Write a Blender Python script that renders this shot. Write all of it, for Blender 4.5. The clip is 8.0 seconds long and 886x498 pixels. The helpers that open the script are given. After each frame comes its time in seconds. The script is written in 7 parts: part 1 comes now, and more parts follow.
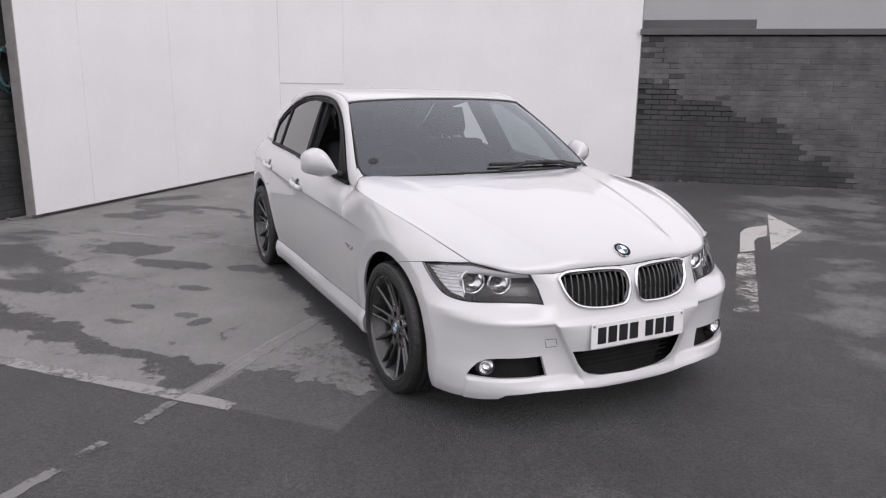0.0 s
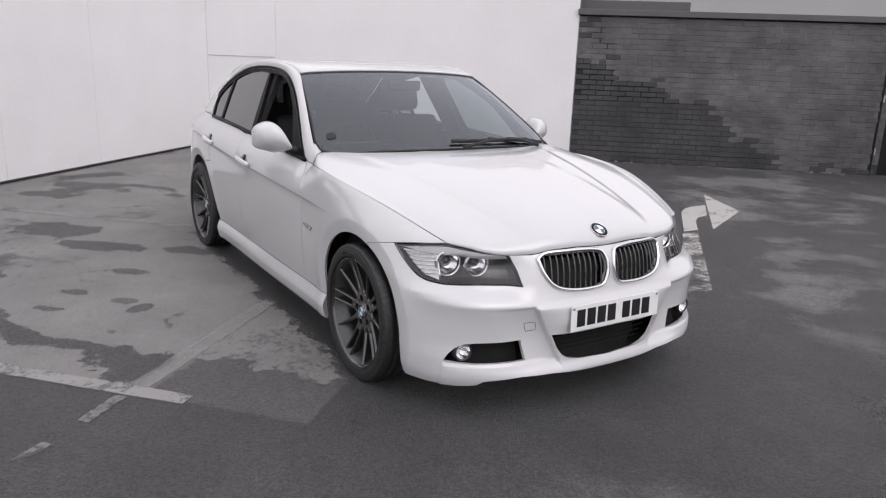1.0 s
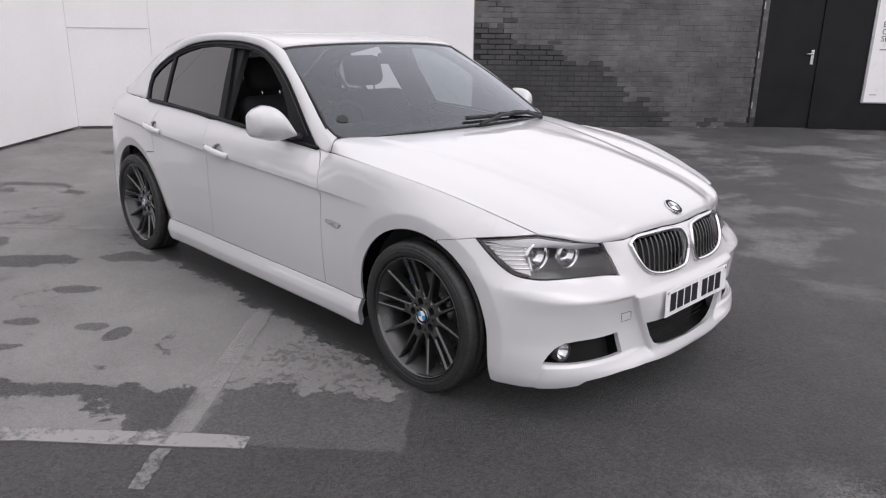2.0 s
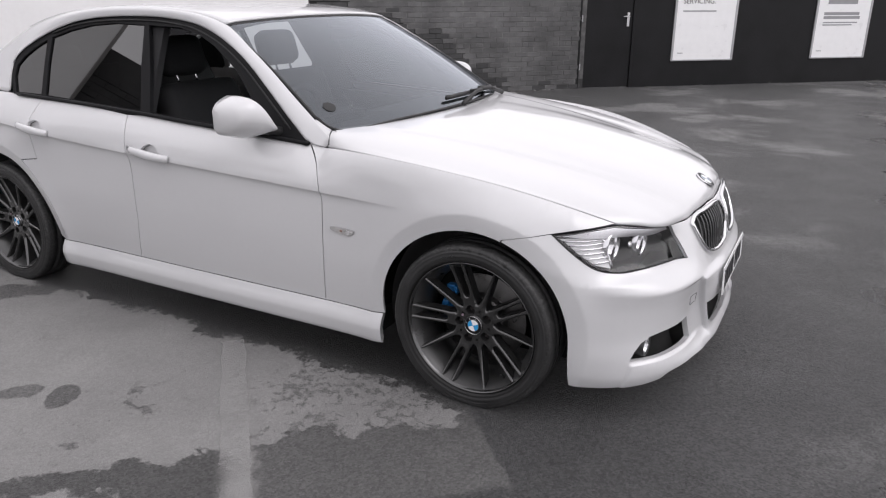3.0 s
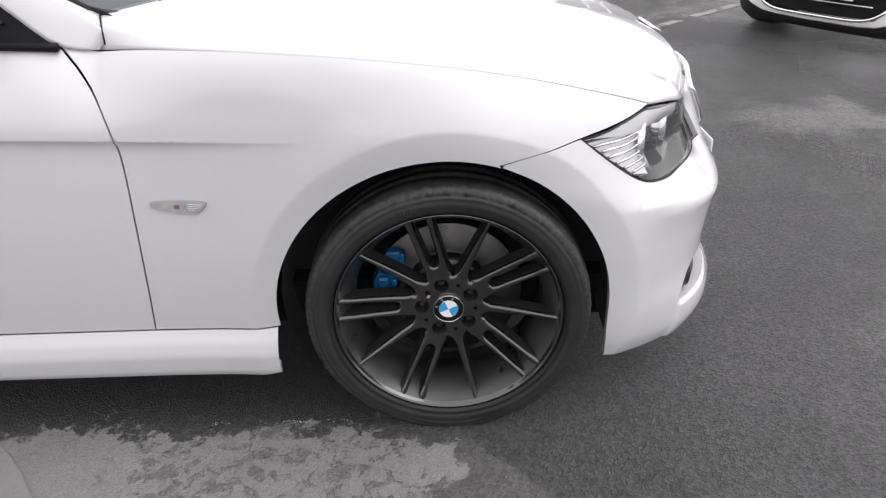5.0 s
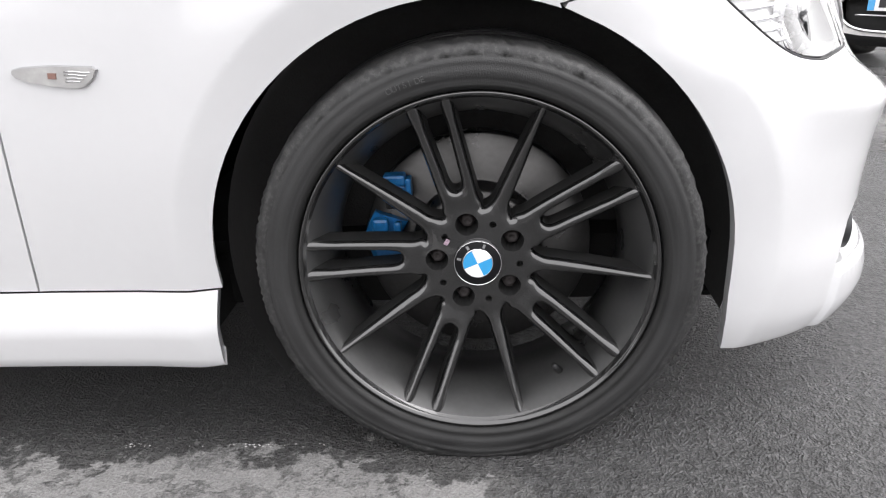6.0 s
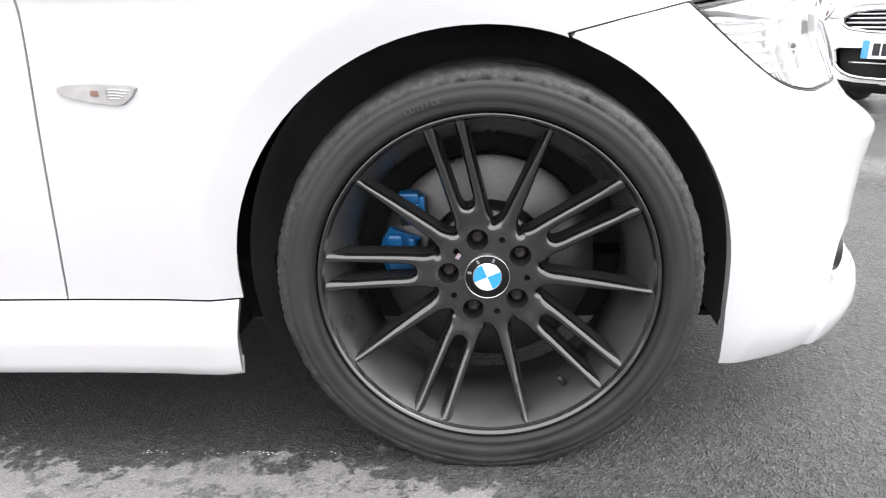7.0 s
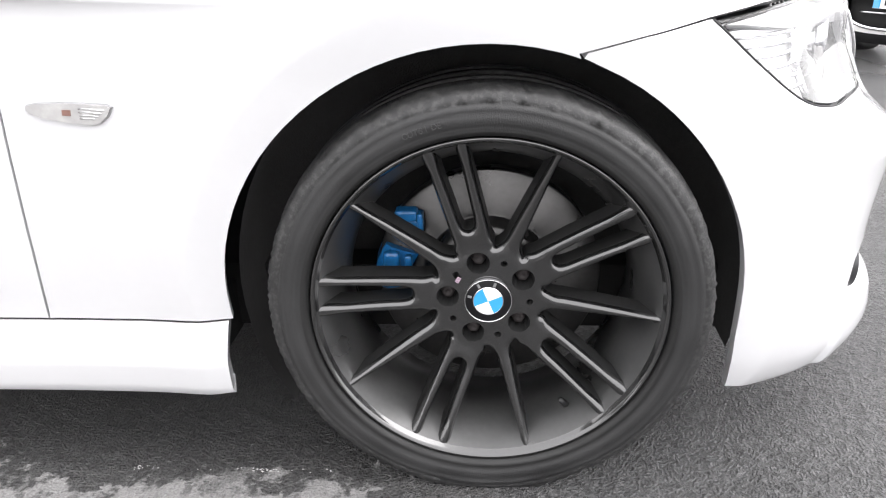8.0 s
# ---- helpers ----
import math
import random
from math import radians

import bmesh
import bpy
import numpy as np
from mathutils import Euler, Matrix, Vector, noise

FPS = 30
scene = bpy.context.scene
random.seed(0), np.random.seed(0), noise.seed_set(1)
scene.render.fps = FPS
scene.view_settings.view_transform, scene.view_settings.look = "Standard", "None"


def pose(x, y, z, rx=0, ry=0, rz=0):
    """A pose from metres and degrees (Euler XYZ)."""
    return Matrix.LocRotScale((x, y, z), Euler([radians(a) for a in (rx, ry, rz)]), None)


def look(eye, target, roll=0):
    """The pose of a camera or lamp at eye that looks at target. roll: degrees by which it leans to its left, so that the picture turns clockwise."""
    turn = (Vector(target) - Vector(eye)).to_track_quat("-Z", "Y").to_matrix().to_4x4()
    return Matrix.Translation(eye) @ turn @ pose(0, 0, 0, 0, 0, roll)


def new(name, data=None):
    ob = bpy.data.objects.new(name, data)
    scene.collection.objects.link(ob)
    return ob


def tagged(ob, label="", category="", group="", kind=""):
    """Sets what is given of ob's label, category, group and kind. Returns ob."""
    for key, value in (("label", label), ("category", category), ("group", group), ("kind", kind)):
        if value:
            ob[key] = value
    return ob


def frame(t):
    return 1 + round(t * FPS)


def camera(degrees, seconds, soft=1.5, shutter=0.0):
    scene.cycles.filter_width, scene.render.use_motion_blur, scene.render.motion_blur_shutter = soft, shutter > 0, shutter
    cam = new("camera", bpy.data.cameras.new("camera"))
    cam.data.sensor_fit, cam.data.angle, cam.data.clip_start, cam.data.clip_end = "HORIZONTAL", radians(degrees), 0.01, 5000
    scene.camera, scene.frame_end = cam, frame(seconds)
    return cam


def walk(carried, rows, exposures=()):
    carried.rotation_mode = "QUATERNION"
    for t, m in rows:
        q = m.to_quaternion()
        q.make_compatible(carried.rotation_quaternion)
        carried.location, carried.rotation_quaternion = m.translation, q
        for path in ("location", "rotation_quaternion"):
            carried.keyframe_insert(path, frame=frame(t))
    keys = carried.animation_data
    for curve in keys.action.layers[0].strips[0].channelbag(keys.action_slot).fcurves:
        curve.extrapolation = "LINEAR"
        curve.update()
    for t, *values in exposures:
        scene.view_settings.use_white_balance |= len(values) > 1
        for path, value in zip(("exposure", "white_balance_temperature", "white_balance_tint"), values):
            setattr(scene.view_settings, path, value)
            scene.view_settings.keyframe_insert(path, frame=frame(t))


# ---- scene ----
cam = camera(62.6, 8.0, soft=1.2)
PATH = [
    (0, (3.148, -2.146, 1.507), (1.403, -1.284, 1.05), 0.8),
    (0.2, (3.1541, -2.1528, 1.5168), (1.4094, -1.2923, 1.0542), 0.74),
    (0.5, (3.112, -2.143, 1.486), (1.364, -1.287, 1.025), 1.3),
    (0.7, (3.0578, -2.1566, 1.4783), (1.3398, -1.265, 0.9862), 2.393),
    (1, (2.907, -2.257, 1.467), (1.274, -1.219, 0.961), 2.1),
    (1.2, (2.787, -2.3395, 1.4629), (1.2064, -1.2671, 0.9231), 1.245),
    (2.3, (1.7776, -2.9057, 1.4691), (0.5638, -1.4567, 0.8646), 1.094),
    (2.5, (1.596, -2.971, 1.478), (0.476, -1.441, 0.843), 1.4),
    (2.7, (1.4, -3.0273, 1.4421), (0.366, -1.4435, 0.8048), 1.526),
    (3, (1.073, -3.061, 1.468), (0.171, -1.401, 0.811), 0.1),
    (3.2, (0.8884, -3.0706, 1.4589), (0.1361, -1.3518, 0.7946), 0.134),
    (3.5, (0.603, -3.068, 1.444), (0.075, -1.258, 0.777), 0.0),
    (3.7, (0.4677, -3.0432, 1.4422), (0.1003, -1.2241, 0.7139), 0.222),
    (4, (0.24, -2.894, 1.397), (0.015, -1.069, 0.61), -1.1),
    (4.2, (0.1322, -2.7918, 1.4033), (-0.025, -0.9907, 0.5549), -1.364),
    (4.5, (0.026, -2.621, 1.383), (-0.022, -0.845, 0.464), -0.8),
    (4.7, (-0.0132, -2.4853, 1.3456), (0.0035, -0.7266, 0.396), -1.26),
    (5.8, (0.0193, -1.8302, 0.7894), (-0.1022, -0.0285, -0.0671), -3.126),
    (6, (0.014, -1.836, 0.724), (-0.114, 0.022, -0.005), -2.6),
    (6.2, (0.0257, -1.8707, 0.6846), (-0.13, 0.0254, 0.07), -2.511),
    (6.5, (0.009, -1.887, 0.703), (-0.124, 0.005, 0.069), -2.0),
    (7, (-0.001, -1.906, 0.705), (-0.127, -0.009, 0.084), -1.7),
    (7.5, (0.004, -1.896, 0.702), (-0.115, 0.0, 0.078), -1.5),
    (7.7, (0.0132, -1.8789, 0.6902), (-0.1306, 0.0202, 0.0869), -1.705),
    (8, (-0.01, -1.807, 0.811), (-0.123, 0.026, 0.019), -1.3),
]
EXPOSE = [(0, 0.14, 6400, 17), (1.0, 0.14, 6400, 17), (2.5, 0.26, 6400, 16), (3.5, 0.34, 6420, 15), (4.5, 0.56, 6450, 14), (5.8, 1.22, 6450, 12), (6.0, 1.43, 6450, 12), (6.5, 1.70, 6450, 12), (8, 1.84, 6450, 12)]
walk(cam, [(t, look(eye, target, roll)) for t, eye, target, roll in PATH], EXPOSE)

# ---- light: an overcast sky with a wide, weak sun ----
world = bpy.data.worlds.new("overcast_sky")
scene.world = world
world.use_nodes = True
wn, wl = world.node_tree.nodes, world.node_tree.links
sky = wn.new("ShaderNodeTexSky")
sky.sky_type, sky.sun_disc, sky.sun_elevation, sky.sun_rotation = "NISHITA", False, radians(50), radians(84)
sky.air_density, sky.dust_density, sky.ozone_density = 1.0, 9.0, 1.0
cloud = wn.new("ShaderNodeHueSaturation")  # a closed cloud deck has hardly any colour
cloud.inputs["Saturation"].default_value = 0.12
wl.new(sky.outputs["Color"], cloud.inputs["Color"])
veil = wn.new("ShaderNodeMix")  # the cloud evens the sky out towards the horizon
veil.data_type, veil.inputs[0].default_value, veil.inputs[7].default_value = "RGBA", 0.86, (7.5, 7.45, 7.45, 1)
wl.new(cloud.outputs["Color"], veil.inputs[6])
wl.new(veil.outputs[2], wn["Background"].inputs["Color"])
wn["Background"].inputs["Strength"].default_value = 0.15
sun = new("sun", bpy.data.lights.new("sun", "SUN"))
sun.data.energy, sun.data.angle, sun.data.color = 0.4, radians(40), (1.0, 0.985, 0.965)
sun.matrix_world = look((5.8, 0.7, 7.0), (0, 0, 0))


# ---- materials ----
def material(name, color, rough=0.5, metal=0.0, vary=0.15, scale=8.0, fine=120.0, bump=0.0, bump_scale=200.0, coat=0.0, rough_vary=0.1, spec=0.5):
    """A surface whose colour and roughness vary at two scales, with fine relief."""
    m = bpy.data.materials.new(name)
    m.use_nodes = True
    n, l = m.node_tree.nodes, m.node_tree.links
    b = n["Principled BSDF"]
    b.inputs["Metallic"].default_value = metal
    b.inputs["Coat Weight"].default_value = coat
    b.inputs["Coat Roughness"].default_value = 0.04
    b.inputs["Specular IOR Level"].default_value = spec
    co = n.new("ShaderNodeTexCoord")
    big, small = n.new("ShaderNodeTexNoise"), n.new("ShaderNodeTexNoise")
    big.inputs["Scale"].default_value, small.inputs["Scale"].default_value = scale, fine
    big.inputs["Detail"].default_value, small.inputs["Detail"].default_value = 5, 3
    for t in (big, small):
        l.new(co.outputs["Object"], t.inputs["Vector"])
    add = n.new("ShaderNodeMath")
    add.operation = "MULTIPLY_ADD"
    add.inputs[1].default_value = 0.4
    l.new(small.outputs["Fac"], add.inputs[0])
    l.new(big.outputs["Fac"], add.inputs[2])
    ramp = n.new("ShaderNodeMapRange")
    ramp.inputs[1].default_value, ramp.inputs[2].default_value = 0.4, 1.0
    ramp.inputs[3].default_value, ramp.inputs[4].default_value = 1 - vary, 1 + vary
    l.new(add.outputs[0], ramp.inputs[0])
    mul = n.new("ShaderNodeMix")
    mul.data_type, mul.blend_type = "RGBA", "MULTIPLY"
    mul.inputs[0].default_value = 1.0
    mul.inputs[6].default_value = (*color, 1)
    l.new(ramp.outputs[0], mul.inputs[7])
    l.new(mul.outputs[2], b.inputs["Base Color"])
    rr = n.new("ShaderNodeMapRange")
    rr.inputs[1].default_value, rr.inputs[2].default_value = 0.3, 0.7
    rr.inputs[3].default_value, rr.inputs[4].default_value = max(rough - rough_vary, 0.01), min(rough + rough_vary, 1)
    l.new(big.outputs["Fac"], rr.inputs[0])
    l.new(rr.outputs[0], b.inputs["Roughness"])
    if bump:
        t = n.new("ShaderNodeTexNoise")
        t.inputs["Scale"].default_value, t.inputs["Detail"].default_value = bump_scale, 4
        l.new(co.outputs["Object"], t.inputs["Vector"])
        bp = n.new("ShaderNodeBump")
        bp.inputs["Strength"].default_value, bp.inputs["Distance"].default_value = bump, 0.004
        l.new(t.outputs["Fac"], bp.inputs["Height"])
        l.new(bp.outputs["Normal"], b.inputs["Normal"])
    return m


def glass(name, tint, ior=1.5, rough=0.01, gloss=1.9, sheen=(1, 1, 1)):
    """A thin pane: clear through, glossy by its angle."""
    m = bpy.data.materials.new(name)
    m.use_nodes = True
    n, l = m.node_tree.nodes, m.node_tree.links
    n.remove(n["Principled BSDF"])
    t, g, f, mix = n.new("ShaderNodeBsdfTransparent"), n.new("ShaderNodeBsdfGlossy"), n.new("ShaderNodeLayerWeight"), n.new("ShaderNodeMixShader")
    t.inputs["Color"].default_value, g.inputs["Color"].default_value = (*tint, 1), (*sheen, 1)
    g.inputs["Roughness"].default_value, f.inputs["Blend"].default_value = rough, 0.5
    power, gain = n.new("ShaderNodeMath"), n.new("ShaderNodeMapRange")  # gloss rises steeply at flat angles, alike from both sides
    power.operation, power.inputs[1].default_value = "POWER", 4.0
    base = ((ior - 1) / (ior + 1)) ** 2 * gloss
    gain.inputs[3].default_value, gain.inputs[4].default_value = base, 1.0
    l.new(f.outputs["Facing"], power.inputs[0])
    l.new(power.outputs[0], gain.inputs[0])
    l.new(gain.outputs[0], mix.inputs[0])
    l.new(t.outputs[0], mix.inputs[1])
    l.new(g.outputs[0], mix.inputs[2])
    l.new(mix.outputs[0], n["Material Output"].inputs["Surface"])
    return m


M_PAINT = material("white_car_paint", (0.57, 0.57, 0.58), 0.32, vary=0.02, scale=2, fine=60, coat=1.0, rough_vary=0.0)
M_BLACK = material("gloss_black_trim", (0.008, 0.008, 0.009), 0.42, vary=0.3, spec=0.12)
M_PLASTIC = material("black_plastic", (0.012, 0.012, 0.0125), 0.55, vary=0.3, bump=0.15, bump_scale=900)
M_RUBBER = material("tyre_rubber", (0.0155, 0.0155, 0.0158), 0.5, vary=0.35, scale=14, fine=240, bump=0.25, bump_scale=600)
_n, _l = M_RUBBER.node_tree.nodes, M_RUBBER.node_tree.links  # moulded rings and scuffs round the sidewall
_co, _flat, _len, _ring, _gain, _mix = (_n.new(k) for k in ("ShaderNodeTexCoord", "ShaderNodeVectorMath", "ShaderNodeVectorMath", "ShaderNodeTexNoise", "ShaderNodeMapRange", "ShaderNodeMix"))
_flat.operation, _flat.inputs[1].default_value, _len.operation = "MULTIPLY", (1, 0, 1), "LENGTH"
_ring.noise_dimensions, _ring.inputs["Scale"].default_value, _ring.inputs["Detail"].default_value = "1D", 130, 2
_gain.inputs[1].default_value, _gain.inputs[2].default_value, _gain.inputs[3].default_value, _gain.inputs[4].default_value = 0.3, 0.7, 0.90, 1.12
_mix.data_type, _mix.blend_type, _mix.inputs[0].default_value = "RGBA", "MULTIPLY", 1.0
_base = _n["Principled BSDF"].inputs["Base Color"]
_l.new(_co.outputs["Object"], _flat.inputs[0])
_l.new(_flat.outputs[0], _len.inputs[0])
_l.new(_len.outputs["Value"], _ring.inputs["W"])
_l.new(_ring.outputs["Fac"], _gain.inputs[0])
_l.new(_base.links[0].from_socket, _mix.inputs[6])
_l.new(_gain.outputs[0], _mix.inputs[7])
_grit, _band, _spot, _worn, _wear = (_n.new(k) for k in ("ShaderNodeTexNoise", "ShaderNodeMapRange", "ShaderNodeMapRange", "ShaderNodeMath", "ShaderNodeMix"))
_grit.inputs["Scale"].default_value, _grit.inputs["Detail"].default_value, _grit.inputs["Roughness"].default_value = 110, 6, 0.75
_band.inputs[1].default_value, _band.inputs[2].default_value = 0.299, 0.306
_spot.inputs[1].default_value, _spot.inputs[2].default_value, _spot.inputs[3].default_value, _spot.inputs[4].default_value = 0.50, 0.57, 0.0, 1.0
_worn.operation, _wear.data_type = "MULTIPLY", "RGBA"
_wear.inputs[7].default_value = (0.040, 0.0395, 0.039, 1)
_bead, _clean = _n.new("ShaderNodeMapRange"), _n.new("ShaderNodeMix")  # the bead beside the rim keeps its black
_bead.inputs[1].default_value, _bead.inputs[2].default_value = 0.2705, 0.2715
_clean.data_type, _clean.inputs[6].default_value = "RGBA", (0.004, 0.004, 0.004, 1)
_l.new(_len.outputs["Value"], _bead.inputs[0])
_l.new(_bead.outputs[0], _clean.inputs[0])
_l.new(_co.outputs["Object"], _grit.inputs["Vector"])
_l.new(_len.outputs["Value"], _band.inputs[0])
_l.new(_grit.outputs["Fac"], _spot.inputs[0])
_l.new(_band.outputs[0], _worn.inputs[0])
_l.new(_spot.outputs[0], _worn.inputs[1])
_l.new(_worn.outputs[0], _wear.inputs[0])
_l.new(_mix.outputs[2], _wear.inputs[6])
_l.new(_wear.outputs[2], _clean.inputs[7])
_l.new(_clean.outputs[2], _base)
M_RIM = material("satin_black_alloy", (0.0075, 0.0075, 0.0077), 0.20, vary=0.3, scale=12, rough_vary=0.06, bump=0.02, bump_scale=1200, coat=1.0, spec=0.45)
M_BARREL = material("dusty_rim_barrel", (0.029, 0.029, 0.029), 0.33, vary=0.5, scale=9, rough_vary=0.1, spec=0.9)
M_RIMSIDE = material("dusty_spoke_sides", (0.019, 0.019, 0.019), 0.5, vary=0.4, scale=20, spec=0.15)
M_BOLT = material("dull_black_bolt", (0.03, 0.026, 0.026), 0.55, vary=0.3, scale=60, spec=0.2)
M_RIM.node_tree.nodes["Principled BSDF"].inputs["Coat IOR"].default_value = 1.7
M_LINER = material("dusty_liner_felt", (0.045, 0.044, 0.044), 0.9, vary=0.3, bump=0.3, bump_scale=300)
M_DISC = material("turned_brake_disc", (0.085, 0.083, 0.082), 0.33, metal=0.85, vary=0.25, scale=20)
_n = M_DISC.node_tree.nodes  # turned grooves run round the hub
_tg = _n.new("ShaderNodeTangent")
_tg.direction_type, _tg.axis = "RADIAL", "Y"
_n["Principled BSDF"].inputs["Anisotropic"].default_value = 0.9
M_DISC.node_tree.links.new(_tg.outputs[0], _n["Principled BSDF"].inputs["Tangent"])
M_CALIPER = material("blue_caliper_paint", (0.008, 0.125, 0.34), 0.4, vary=0.3, scale=30)
M_CHROME = material("chrome", (0.75, 0.75, 0.76), 0.09, metal=1.0, vary=0.05, rough_vary=0.04)
M_SILVER = material("satin_silver", (0.42, 0.42, 0.43), 0.35, metal=0.8, vary=0.1)
M_INTERIOR = material("dark_cabin_fabric", (0.013, 0.013, 0.0145), 0.8, vary=0.3, fine=400, bump=0.2, bump_scale=700)
M_DARK = material("dark_void", (0.008, 0.008, 0.008), 0.9, vary=0.2)
M_HOUSING = material("lamp_housing", (0.045, 0.045, 0.047), 0.35, metal=0.4, vary=0.2)
M_PLATE = material("number_plate_white", (0.78, 0.78, 0.78), 0.3, vary=0.03)
M_INK = material("plate_black", (0.012, 0.012, 0.014), 0.35, vary=0.2)
M_BLUE = material("roundel_blue", (0.03, 0.30, 0.62), 0.2, vary=0.05, coat=1)
M_SLAT = material("grille_slat_grey", (0.09, 0.09, 0.091), 0.25, metal=0.5, vary=0.1)
M_SMOKE = material("dark_projector_lens", (0.03, 0.03, 0.032), 0.08, vary=0.1, coat=1.0)
M_DEEPBLUE = material("roundel_deep_blue", (0.02, 0.09, 0.17), 0.2, vary=0.05, coat=1)
M_EMBLEM = material("emblem_enamel", (0.30, 0.22, 0.27), 0.3, vary=0.5, scale=400)
M_WHITE = material("roundel_white", (0.8, 0.8, 0.8), 0.2, vary=0.03, coat=1)
M_AMBER = material("amber_bulb", (0.20, 0.11, 0.09), 0.35, vary=0.2)
M_CLEARLENS = material("ribbed_clear_lens", (0.74, 0.74, 0.74), 0.12, vary=0.12, scale=60, coat=1.0)
M_INDLENS = material("side_lamp_lens", (0.36, 0.355, 0.35), 0.15, vary=0.2, scale=40, coat=1.0)
M_GLASS = glass("windscreen_glass", (0.44, 0.47, 0.48), 1.52, 0.03, 2.7, (0.88, 0.93, 1.0))
M_GREEN = glass("green_side_glass", (0.42, 0.48, 0.47), 1.5)
M_TINT = glass("tinted_side_glass", (0.035, 0.035, 0.037), 1.5, 0.01, 3.0)
M_LENS = glass("lamp_lens", (0.93, 0.93, 0.94), 1.42)
M_MIRROR = material("mirror_face", (0.8, 0.8, 0.8), 0.02, metal=1.0, vary=0.01, rough_vary=0.01)
M_HOARD = material("white_hoarding_paint", (0.78, 0.777, 0.78), 0.6, vary=0.05, scale=1.2, fine=20, bump=0.05, bump_scale=60)
M_EDGE = material("raw_board_edge", (0.26, 0.25, 0.245), 0.8, vary=0.25)
M_BRICKPALE = material("grey_brick", (0.104, 0.103, 0.104), 0.8, vary=0.42, scale=2.2, fine=140, bump=0.5, bump_scale=160)
M_MORTAR = material("mortar", (0.122, 0.121, 0.120), 0.9, vary=0.5, scale=9, fine=160, bump=0.4)
M_SOOT = material("painted_mortar", (0.034, 0.034, 0.034), 0.85, vary=0.4, scale=6)
M_MORTARDARK = material("dark_mortar", (0.026, 0.026, 0.026), 0.9, vary=0.3)
M_LEVER = material("satin_lever", (0.6, 0.6, 0.6), 0.3, metal=0.9, vary=0.1)
M_RUST = material("bare_timber_batten", (0.16, 0.13, 0.11), 0.8, vary=0.3)
M_BRICKDARK = material("dark_brick", (0.046, 0.046, 0.047), 0.75, vary=0.5, scale=2.6, fine=140, bump=0.5, bump_scale=160)
M_COPING = material("painted_coping", (0.095, 0.095, 0.098), 0.6, vary=0.2, scale=4)
M_DOORBLACK = material("black_painted_board", (0.0095, 0.0095, 0.0105), 0.5, vary=0.5, scale=2.5, fine=40, bump=0.05, spec=0.22)
M_POSTER = material("poster_print", (0.86, 0.86, 0.865), 0.35, vary=0.03)
M_TEXT = material("poster_ink", (0.05, 0.05, 0.055), 0.5, vary=0.1)
M_GREYTEXT = material("faint_poster_ink", (0.3, 0.3, 0.31), 0.5, vary=0.1)
M_RED = material("dark_red_print", (0.10, 0.008, 0.02), 0.4, vary=0.1)
M_RENDERED = material("grey_rendered_wall", (0.42, 0.42, 0.425), 0.85, vary=0.08, scale=0.8, fine=12, bump=0.1, bump_scale=30)

M_DULLWALL = material("dull_grey_wall", (0.13, 0.128, 0.13), 0.85, vary=0.15, scale=0.8, fine=12, bump=0.1, bump_scale=30)


def mottled(m):
    """Brick from brick differs a little, and soot and weather lie in patches over the wall."""
    n, l = m.node_tree.nodes, m.node_tree.links
    info, geo, total, part_of, tone, patch, fade, both, mul = (n.new("ShaderNode" + k) for k in ("ObjectInfo", "NewGeometry", "Math", "Math", "MapRange", "TexNoise", "MapRange", "Math", "Mix"))
    total.operation, part_of.operation, both.operation = "ADD", "FRACT", "MULTIPLY"
    l.new(info.outputs["Random"], total.inputs[0])
    l.new(geo.outputs["Random Per Island"], total.inputs[1])
    l.new(total.outputs[0], part_of.inputs[0])
    tone.inputs[3].default_value, tone.inputs[4].default_value = 0.89, 1.10
    l.new(part_of.outputs[0], tone.inputs[0])
    patch.inputs["Scale"].default_value, patch.inputs["Detail"].default_value, patch.inputs["Roughness"].default_value = 1.5, 5, 0.6
    l.new(geo.outputs["Position"], patch.inputs["Vector"])
    fade.inputs[1].default_value, fade.inputs[2].default_value, fade.inputs[3].default_value, fade.inputs[4].default_value = 0.34, 0.66, 0.68, 1.36
    l.new(patch.outputs["Fac"], fade.inputs[0])
    l.new(tone.outputs[0], both.inputs[0])
    l.new(fade.outputs[0], both.inputs[1])
    mul.data_type, mul.blend_type, mul.inputs[0].default_value = "RGBA", "MULTIPLY", 1.0
    base = n["Principled BSDF"].inputs["Base Color"]
    l.new(base.links[0].from_socket, mul.inputs[6])
    l.new(both.outputs[0], mul.inputs[7])
    l.new(mul.outputs[2], base)


for _m in (M_BRICKPALE, M_BRICKDARK, M_MORTAR):
    mottled(_m)


# ---- helpers for meshes ----
def shade(me, smooth_it=True):
    me.polygons.foreach_set("use_smooth", [smooth_it] * len(me.polygons))


def mesh(name, verts, faces, mat, smooth_it=True):
    me = bpy.data.meshes.new(name)
    me.from_pydata([tuple(map(float, v)) for v in verts], [], [tuple(map(int, f)) for f in faces])
    me.materials.append(mat)
    shade(me, smooth_it)
    return me


def from_bm(name, bm, mat, smooth_it=False):
    me = bpy.data.meshes.new(name)
    bm.normal_update()
    bm.to_mesh(me)
    bm.free()
    me.materials.append(mat)
    shade(me, smooth_it)
    return me


def part(name, me, parent, label="", m=None):
    """One mesh object under a thing or a part."""
    ob = new(name, me)
    ob.parent = parent
    if m is not None:
        ob.matrix_basis = m
    return tagged(ob, label)


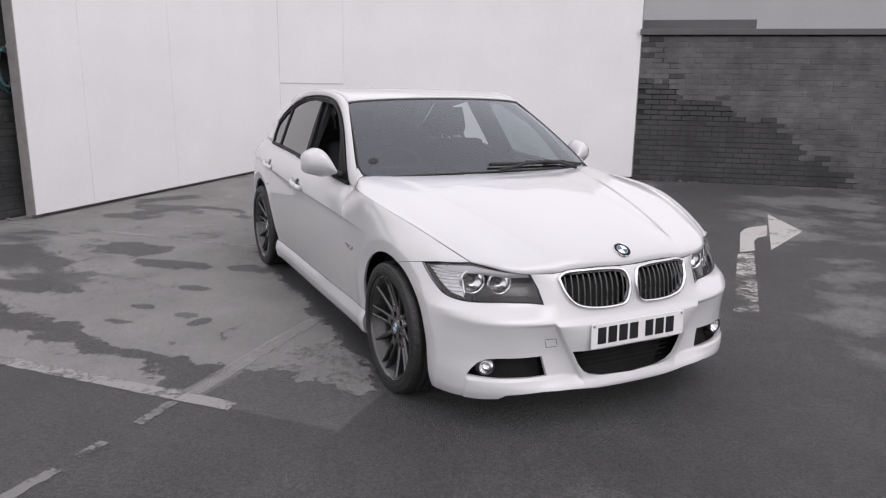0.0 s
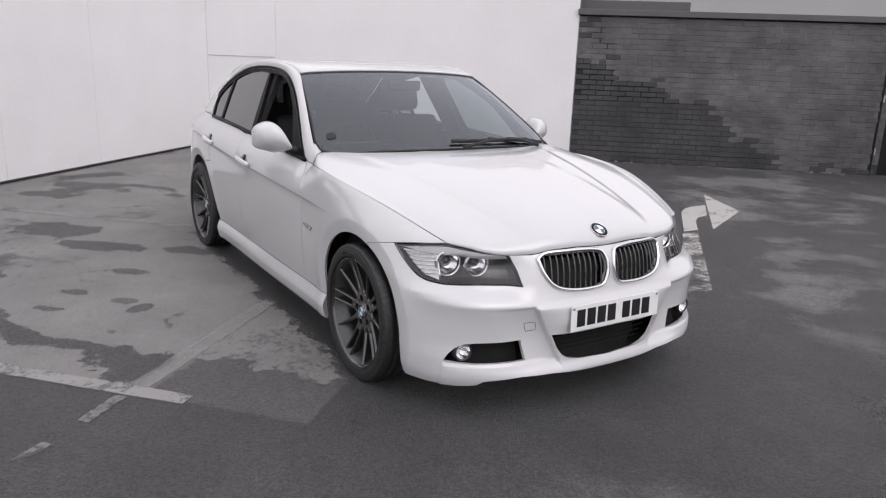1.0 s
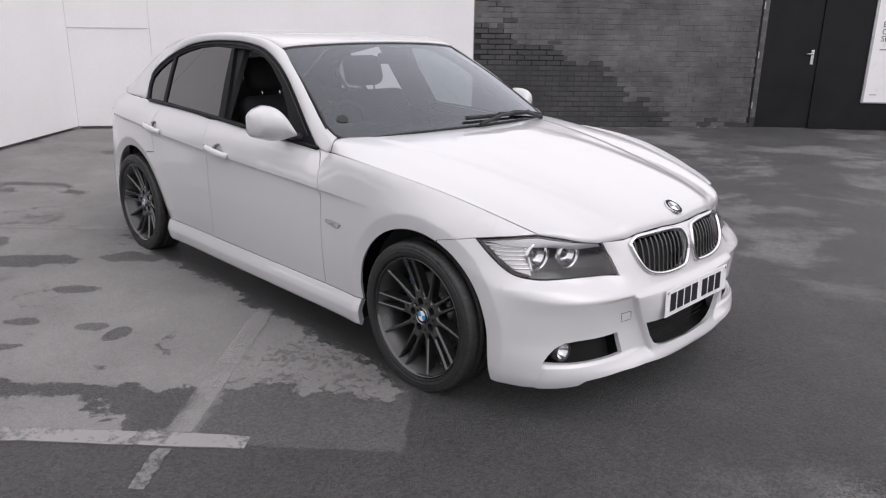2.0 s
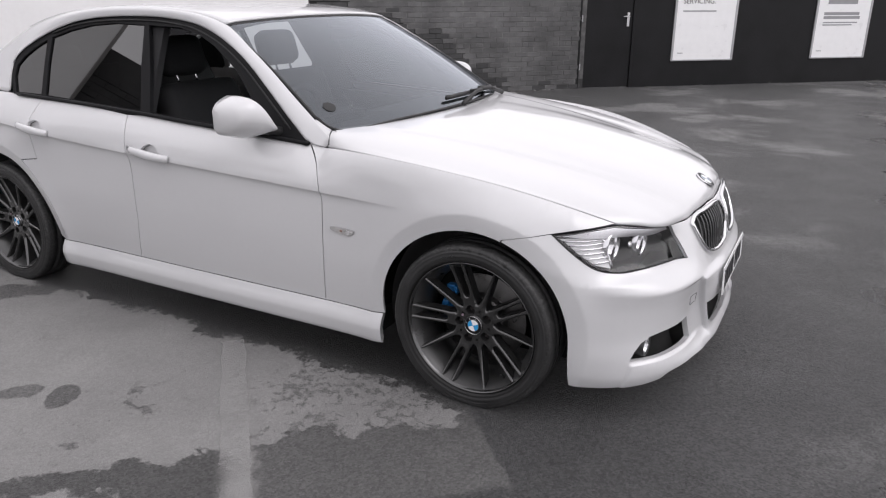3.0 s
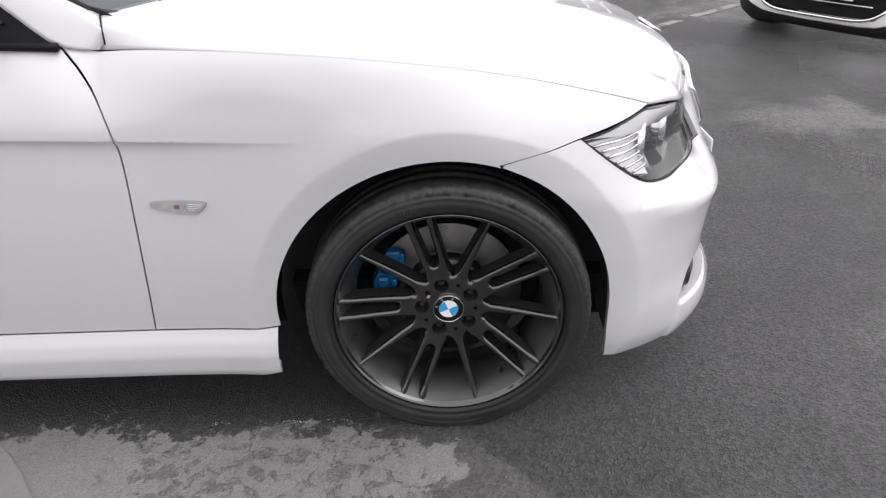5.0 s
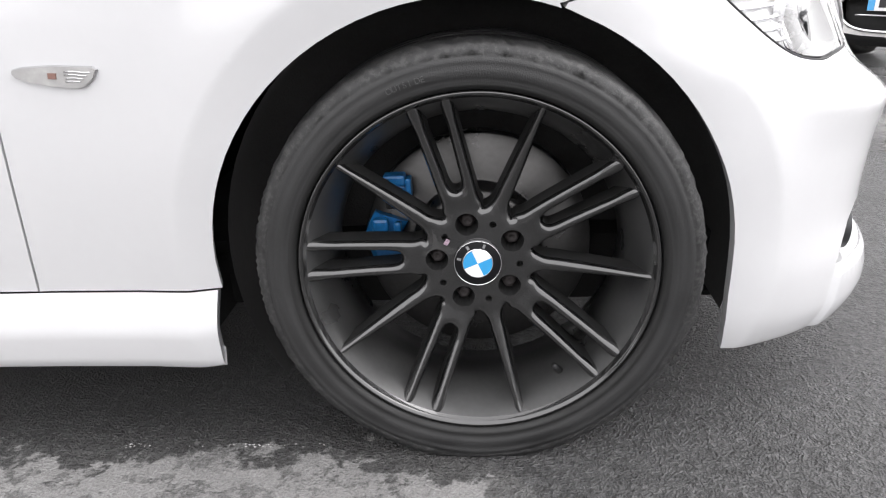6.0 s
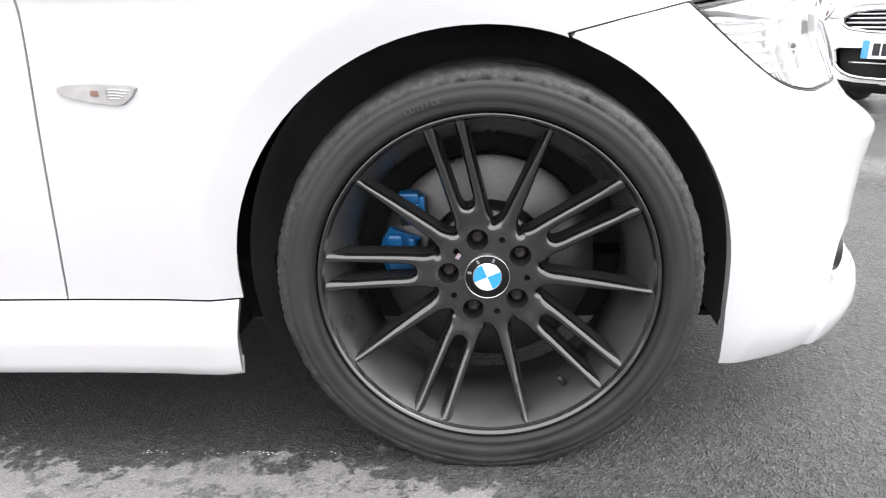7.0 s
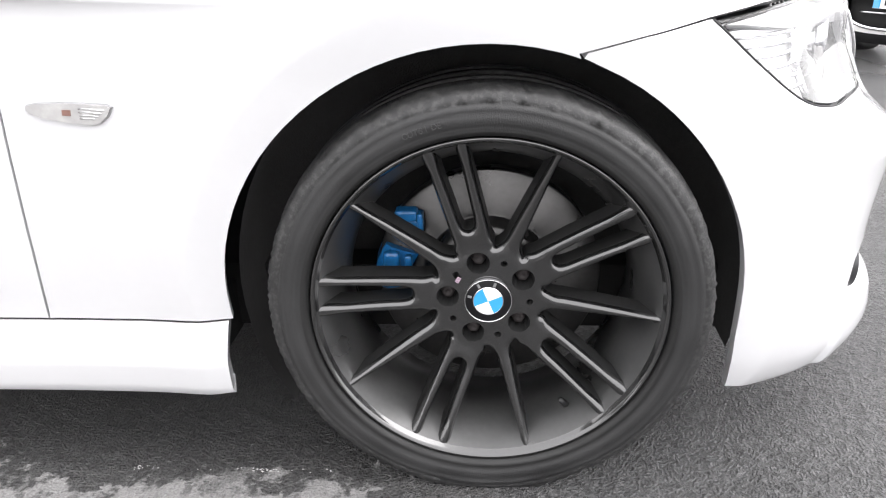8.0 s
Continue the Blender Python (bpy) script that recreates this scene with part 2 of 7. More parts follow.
def empty(name, m=None, **tags):
    ob = new(name)
    ob.empty_display_size = 0.2
    if m is not None:
        ob.matrix_basis = m
    return tagged(ob, **tags)


def box_bm(size, centre=(0, 0, 0), bevel=0.0, bm=None):
    own = bm or bmesh.new()
    made = bmesh.ops.create_cube(own, size=1.0)["verts"]
    for v in made:
        v.co = Vector((v.co.x * size[0] + centre[0], v.co.y * size[1] + centre[1], v.co.z * size[2] + centre[2]))
    if bevel:
        edges = list({e for v in made for e in v.link_edges})
        bmesh.ops.bevel(own, geom=edges, offset=bevel, segments=2, affect="EDGES", profile=0.5)
    return own


def box(name, size, centre, mat, bevel=0.0):
    return from_bm(name, box_bm(size, centre, bevel), mat, bevel > 0 and False)


def lathe(name, profile, mat, n=96, axis="y", closed=False):
    """Turned about the y axis: profile of (radius, y)."""
    k, v, f = len(profile), [], []
    for i in range(n):
        a = 2 * math.pi * i / n
        v += [(r * math.cos(a), y, r * math.sin(a)) for r, y in profile]
    for i in range(n):
        for j in range(k if closed else k - 1):
            a, b = i * k + j, i * k + (j + 1) % k
            c, d = ((i + 1) % n) * k + (j + 1) % k, ((i + 1) % n) * k + j
            f.append((a, b, c, d))
    return mesh(name, v, f, mat)


def tube(name, path, radius, mat, n=8, closed=False, flat=1.0):
    """A round bar along a path; flat squashes it along its second side."""
    p = [Vector(q) for q in path]
    v, f, m = [], [], len(p)
    up = Vector((0.03, 0.05, 1)).normalized()
    for i, q in enumerate(p):
        d = (p[(i + 1) % m] - p[i - 1]) if closed else (p[min(i + 1, m - 1)] - p[max(i - 1, 0)])
        d.normalize()
        a = d.cross(up)
        if a.length < 1e-3:
            a = d.cross(Vector((1, 0, 0)))
        a.normalize()
        b = d.cross(a)
        r = radius[i] if isinstance(radius, (list, tuple, np.ndarray)) else radius
        v += [q + a * (math.cos(2 * math.pi * j / n) * r) + b * (math.sin(2 * math.pi * j / n) * r * flat) for j in range(n)]
    for i in range(m if closed else m - 1):
        for j in range(n):
            a, b = i * n + j, i * n + (j + 1) % n
            c, d = ((i + 1) % m) * n + (j + 1) % n, ((i + 1) % m) * n + j
            f.append((a, b, c, d))
    if not closed:
        f += [tuple(range(n))[::-1], tuple(range((m - 1) * n, m * n))]
    return mesh(name, v, f, mat)


def letters(name, text, size, mat, m, parent, label=""):
    """Raised lettering in the built-in font, as a mesh."""
    cu = bpy.data.curves.new(name, "FONT")
    cu.body, cu.size, cu.extrude = text, size, 0.001
    tmp = new("tmp_text", cu)
    me = bpy.data.meshes.new_from_object(tmp.evaluated_get(bpy.context.evaluated_depsgraph_get()))
    bpy.data.objects.remove(tmp)
    me.materials.clear()
    me.materials.append(mat)
    return part(name, me, parent, label, m)


# ---- ground ----
def asphalt():
    m = bpy.data.materials.new("worn_asphalt")
    m.use_nodes = True
    n, l = m.node_tree.nodes, m.node_tree.links
    b = n["Principled BSDF"]
    geo = n.new("ShaderNodeNewGeometry")

    def noise_tex(scale, detail=5, rough=0.6, lo=0.0, hi=1.0, distort=0.0):
        t = n.new("ShaderNodeTexNoise")
        t.inputs["Scale"].default_value, t.inputs["Detail"].default_value = scale, detail
        t.inputs["Roughness"].default_value, t.inputs["Distortion"].default_value = rough, distort
        l.new(geo.outputs["Position"], t.inputs["Vector"])
        return span(t.outputs["Fac"], lo, hi)

    def span(sock, lo, hi, a=0.0, c=1.0):
        r = n.new("ShaderNodeMapRange")
        r.inputs[1].default_value, r.inputs[2].default_value, r.inputs[3].default_value, r.inputs[4].default_value = lo, hi, a, c
        l.new(sock, r.inputs[0])
        return r.outputs[0]

    def calc(op, x, y):
        t = n.new("ShaderNodeMath")
        t.operation = op
        for i, s in enumerate((x, y)):
            if isinstance(s, (int, float)):
                t.inputs[i].default_value = s
            else:
                l.new(s, t.inputs[i])
        return t.outputs[0]

    def mix(fac, c0, c1):
        t = n.new("ShaderNodeMix")
        t.data_type = "RGBA"
        l.new(fac, t.inputs[0])
        for i, c in ((6, c0), (7, c1)):
            if isinstance(c, tuple):
                t.inputs[i].default_value = (*c, 1)
            else:
                l.new(c, t.inputs[i])
        return t.outputs[2]

    # the older, paler surfacing ends at two straight cuts that meet at right angles
    sep = n.new("ShaderNodeSeparateXYZ")
    turn = n.new("ShaderNodeMapping")
    turn.vector_type = "TEXTURE"
    turn.inputs["Location"].default_value = (0.339, -1.255, 0)
    turn.inputs["Rotation"].default_value = (0, 0, radians(-137.0))
    l.new(geo.outputs["Position"], turn.inputs["Vector"])
    l.new(turn.outputs[0], sep.inputs[0])
    wob = noise_tex(7, 4, 0.7, 0, 1)
    wob = span(wob, 0.3, 0.7, -0.012, 0.012)
    side_a = span(calc("ADD", sep.outputs[0], wob), -0.006, 0.006)
    side_b = span(calc("MULTIPLY", calc("ADD", sep.outputs[1], wob), -1.0), -0.006, 0.006)
    old = calc("MULTIPLY", side_a, side_b)
    # damp stains with ragged edges: a band beside the bay line, the corner, single blots; the drip line beside the car
    # also holds painted shade
    ragged = noise_tex(5.0, 6, 0.6, 0, 1)
    fray = span(noise_tex(3.2, 9, 0.66, 0, 1), 0.25, 0.75, -0.17, 0.17)
    nick = span(noise_tex(26, 6, 0.7, 0, 1), 0.25, 0.75, -0.035, 0.035)
    u, v = sep.outputs[0], calc("ADD", calc("MULTIPLY", sep.outputs[1], -1.0), calc("ADD", fray, nick))
    slope = span(u, 1.6, 2.9, 0.0, 0.30)
    upper = calc("ADD", slope, 0.42)
    lower = calc("ADD", calc("MULTIPLY", slope, 0.8), span(u, 1.0, 1.2, 0.02, 0.26))
    band = calc("MULTIPLY", span(calc("SUBTRACT", upper, v), -0.012, 0.012), span(calc("SUBTRACT", v, lower), -0.012, 0.012))
    corner = calc("MULTIPLY", span(calc("SUBTRACT", 0.43, v), -0.008, 0.008), span(calc("ADD", u, nick), 0.80, 0.77))
    band = calc("MULTIPLY", calc("MAXIMUM", calc("MULTIPLY", band, span(u, 0.86, 0.92)), calc("MULTIPLY", corner, 0.78)), 0.66)
    spots = 0.0
    for cu, cv, ru, rv, k in ((3.0, 1.16, 0.26, 0.15, 0.6), (3.35, 2.3, 0.42, 0.2, 0.55), (2.7, 2.02, 0.42, 0.12, 0.6), (2.0, 2.15, 0.22, 0.1, 0.5), (4.5, 4.05, 0.5, 0.2, 0.5),
                              (4.5, 3.5, 0.34, 0.12, 0.5), (2.05, 1.05, 0.10, 0.05, 0.5), (2.0, 1.53, 0.13, 0.07, 0.5), (1.97, 0.76, 0.1, 0.06, 0.5), (1.66, 1.03, 0.07, 0.05, 0.4), (1.5, 0.95, 0.05, 0.07, 0.5)):
        e = n.new("ShaderNodeMapping")
        e.vector_type = "TEXTURE"
        e.inputs["Location"].default_value, e.inputs["Scale"].default_value = (cu, -cv, 0), (ru, rv, 1)
        l.new(turn.outputs[0], e.inputs["Vector"])
        reach = n.new("ShaderNodeVectorMath")
        reach.operation = "LENGTH"
        l.new(e.outputs[0], reach.inputs[0])
        spot = calc("MULTIPLY", span(calc("ADD", reach.outputs["Value"], calc("MULTIPLY", fray, 5.0)), 1.05, 0.92), k)
        spots = calc("MAXIMUM", spots, spot)
    damp = calc("MULTIPLY", noise_tex(0.9, 8, 0.62, 0.56, 0.61, 0.6), 0.6)
    damp = calc("MULTIPLY", damp, span(u, 2.2, 3.2))
    crumb = calc("MULTIPLY", noise_tex(9.0, 8, 0.8, 0.56, 0.61, 0.2), noise_tex(1.1, 3, 0.5, 0.5, 0.6))
    # the pale skin breaks up into pits near the front wheel
    place = n.new("ShaderNodeSeparateXYZ")
    l.new(geo.outputs["Position"], place.inputs[0])
    pitted = calc("MULTIPLY", calc("MULTIPLY", span(u, 0.05, 0.25), span(u, 0.88, 0.62)), calc("MULTIPLY", span(v, 0.34, 0.5), span(v, 1.15, 0.95)))
    pits = calc("ADD", noise_tex(24, 7, 0.72, 0, 1, 0.4), calc("MULTIPLY", calc("MULTIPLY", pitted, noise_tex(5.0, 4, 0.6, 0.3, 0.7)), 0.20))
    pits = calc("MULTIPLY", span(pits, 0.635, 0.66), 0.6)
    crumb = calc("MAXIMUM", crumb, pits)
    wet_shade = calc("MAXIMUM", calc("MAXIMUM", band, spots), calc("MAXIMUM", damp, calc("MULTIPLY", crumb, 0.5)))
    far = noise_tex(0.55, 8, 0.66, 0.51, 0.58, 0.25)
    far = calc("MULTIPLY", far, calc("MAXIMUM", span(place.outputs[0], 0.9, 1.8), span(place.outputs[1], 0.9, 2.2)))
    # rain run-off along the sill, torn-edged, with the car's shade painted into the same strip
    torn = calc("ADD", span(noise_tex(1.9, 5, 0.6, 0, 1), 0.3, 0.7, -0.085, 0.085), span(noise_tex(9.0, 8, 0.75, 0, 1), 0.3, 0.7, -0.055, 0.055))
    drip_shade = span(calc("ADD", calc("ADD", place.outputs[1], span(place.outputs[0], -0.5, -0.15, 0.882, 0.945)), calc("ADD", torn, calc("MULTIPLY", nick, 2.0))), -0.010, 0.010)
    drip_shade = calc("MULTIPLY", drip_shade, span(place.outputs[0], 0.25, 0.0))
    drip_shade = calc("MULTIPLY", calc("MULTIPLY", drip_shade, span(place.outputs[1], 1.6, 1.3)), span(calc("ADD", place.outputs[0], calc("MULTIPLY", torn, 4.0)), -3.3, -3.2))
    # the painted car shade deepens from the strip's edge to under the sill
    wet_shade = calc("MAXIMUM", wet_shade, calc("MULTIPLY", drip_shade, span(place.outputs[1], -0.94, -0.78, 0.66, 0.96)))
    grit = noise_tex(260, 2, 0.5, 0.3, 0.7)
    speck = n.new("ShaderNodeTexVoronoi")
    speck.inputs["Scale"].default_value = 122
    l.new(geo.outputs["Position"], speck.inputs["Vector"])
    chip = span(speck.outputs["Color"], 0.15, 0.95)
    broad = noise_tex(1.7, 6, 0.6, 0.3, 0.7)
    lane = span(calc("ADD", place.outputs[0], calc("MULTIPLY", broad, 0.6)), 0.9, 2.1)  # the driven lane is slightly paler than the strip beside the bay
    dark_c = mix(lane, mix(broad, (0.073, 0.0725, 0.073), (0.104, 0.1035, 0.104)), mix(broad, (0.074, 0.073, 0.074), (0.116, 0.115, 0.116)))
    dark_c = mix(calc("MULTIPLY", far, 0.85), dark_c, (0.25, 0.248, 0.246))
    pale_c = mix(broad, (0.185, 0.182, 0.180), (0.240, 0.237, 0.233))
    pale_c = mix(wet_shade, pale_c, (0.033, 0.0325, 0.033))
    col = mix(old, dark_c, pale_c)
    tone = n.new("ShaderNodeMix")
    tone.data_type, tone.blend_type = "RGBA", "MULTIPLY"
    tone.inputs[0].default_value = 1.0
    l.new(col, tone.inputs[6])
    dry = calc("MULTIPLY", old, calc("SUBTRACT", 1.0, wet_shade))
    stony = calc("SUBTRACT", 1.0, calc("MULTIPLY", dry, 0.8))  # the pale skin has sealed the stones
    stones = calc("MULTIPLY", span(chip, 0, 1, -0.44, 0.48), stony)
    l.new(calc("MULTIPLY", calc("ADD", stones, 1.0), span(grit, 0, 1, 0.80, 1.20)), tone.inputs[7])
    l.new(tone.outputs[2], b.inputs["Base Color"])
    film = calc("MULTIPLY", lane, noise_tex(0.7, 2, 0.5, 0.30, 0.60))  # a film of rain on the lane
    l.new(calc("SUBTRACT", span(dry, 0, 1, 0.42, 0.9), calc("MULTIPLY", calc("MULTIPLY", film, 0.22), calc("SUBTRACT", 1.0, old))), b.inputs["Roughness"])
    l.new(calc("MULTIPLY", span(film, 0, 1, 0.5, 0.62), span(dry, 0, 1, 1.0, 0.5)), b.inputs["Specular IOR Level"])
    bp = n.new("ShaderNodeBump")
    bp.inputs["Strength"].default_value, bp.inputs["Distance"].default_value = 1.0, 0.012
    l.new(calc("SUBTRACT", calc("MULTIPLY", calc("ADD", calc("MULTIPLY", speck.outputs["Distance"], 0.6), calc("MULTIPLY", grit, 0.6)), stony), calc("MULTIPLY", wet_shade, 0.25)), bp.inputs["Height"])
    l.new(bp.outputs["Normal"], b.inputs["Normal"])
    return m


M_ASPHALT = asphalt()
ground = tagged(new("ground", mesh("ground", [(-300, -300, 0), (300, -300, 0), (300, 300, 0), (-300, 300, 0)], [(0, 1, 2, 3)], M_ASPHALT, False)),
                "worn grey asphalt of a car park, partly damp", "ground", kind="structure")


def worn_paint(name, wear, color=(0.42, 0.415, 0.41), cover=1.0):
    """Road paint that has worn through to the asphalt in ragged spots."""
    m = bpy.data.materials.new(name)
    m.use_nodes = True
    n, l = m.node_tree.nodes, m.node_tree.links
    b, geo = n["Principled BSDF"], n.new("ShaderNodeNewGeometry")
    b.inputs["Roughness"].default_value = 0.75
    b.inputs["Base Color"].default_value = (*color, 1)
    t, t2 = n.new("ShaderNodeTexNoise"), n.new("ShaderNodeTexNoise")
    t.inputs["Scale"].default_value, t.inputs["Detail"].default_value, t.inputs["Roughness"].default_value = 22, 7, 0.75
    t2.inputs["Scale"].default_value = 2.4
    add = n.new("ShaderNodeMath")
    for q in (t, t2):
        l.new(geo.outputs["Position"], q.inputs["Vector"])
    l.new(t.outputs["Fac"], add.inputs[0])
    l.new(t2.outputs["Fac"], add.inputs[1])
    r = n.new("ShaderNodeMapRange")
    r.inputs[1].default_value, r.inputs[2].default_value, r.inputs[4].default_value = wear, wear + 0.25, cover
    l.new(add.outputs[0], r.inputs[0])
    clear, mixer = n.new("ShaderNodeBsdfTransparent"), n.new("ShaderNodeMixShader")
    l.new(r.outputs[0], mixer.inputs[0])
    l.new(clear.outputs[0], mixer.inputs[1])
    l.new(b.outputs[0], mixer.inputs[2])
    l.new(mixer.outputs[0], n["Material Output"].inputs["Surface"])
    return m


M_LINE = worn_paint("worn_white_line", 0.74, (0.255, 0.251, 0.247))
M_FAINT = worn_paint("faint_line", 0.80, (0.34, 0.336, 0.33), 0.42)
M_DASH = worn_paint("worn_dash", 0.80, (0.17, 0.168, 0.165))
M_ARROW = worn_paint("arrow_paint", 0.62, (0.40, 0.39, 0.375))
M_CHALK = material("white_chalk", (0.42, 0.415, 0.41), 0.9, vary=0.2, scale=200)
M_ARROWOLD = worn_paint("broken_arrow_paint", 0.93, (0.40, 0.39, 0.375))


def slab(outline, z=0.004):
    """A thin painted shape on the ground."""
    k = len(outline)
    v = [(x, y, z) for x, y in outline] + [(x, y, 0.0005) for x, y in outline]
    return v, [tuple(range(k))] + [(i, (i + 1) % k, k + (i + 1) % k, k + i)[::-1] for i in range(k)]


def stripe(name, a, b, width, mat, label, category="road marking", cuts=14, z=0.004):
    a, b = np.array(a, float), np.array(b, float)
    d = (b - a) / np.linalg.norm(b - a)
    nn = np.array([-d[1], d[0]])
    rng = random.Random(name + str(a))
    up = [a + (b - a) * i / cuts + nn * (width / 2 + rng.uniform(-0.006, 0.006)) for i in range(cuts + 1)]
    dn = [a + (b - a) * i / cuts - nn * (width / 2 + rng.uniform(-0.006, 0.006)) for i in range(cuts + 1)]
    return tagged(new(name, mesh(name, *slab(up[::-1] + dn, z), mat, False)), label, category)


def bay(u, v):
    """A place given along and across the bay line's direction, from the corner of the old surfacing."""
    return (0.339 - 0.7314 * u - 0.682 * v, -1.255 - 0.682 * u + 0.7314 * v)


stripe("parking_line", bay(4.6, 0.02), bay(0.57, 0.02), 0.085, M_LINE, "worn white parking bay line on asphalt", cuts=40)
stripe("parking_line", bay(0.845, 0.07), bay(0.866, 1.27), 0.10, M_FAINT, "faint worn line over pale surfacing", z=0.006, cuts=24)
stripe("parking_dash", bay(0.855, -0.04), bay(0.85, -0.28), 0.055, M_DASH, "short worn white dash beside the bay line")
stripe("parking_dash", bay(0.855, -0.46), bay(0.86, -0.60), 0.05, M_DASH, "short worn white dash beside the bay line")
stripe("parking_dash", bay(0.855, -0.70), bay(0.88, -1.15), 0.06, M_DASH, "short worn white dash beside the bay line")
stripe("parking_line", bay(5.4, 2.74), bay(1.5, 2.84), 0.10, M_FAINT, "faint worn bay line near the white hoarding")
stripe("parking_dash", (1.53, 3.46), (1.95, 3.83), 0.075, M_LINE, "short worn white dash on dark asphalt")
stripe("parking_dash", (2.1, 3.97), (3.0, 4.74), 0.075, M_LINE, "short worn white dash on dark asphalt")

# broken remains of a chalk line beside the front wheel
rng = random.Random(21)
cv, cf = [], []
for x0, x1, many in ((-0.595, -0.555, 14), (-0.54, -0.41, 5), (-0.395, -0.348, 18), (-0.33, -0.25, 7)):
    for _ in range(many):
        cx, cy, r = rng.uniform(x0, x1), -0.858 + rng.gauss(0, 0.0025), rng.uniform(0.0007, 0.0018)
        b = len(cv)
        cv += [(cx + r * 1.5 * math.cos(q), cy + r * math.sin(q), 0.0008) for q in (0.2, 1.8, 3.3, 4.9)] + [(cx, cy, 0.0008 + r * 0.7)]
        cf += [(b + i, b + (i + 1) % 4, b + 4) for i in range(4)]
tagged(new("chalk_flecks", mesh("chalk_flecks", cv, cf, M_CHALK, False)), "white chalk flecks in a broken line on asphalt", "road marking", kind="stuff")

arrow = empty("road_arrow", label="worn white turn arrow painted on asphalt", category="road marking")
part("arrow_head", mesh("arrow_head", *slab([(-1.385, 3.47), (-1.86, 4.50), (-2.72, 4.99)]), M_ARROW, False), arrow)
part("arrow_stem", mesh("arrow_stem", *slab([(-1.44, 3.13), (-1.43, 3.31), (-1.72, 3.63), (-1.82, 3.79), (-1.85, 3.96), (-2.24, 4.42), (-2.24, 4.18), (-2.19, 4.02), (-2.06, 3.82), (-1.82, 3.55)]), M_ARROW, False), arrow)
part("arrow_shaft", mesh("arrow_shaft", *slab([(-1.40, 3.06), (-1.36, 3.22), (-0.085, 1.82), (-0.18, 1.68)]), M_ARROWOLD, False), arrow, "broken worn paint")

# ---- boundary ----
LW, CW, RW, BW, KW = Vector((-5.52, -2.65, 0)), Vector((-9.05, 0.85, 0)), Vector((-5.74, 5.51, 0)), Vector((-2.90, 8.90, 0)), Vector((5.57, 16.40, 0))


def along(a, b):
    """A frame whose x runs from a to b, y out of the wall's face towards the yard, z up."""
    d = (b - a).normalized()
    nrm = Vector((d.y, -d.x, 0))
    return Matrix(((d.x, nrm.x, 0, a.x), (d.y, nrm.y, 0, a.y), (0, 0, 1, 0), (0, 0, 0, 1)))


def hoarding_run(a, b, joints, name, label):
    """A run of tall painted boards with hairline joints and a gap above the ground."""
    m, length = along(a, b), (b - a).length
    root = tagged(new(name, None), label, "hoarding", kind="structure")
    root.matrix_basis = m
    xs = [0.0] + joints + [length]
    for x0, x1 in zip(xs, xs[1:]):
        part("board", box("board", (x1 - x0 - 0.003, 0.045, 3.76), ((x0 + x1) / 2, -0.0225, 1.92), M_HOARD, 0.002), root)
    part("edge_strip", box("edge_strip", (0.012, 0.06, 3.76), (-0.007 if name == "wall_west" else length + 0.007, -0.03, 1.92), M_EDGE, 0.002), root, "bare grey board edge")
    part("backing", box("backing", (length, 0.08, 3.7), (length / 2, -0.1, 1.86), M_EDGE), root)
    return root


hoarding_run(LW, CW, [0.81, 2.3], "wall_west", "tall white-painted hoarding boards")
hoarding_run(CW, RW, [1.09], "wall_north", "tall white-painted hoarding boards")

m_right = along(CW, RW)
M_STRIP = material("painted_joint_strip", (0.45, 0.445, 0.44), 0.7, vary=0.25, scale=8)
tagged(new("trim", box("trim", (1.06, 0.006, 0.012), (0.54, 0.003, 1.39), M_STRIP)), "thin joint strip across a white board", "trim", kind="structure").matrix_basis = m_right

# brick wall between the hoarding and the black boards
wall_b = tagged(new("wall_brick", box("wall_brick", (4.44, 0.25, 2.16), (2.20, -0.147, 1.08), M_MORTARDARK)), "dark grey painted brick wall", "wall", kind="structure")
wall_b.matrix_basis = along(RW, BW)
part("coping", box("coping", (4.5, 0.34, 0.085), (2.23, -0.12, 2.215), M_COPING, 0.006), wall_b, "grey painted coping")
part("parapet", box("parapet", (1.62, 0.3, 0.14), (0.81, -0.3, 2.33), M_COPING, 0.006), wall_b, "raised dark coping")
# brick wall behind the hoarding's other end
wall_c = tagged(new("wall_south", box("wall_south", (1.3, 0.25, 3.2), (-0.15, -0.4, 1.6), M_BRICKDARK)), "dark brick wall behind the hoarding", "wall", kind="structure")
wall_c.matrix_basis = along(LW, CW)
# rendered building behind
back = tagged(new("backdrop_building", box("backdrop_building", (40, 0.4, 4.4), (2, -7.2, 2.2), M_RENDERED)), "plain grey rendered building wall", "building", kind="structure")
back.matrix_basis = along(RW, KW)

# black boarded front with a door and posters
wall_k = tagged(new("wall_black", box("wall_black", (10.4, 0.2, 2.26), (0.98 + 5.2, -0.1, 1.13), M_DOORBLACK)), "black painted boarding with posters", "wall", kind="structure")
MK = along(BW, KW)
wall_k.matrix_basis = MK
wall_end = tagged(new("wall_east", box("wall_east", (14, 0.2, 3.0), (11.5 + 7, -0.7, 1.5), M_DULLWALL)), "grey rendered wall beyond the boarding", "wall", kind="structure")
wall_end.matrix_basis = MK


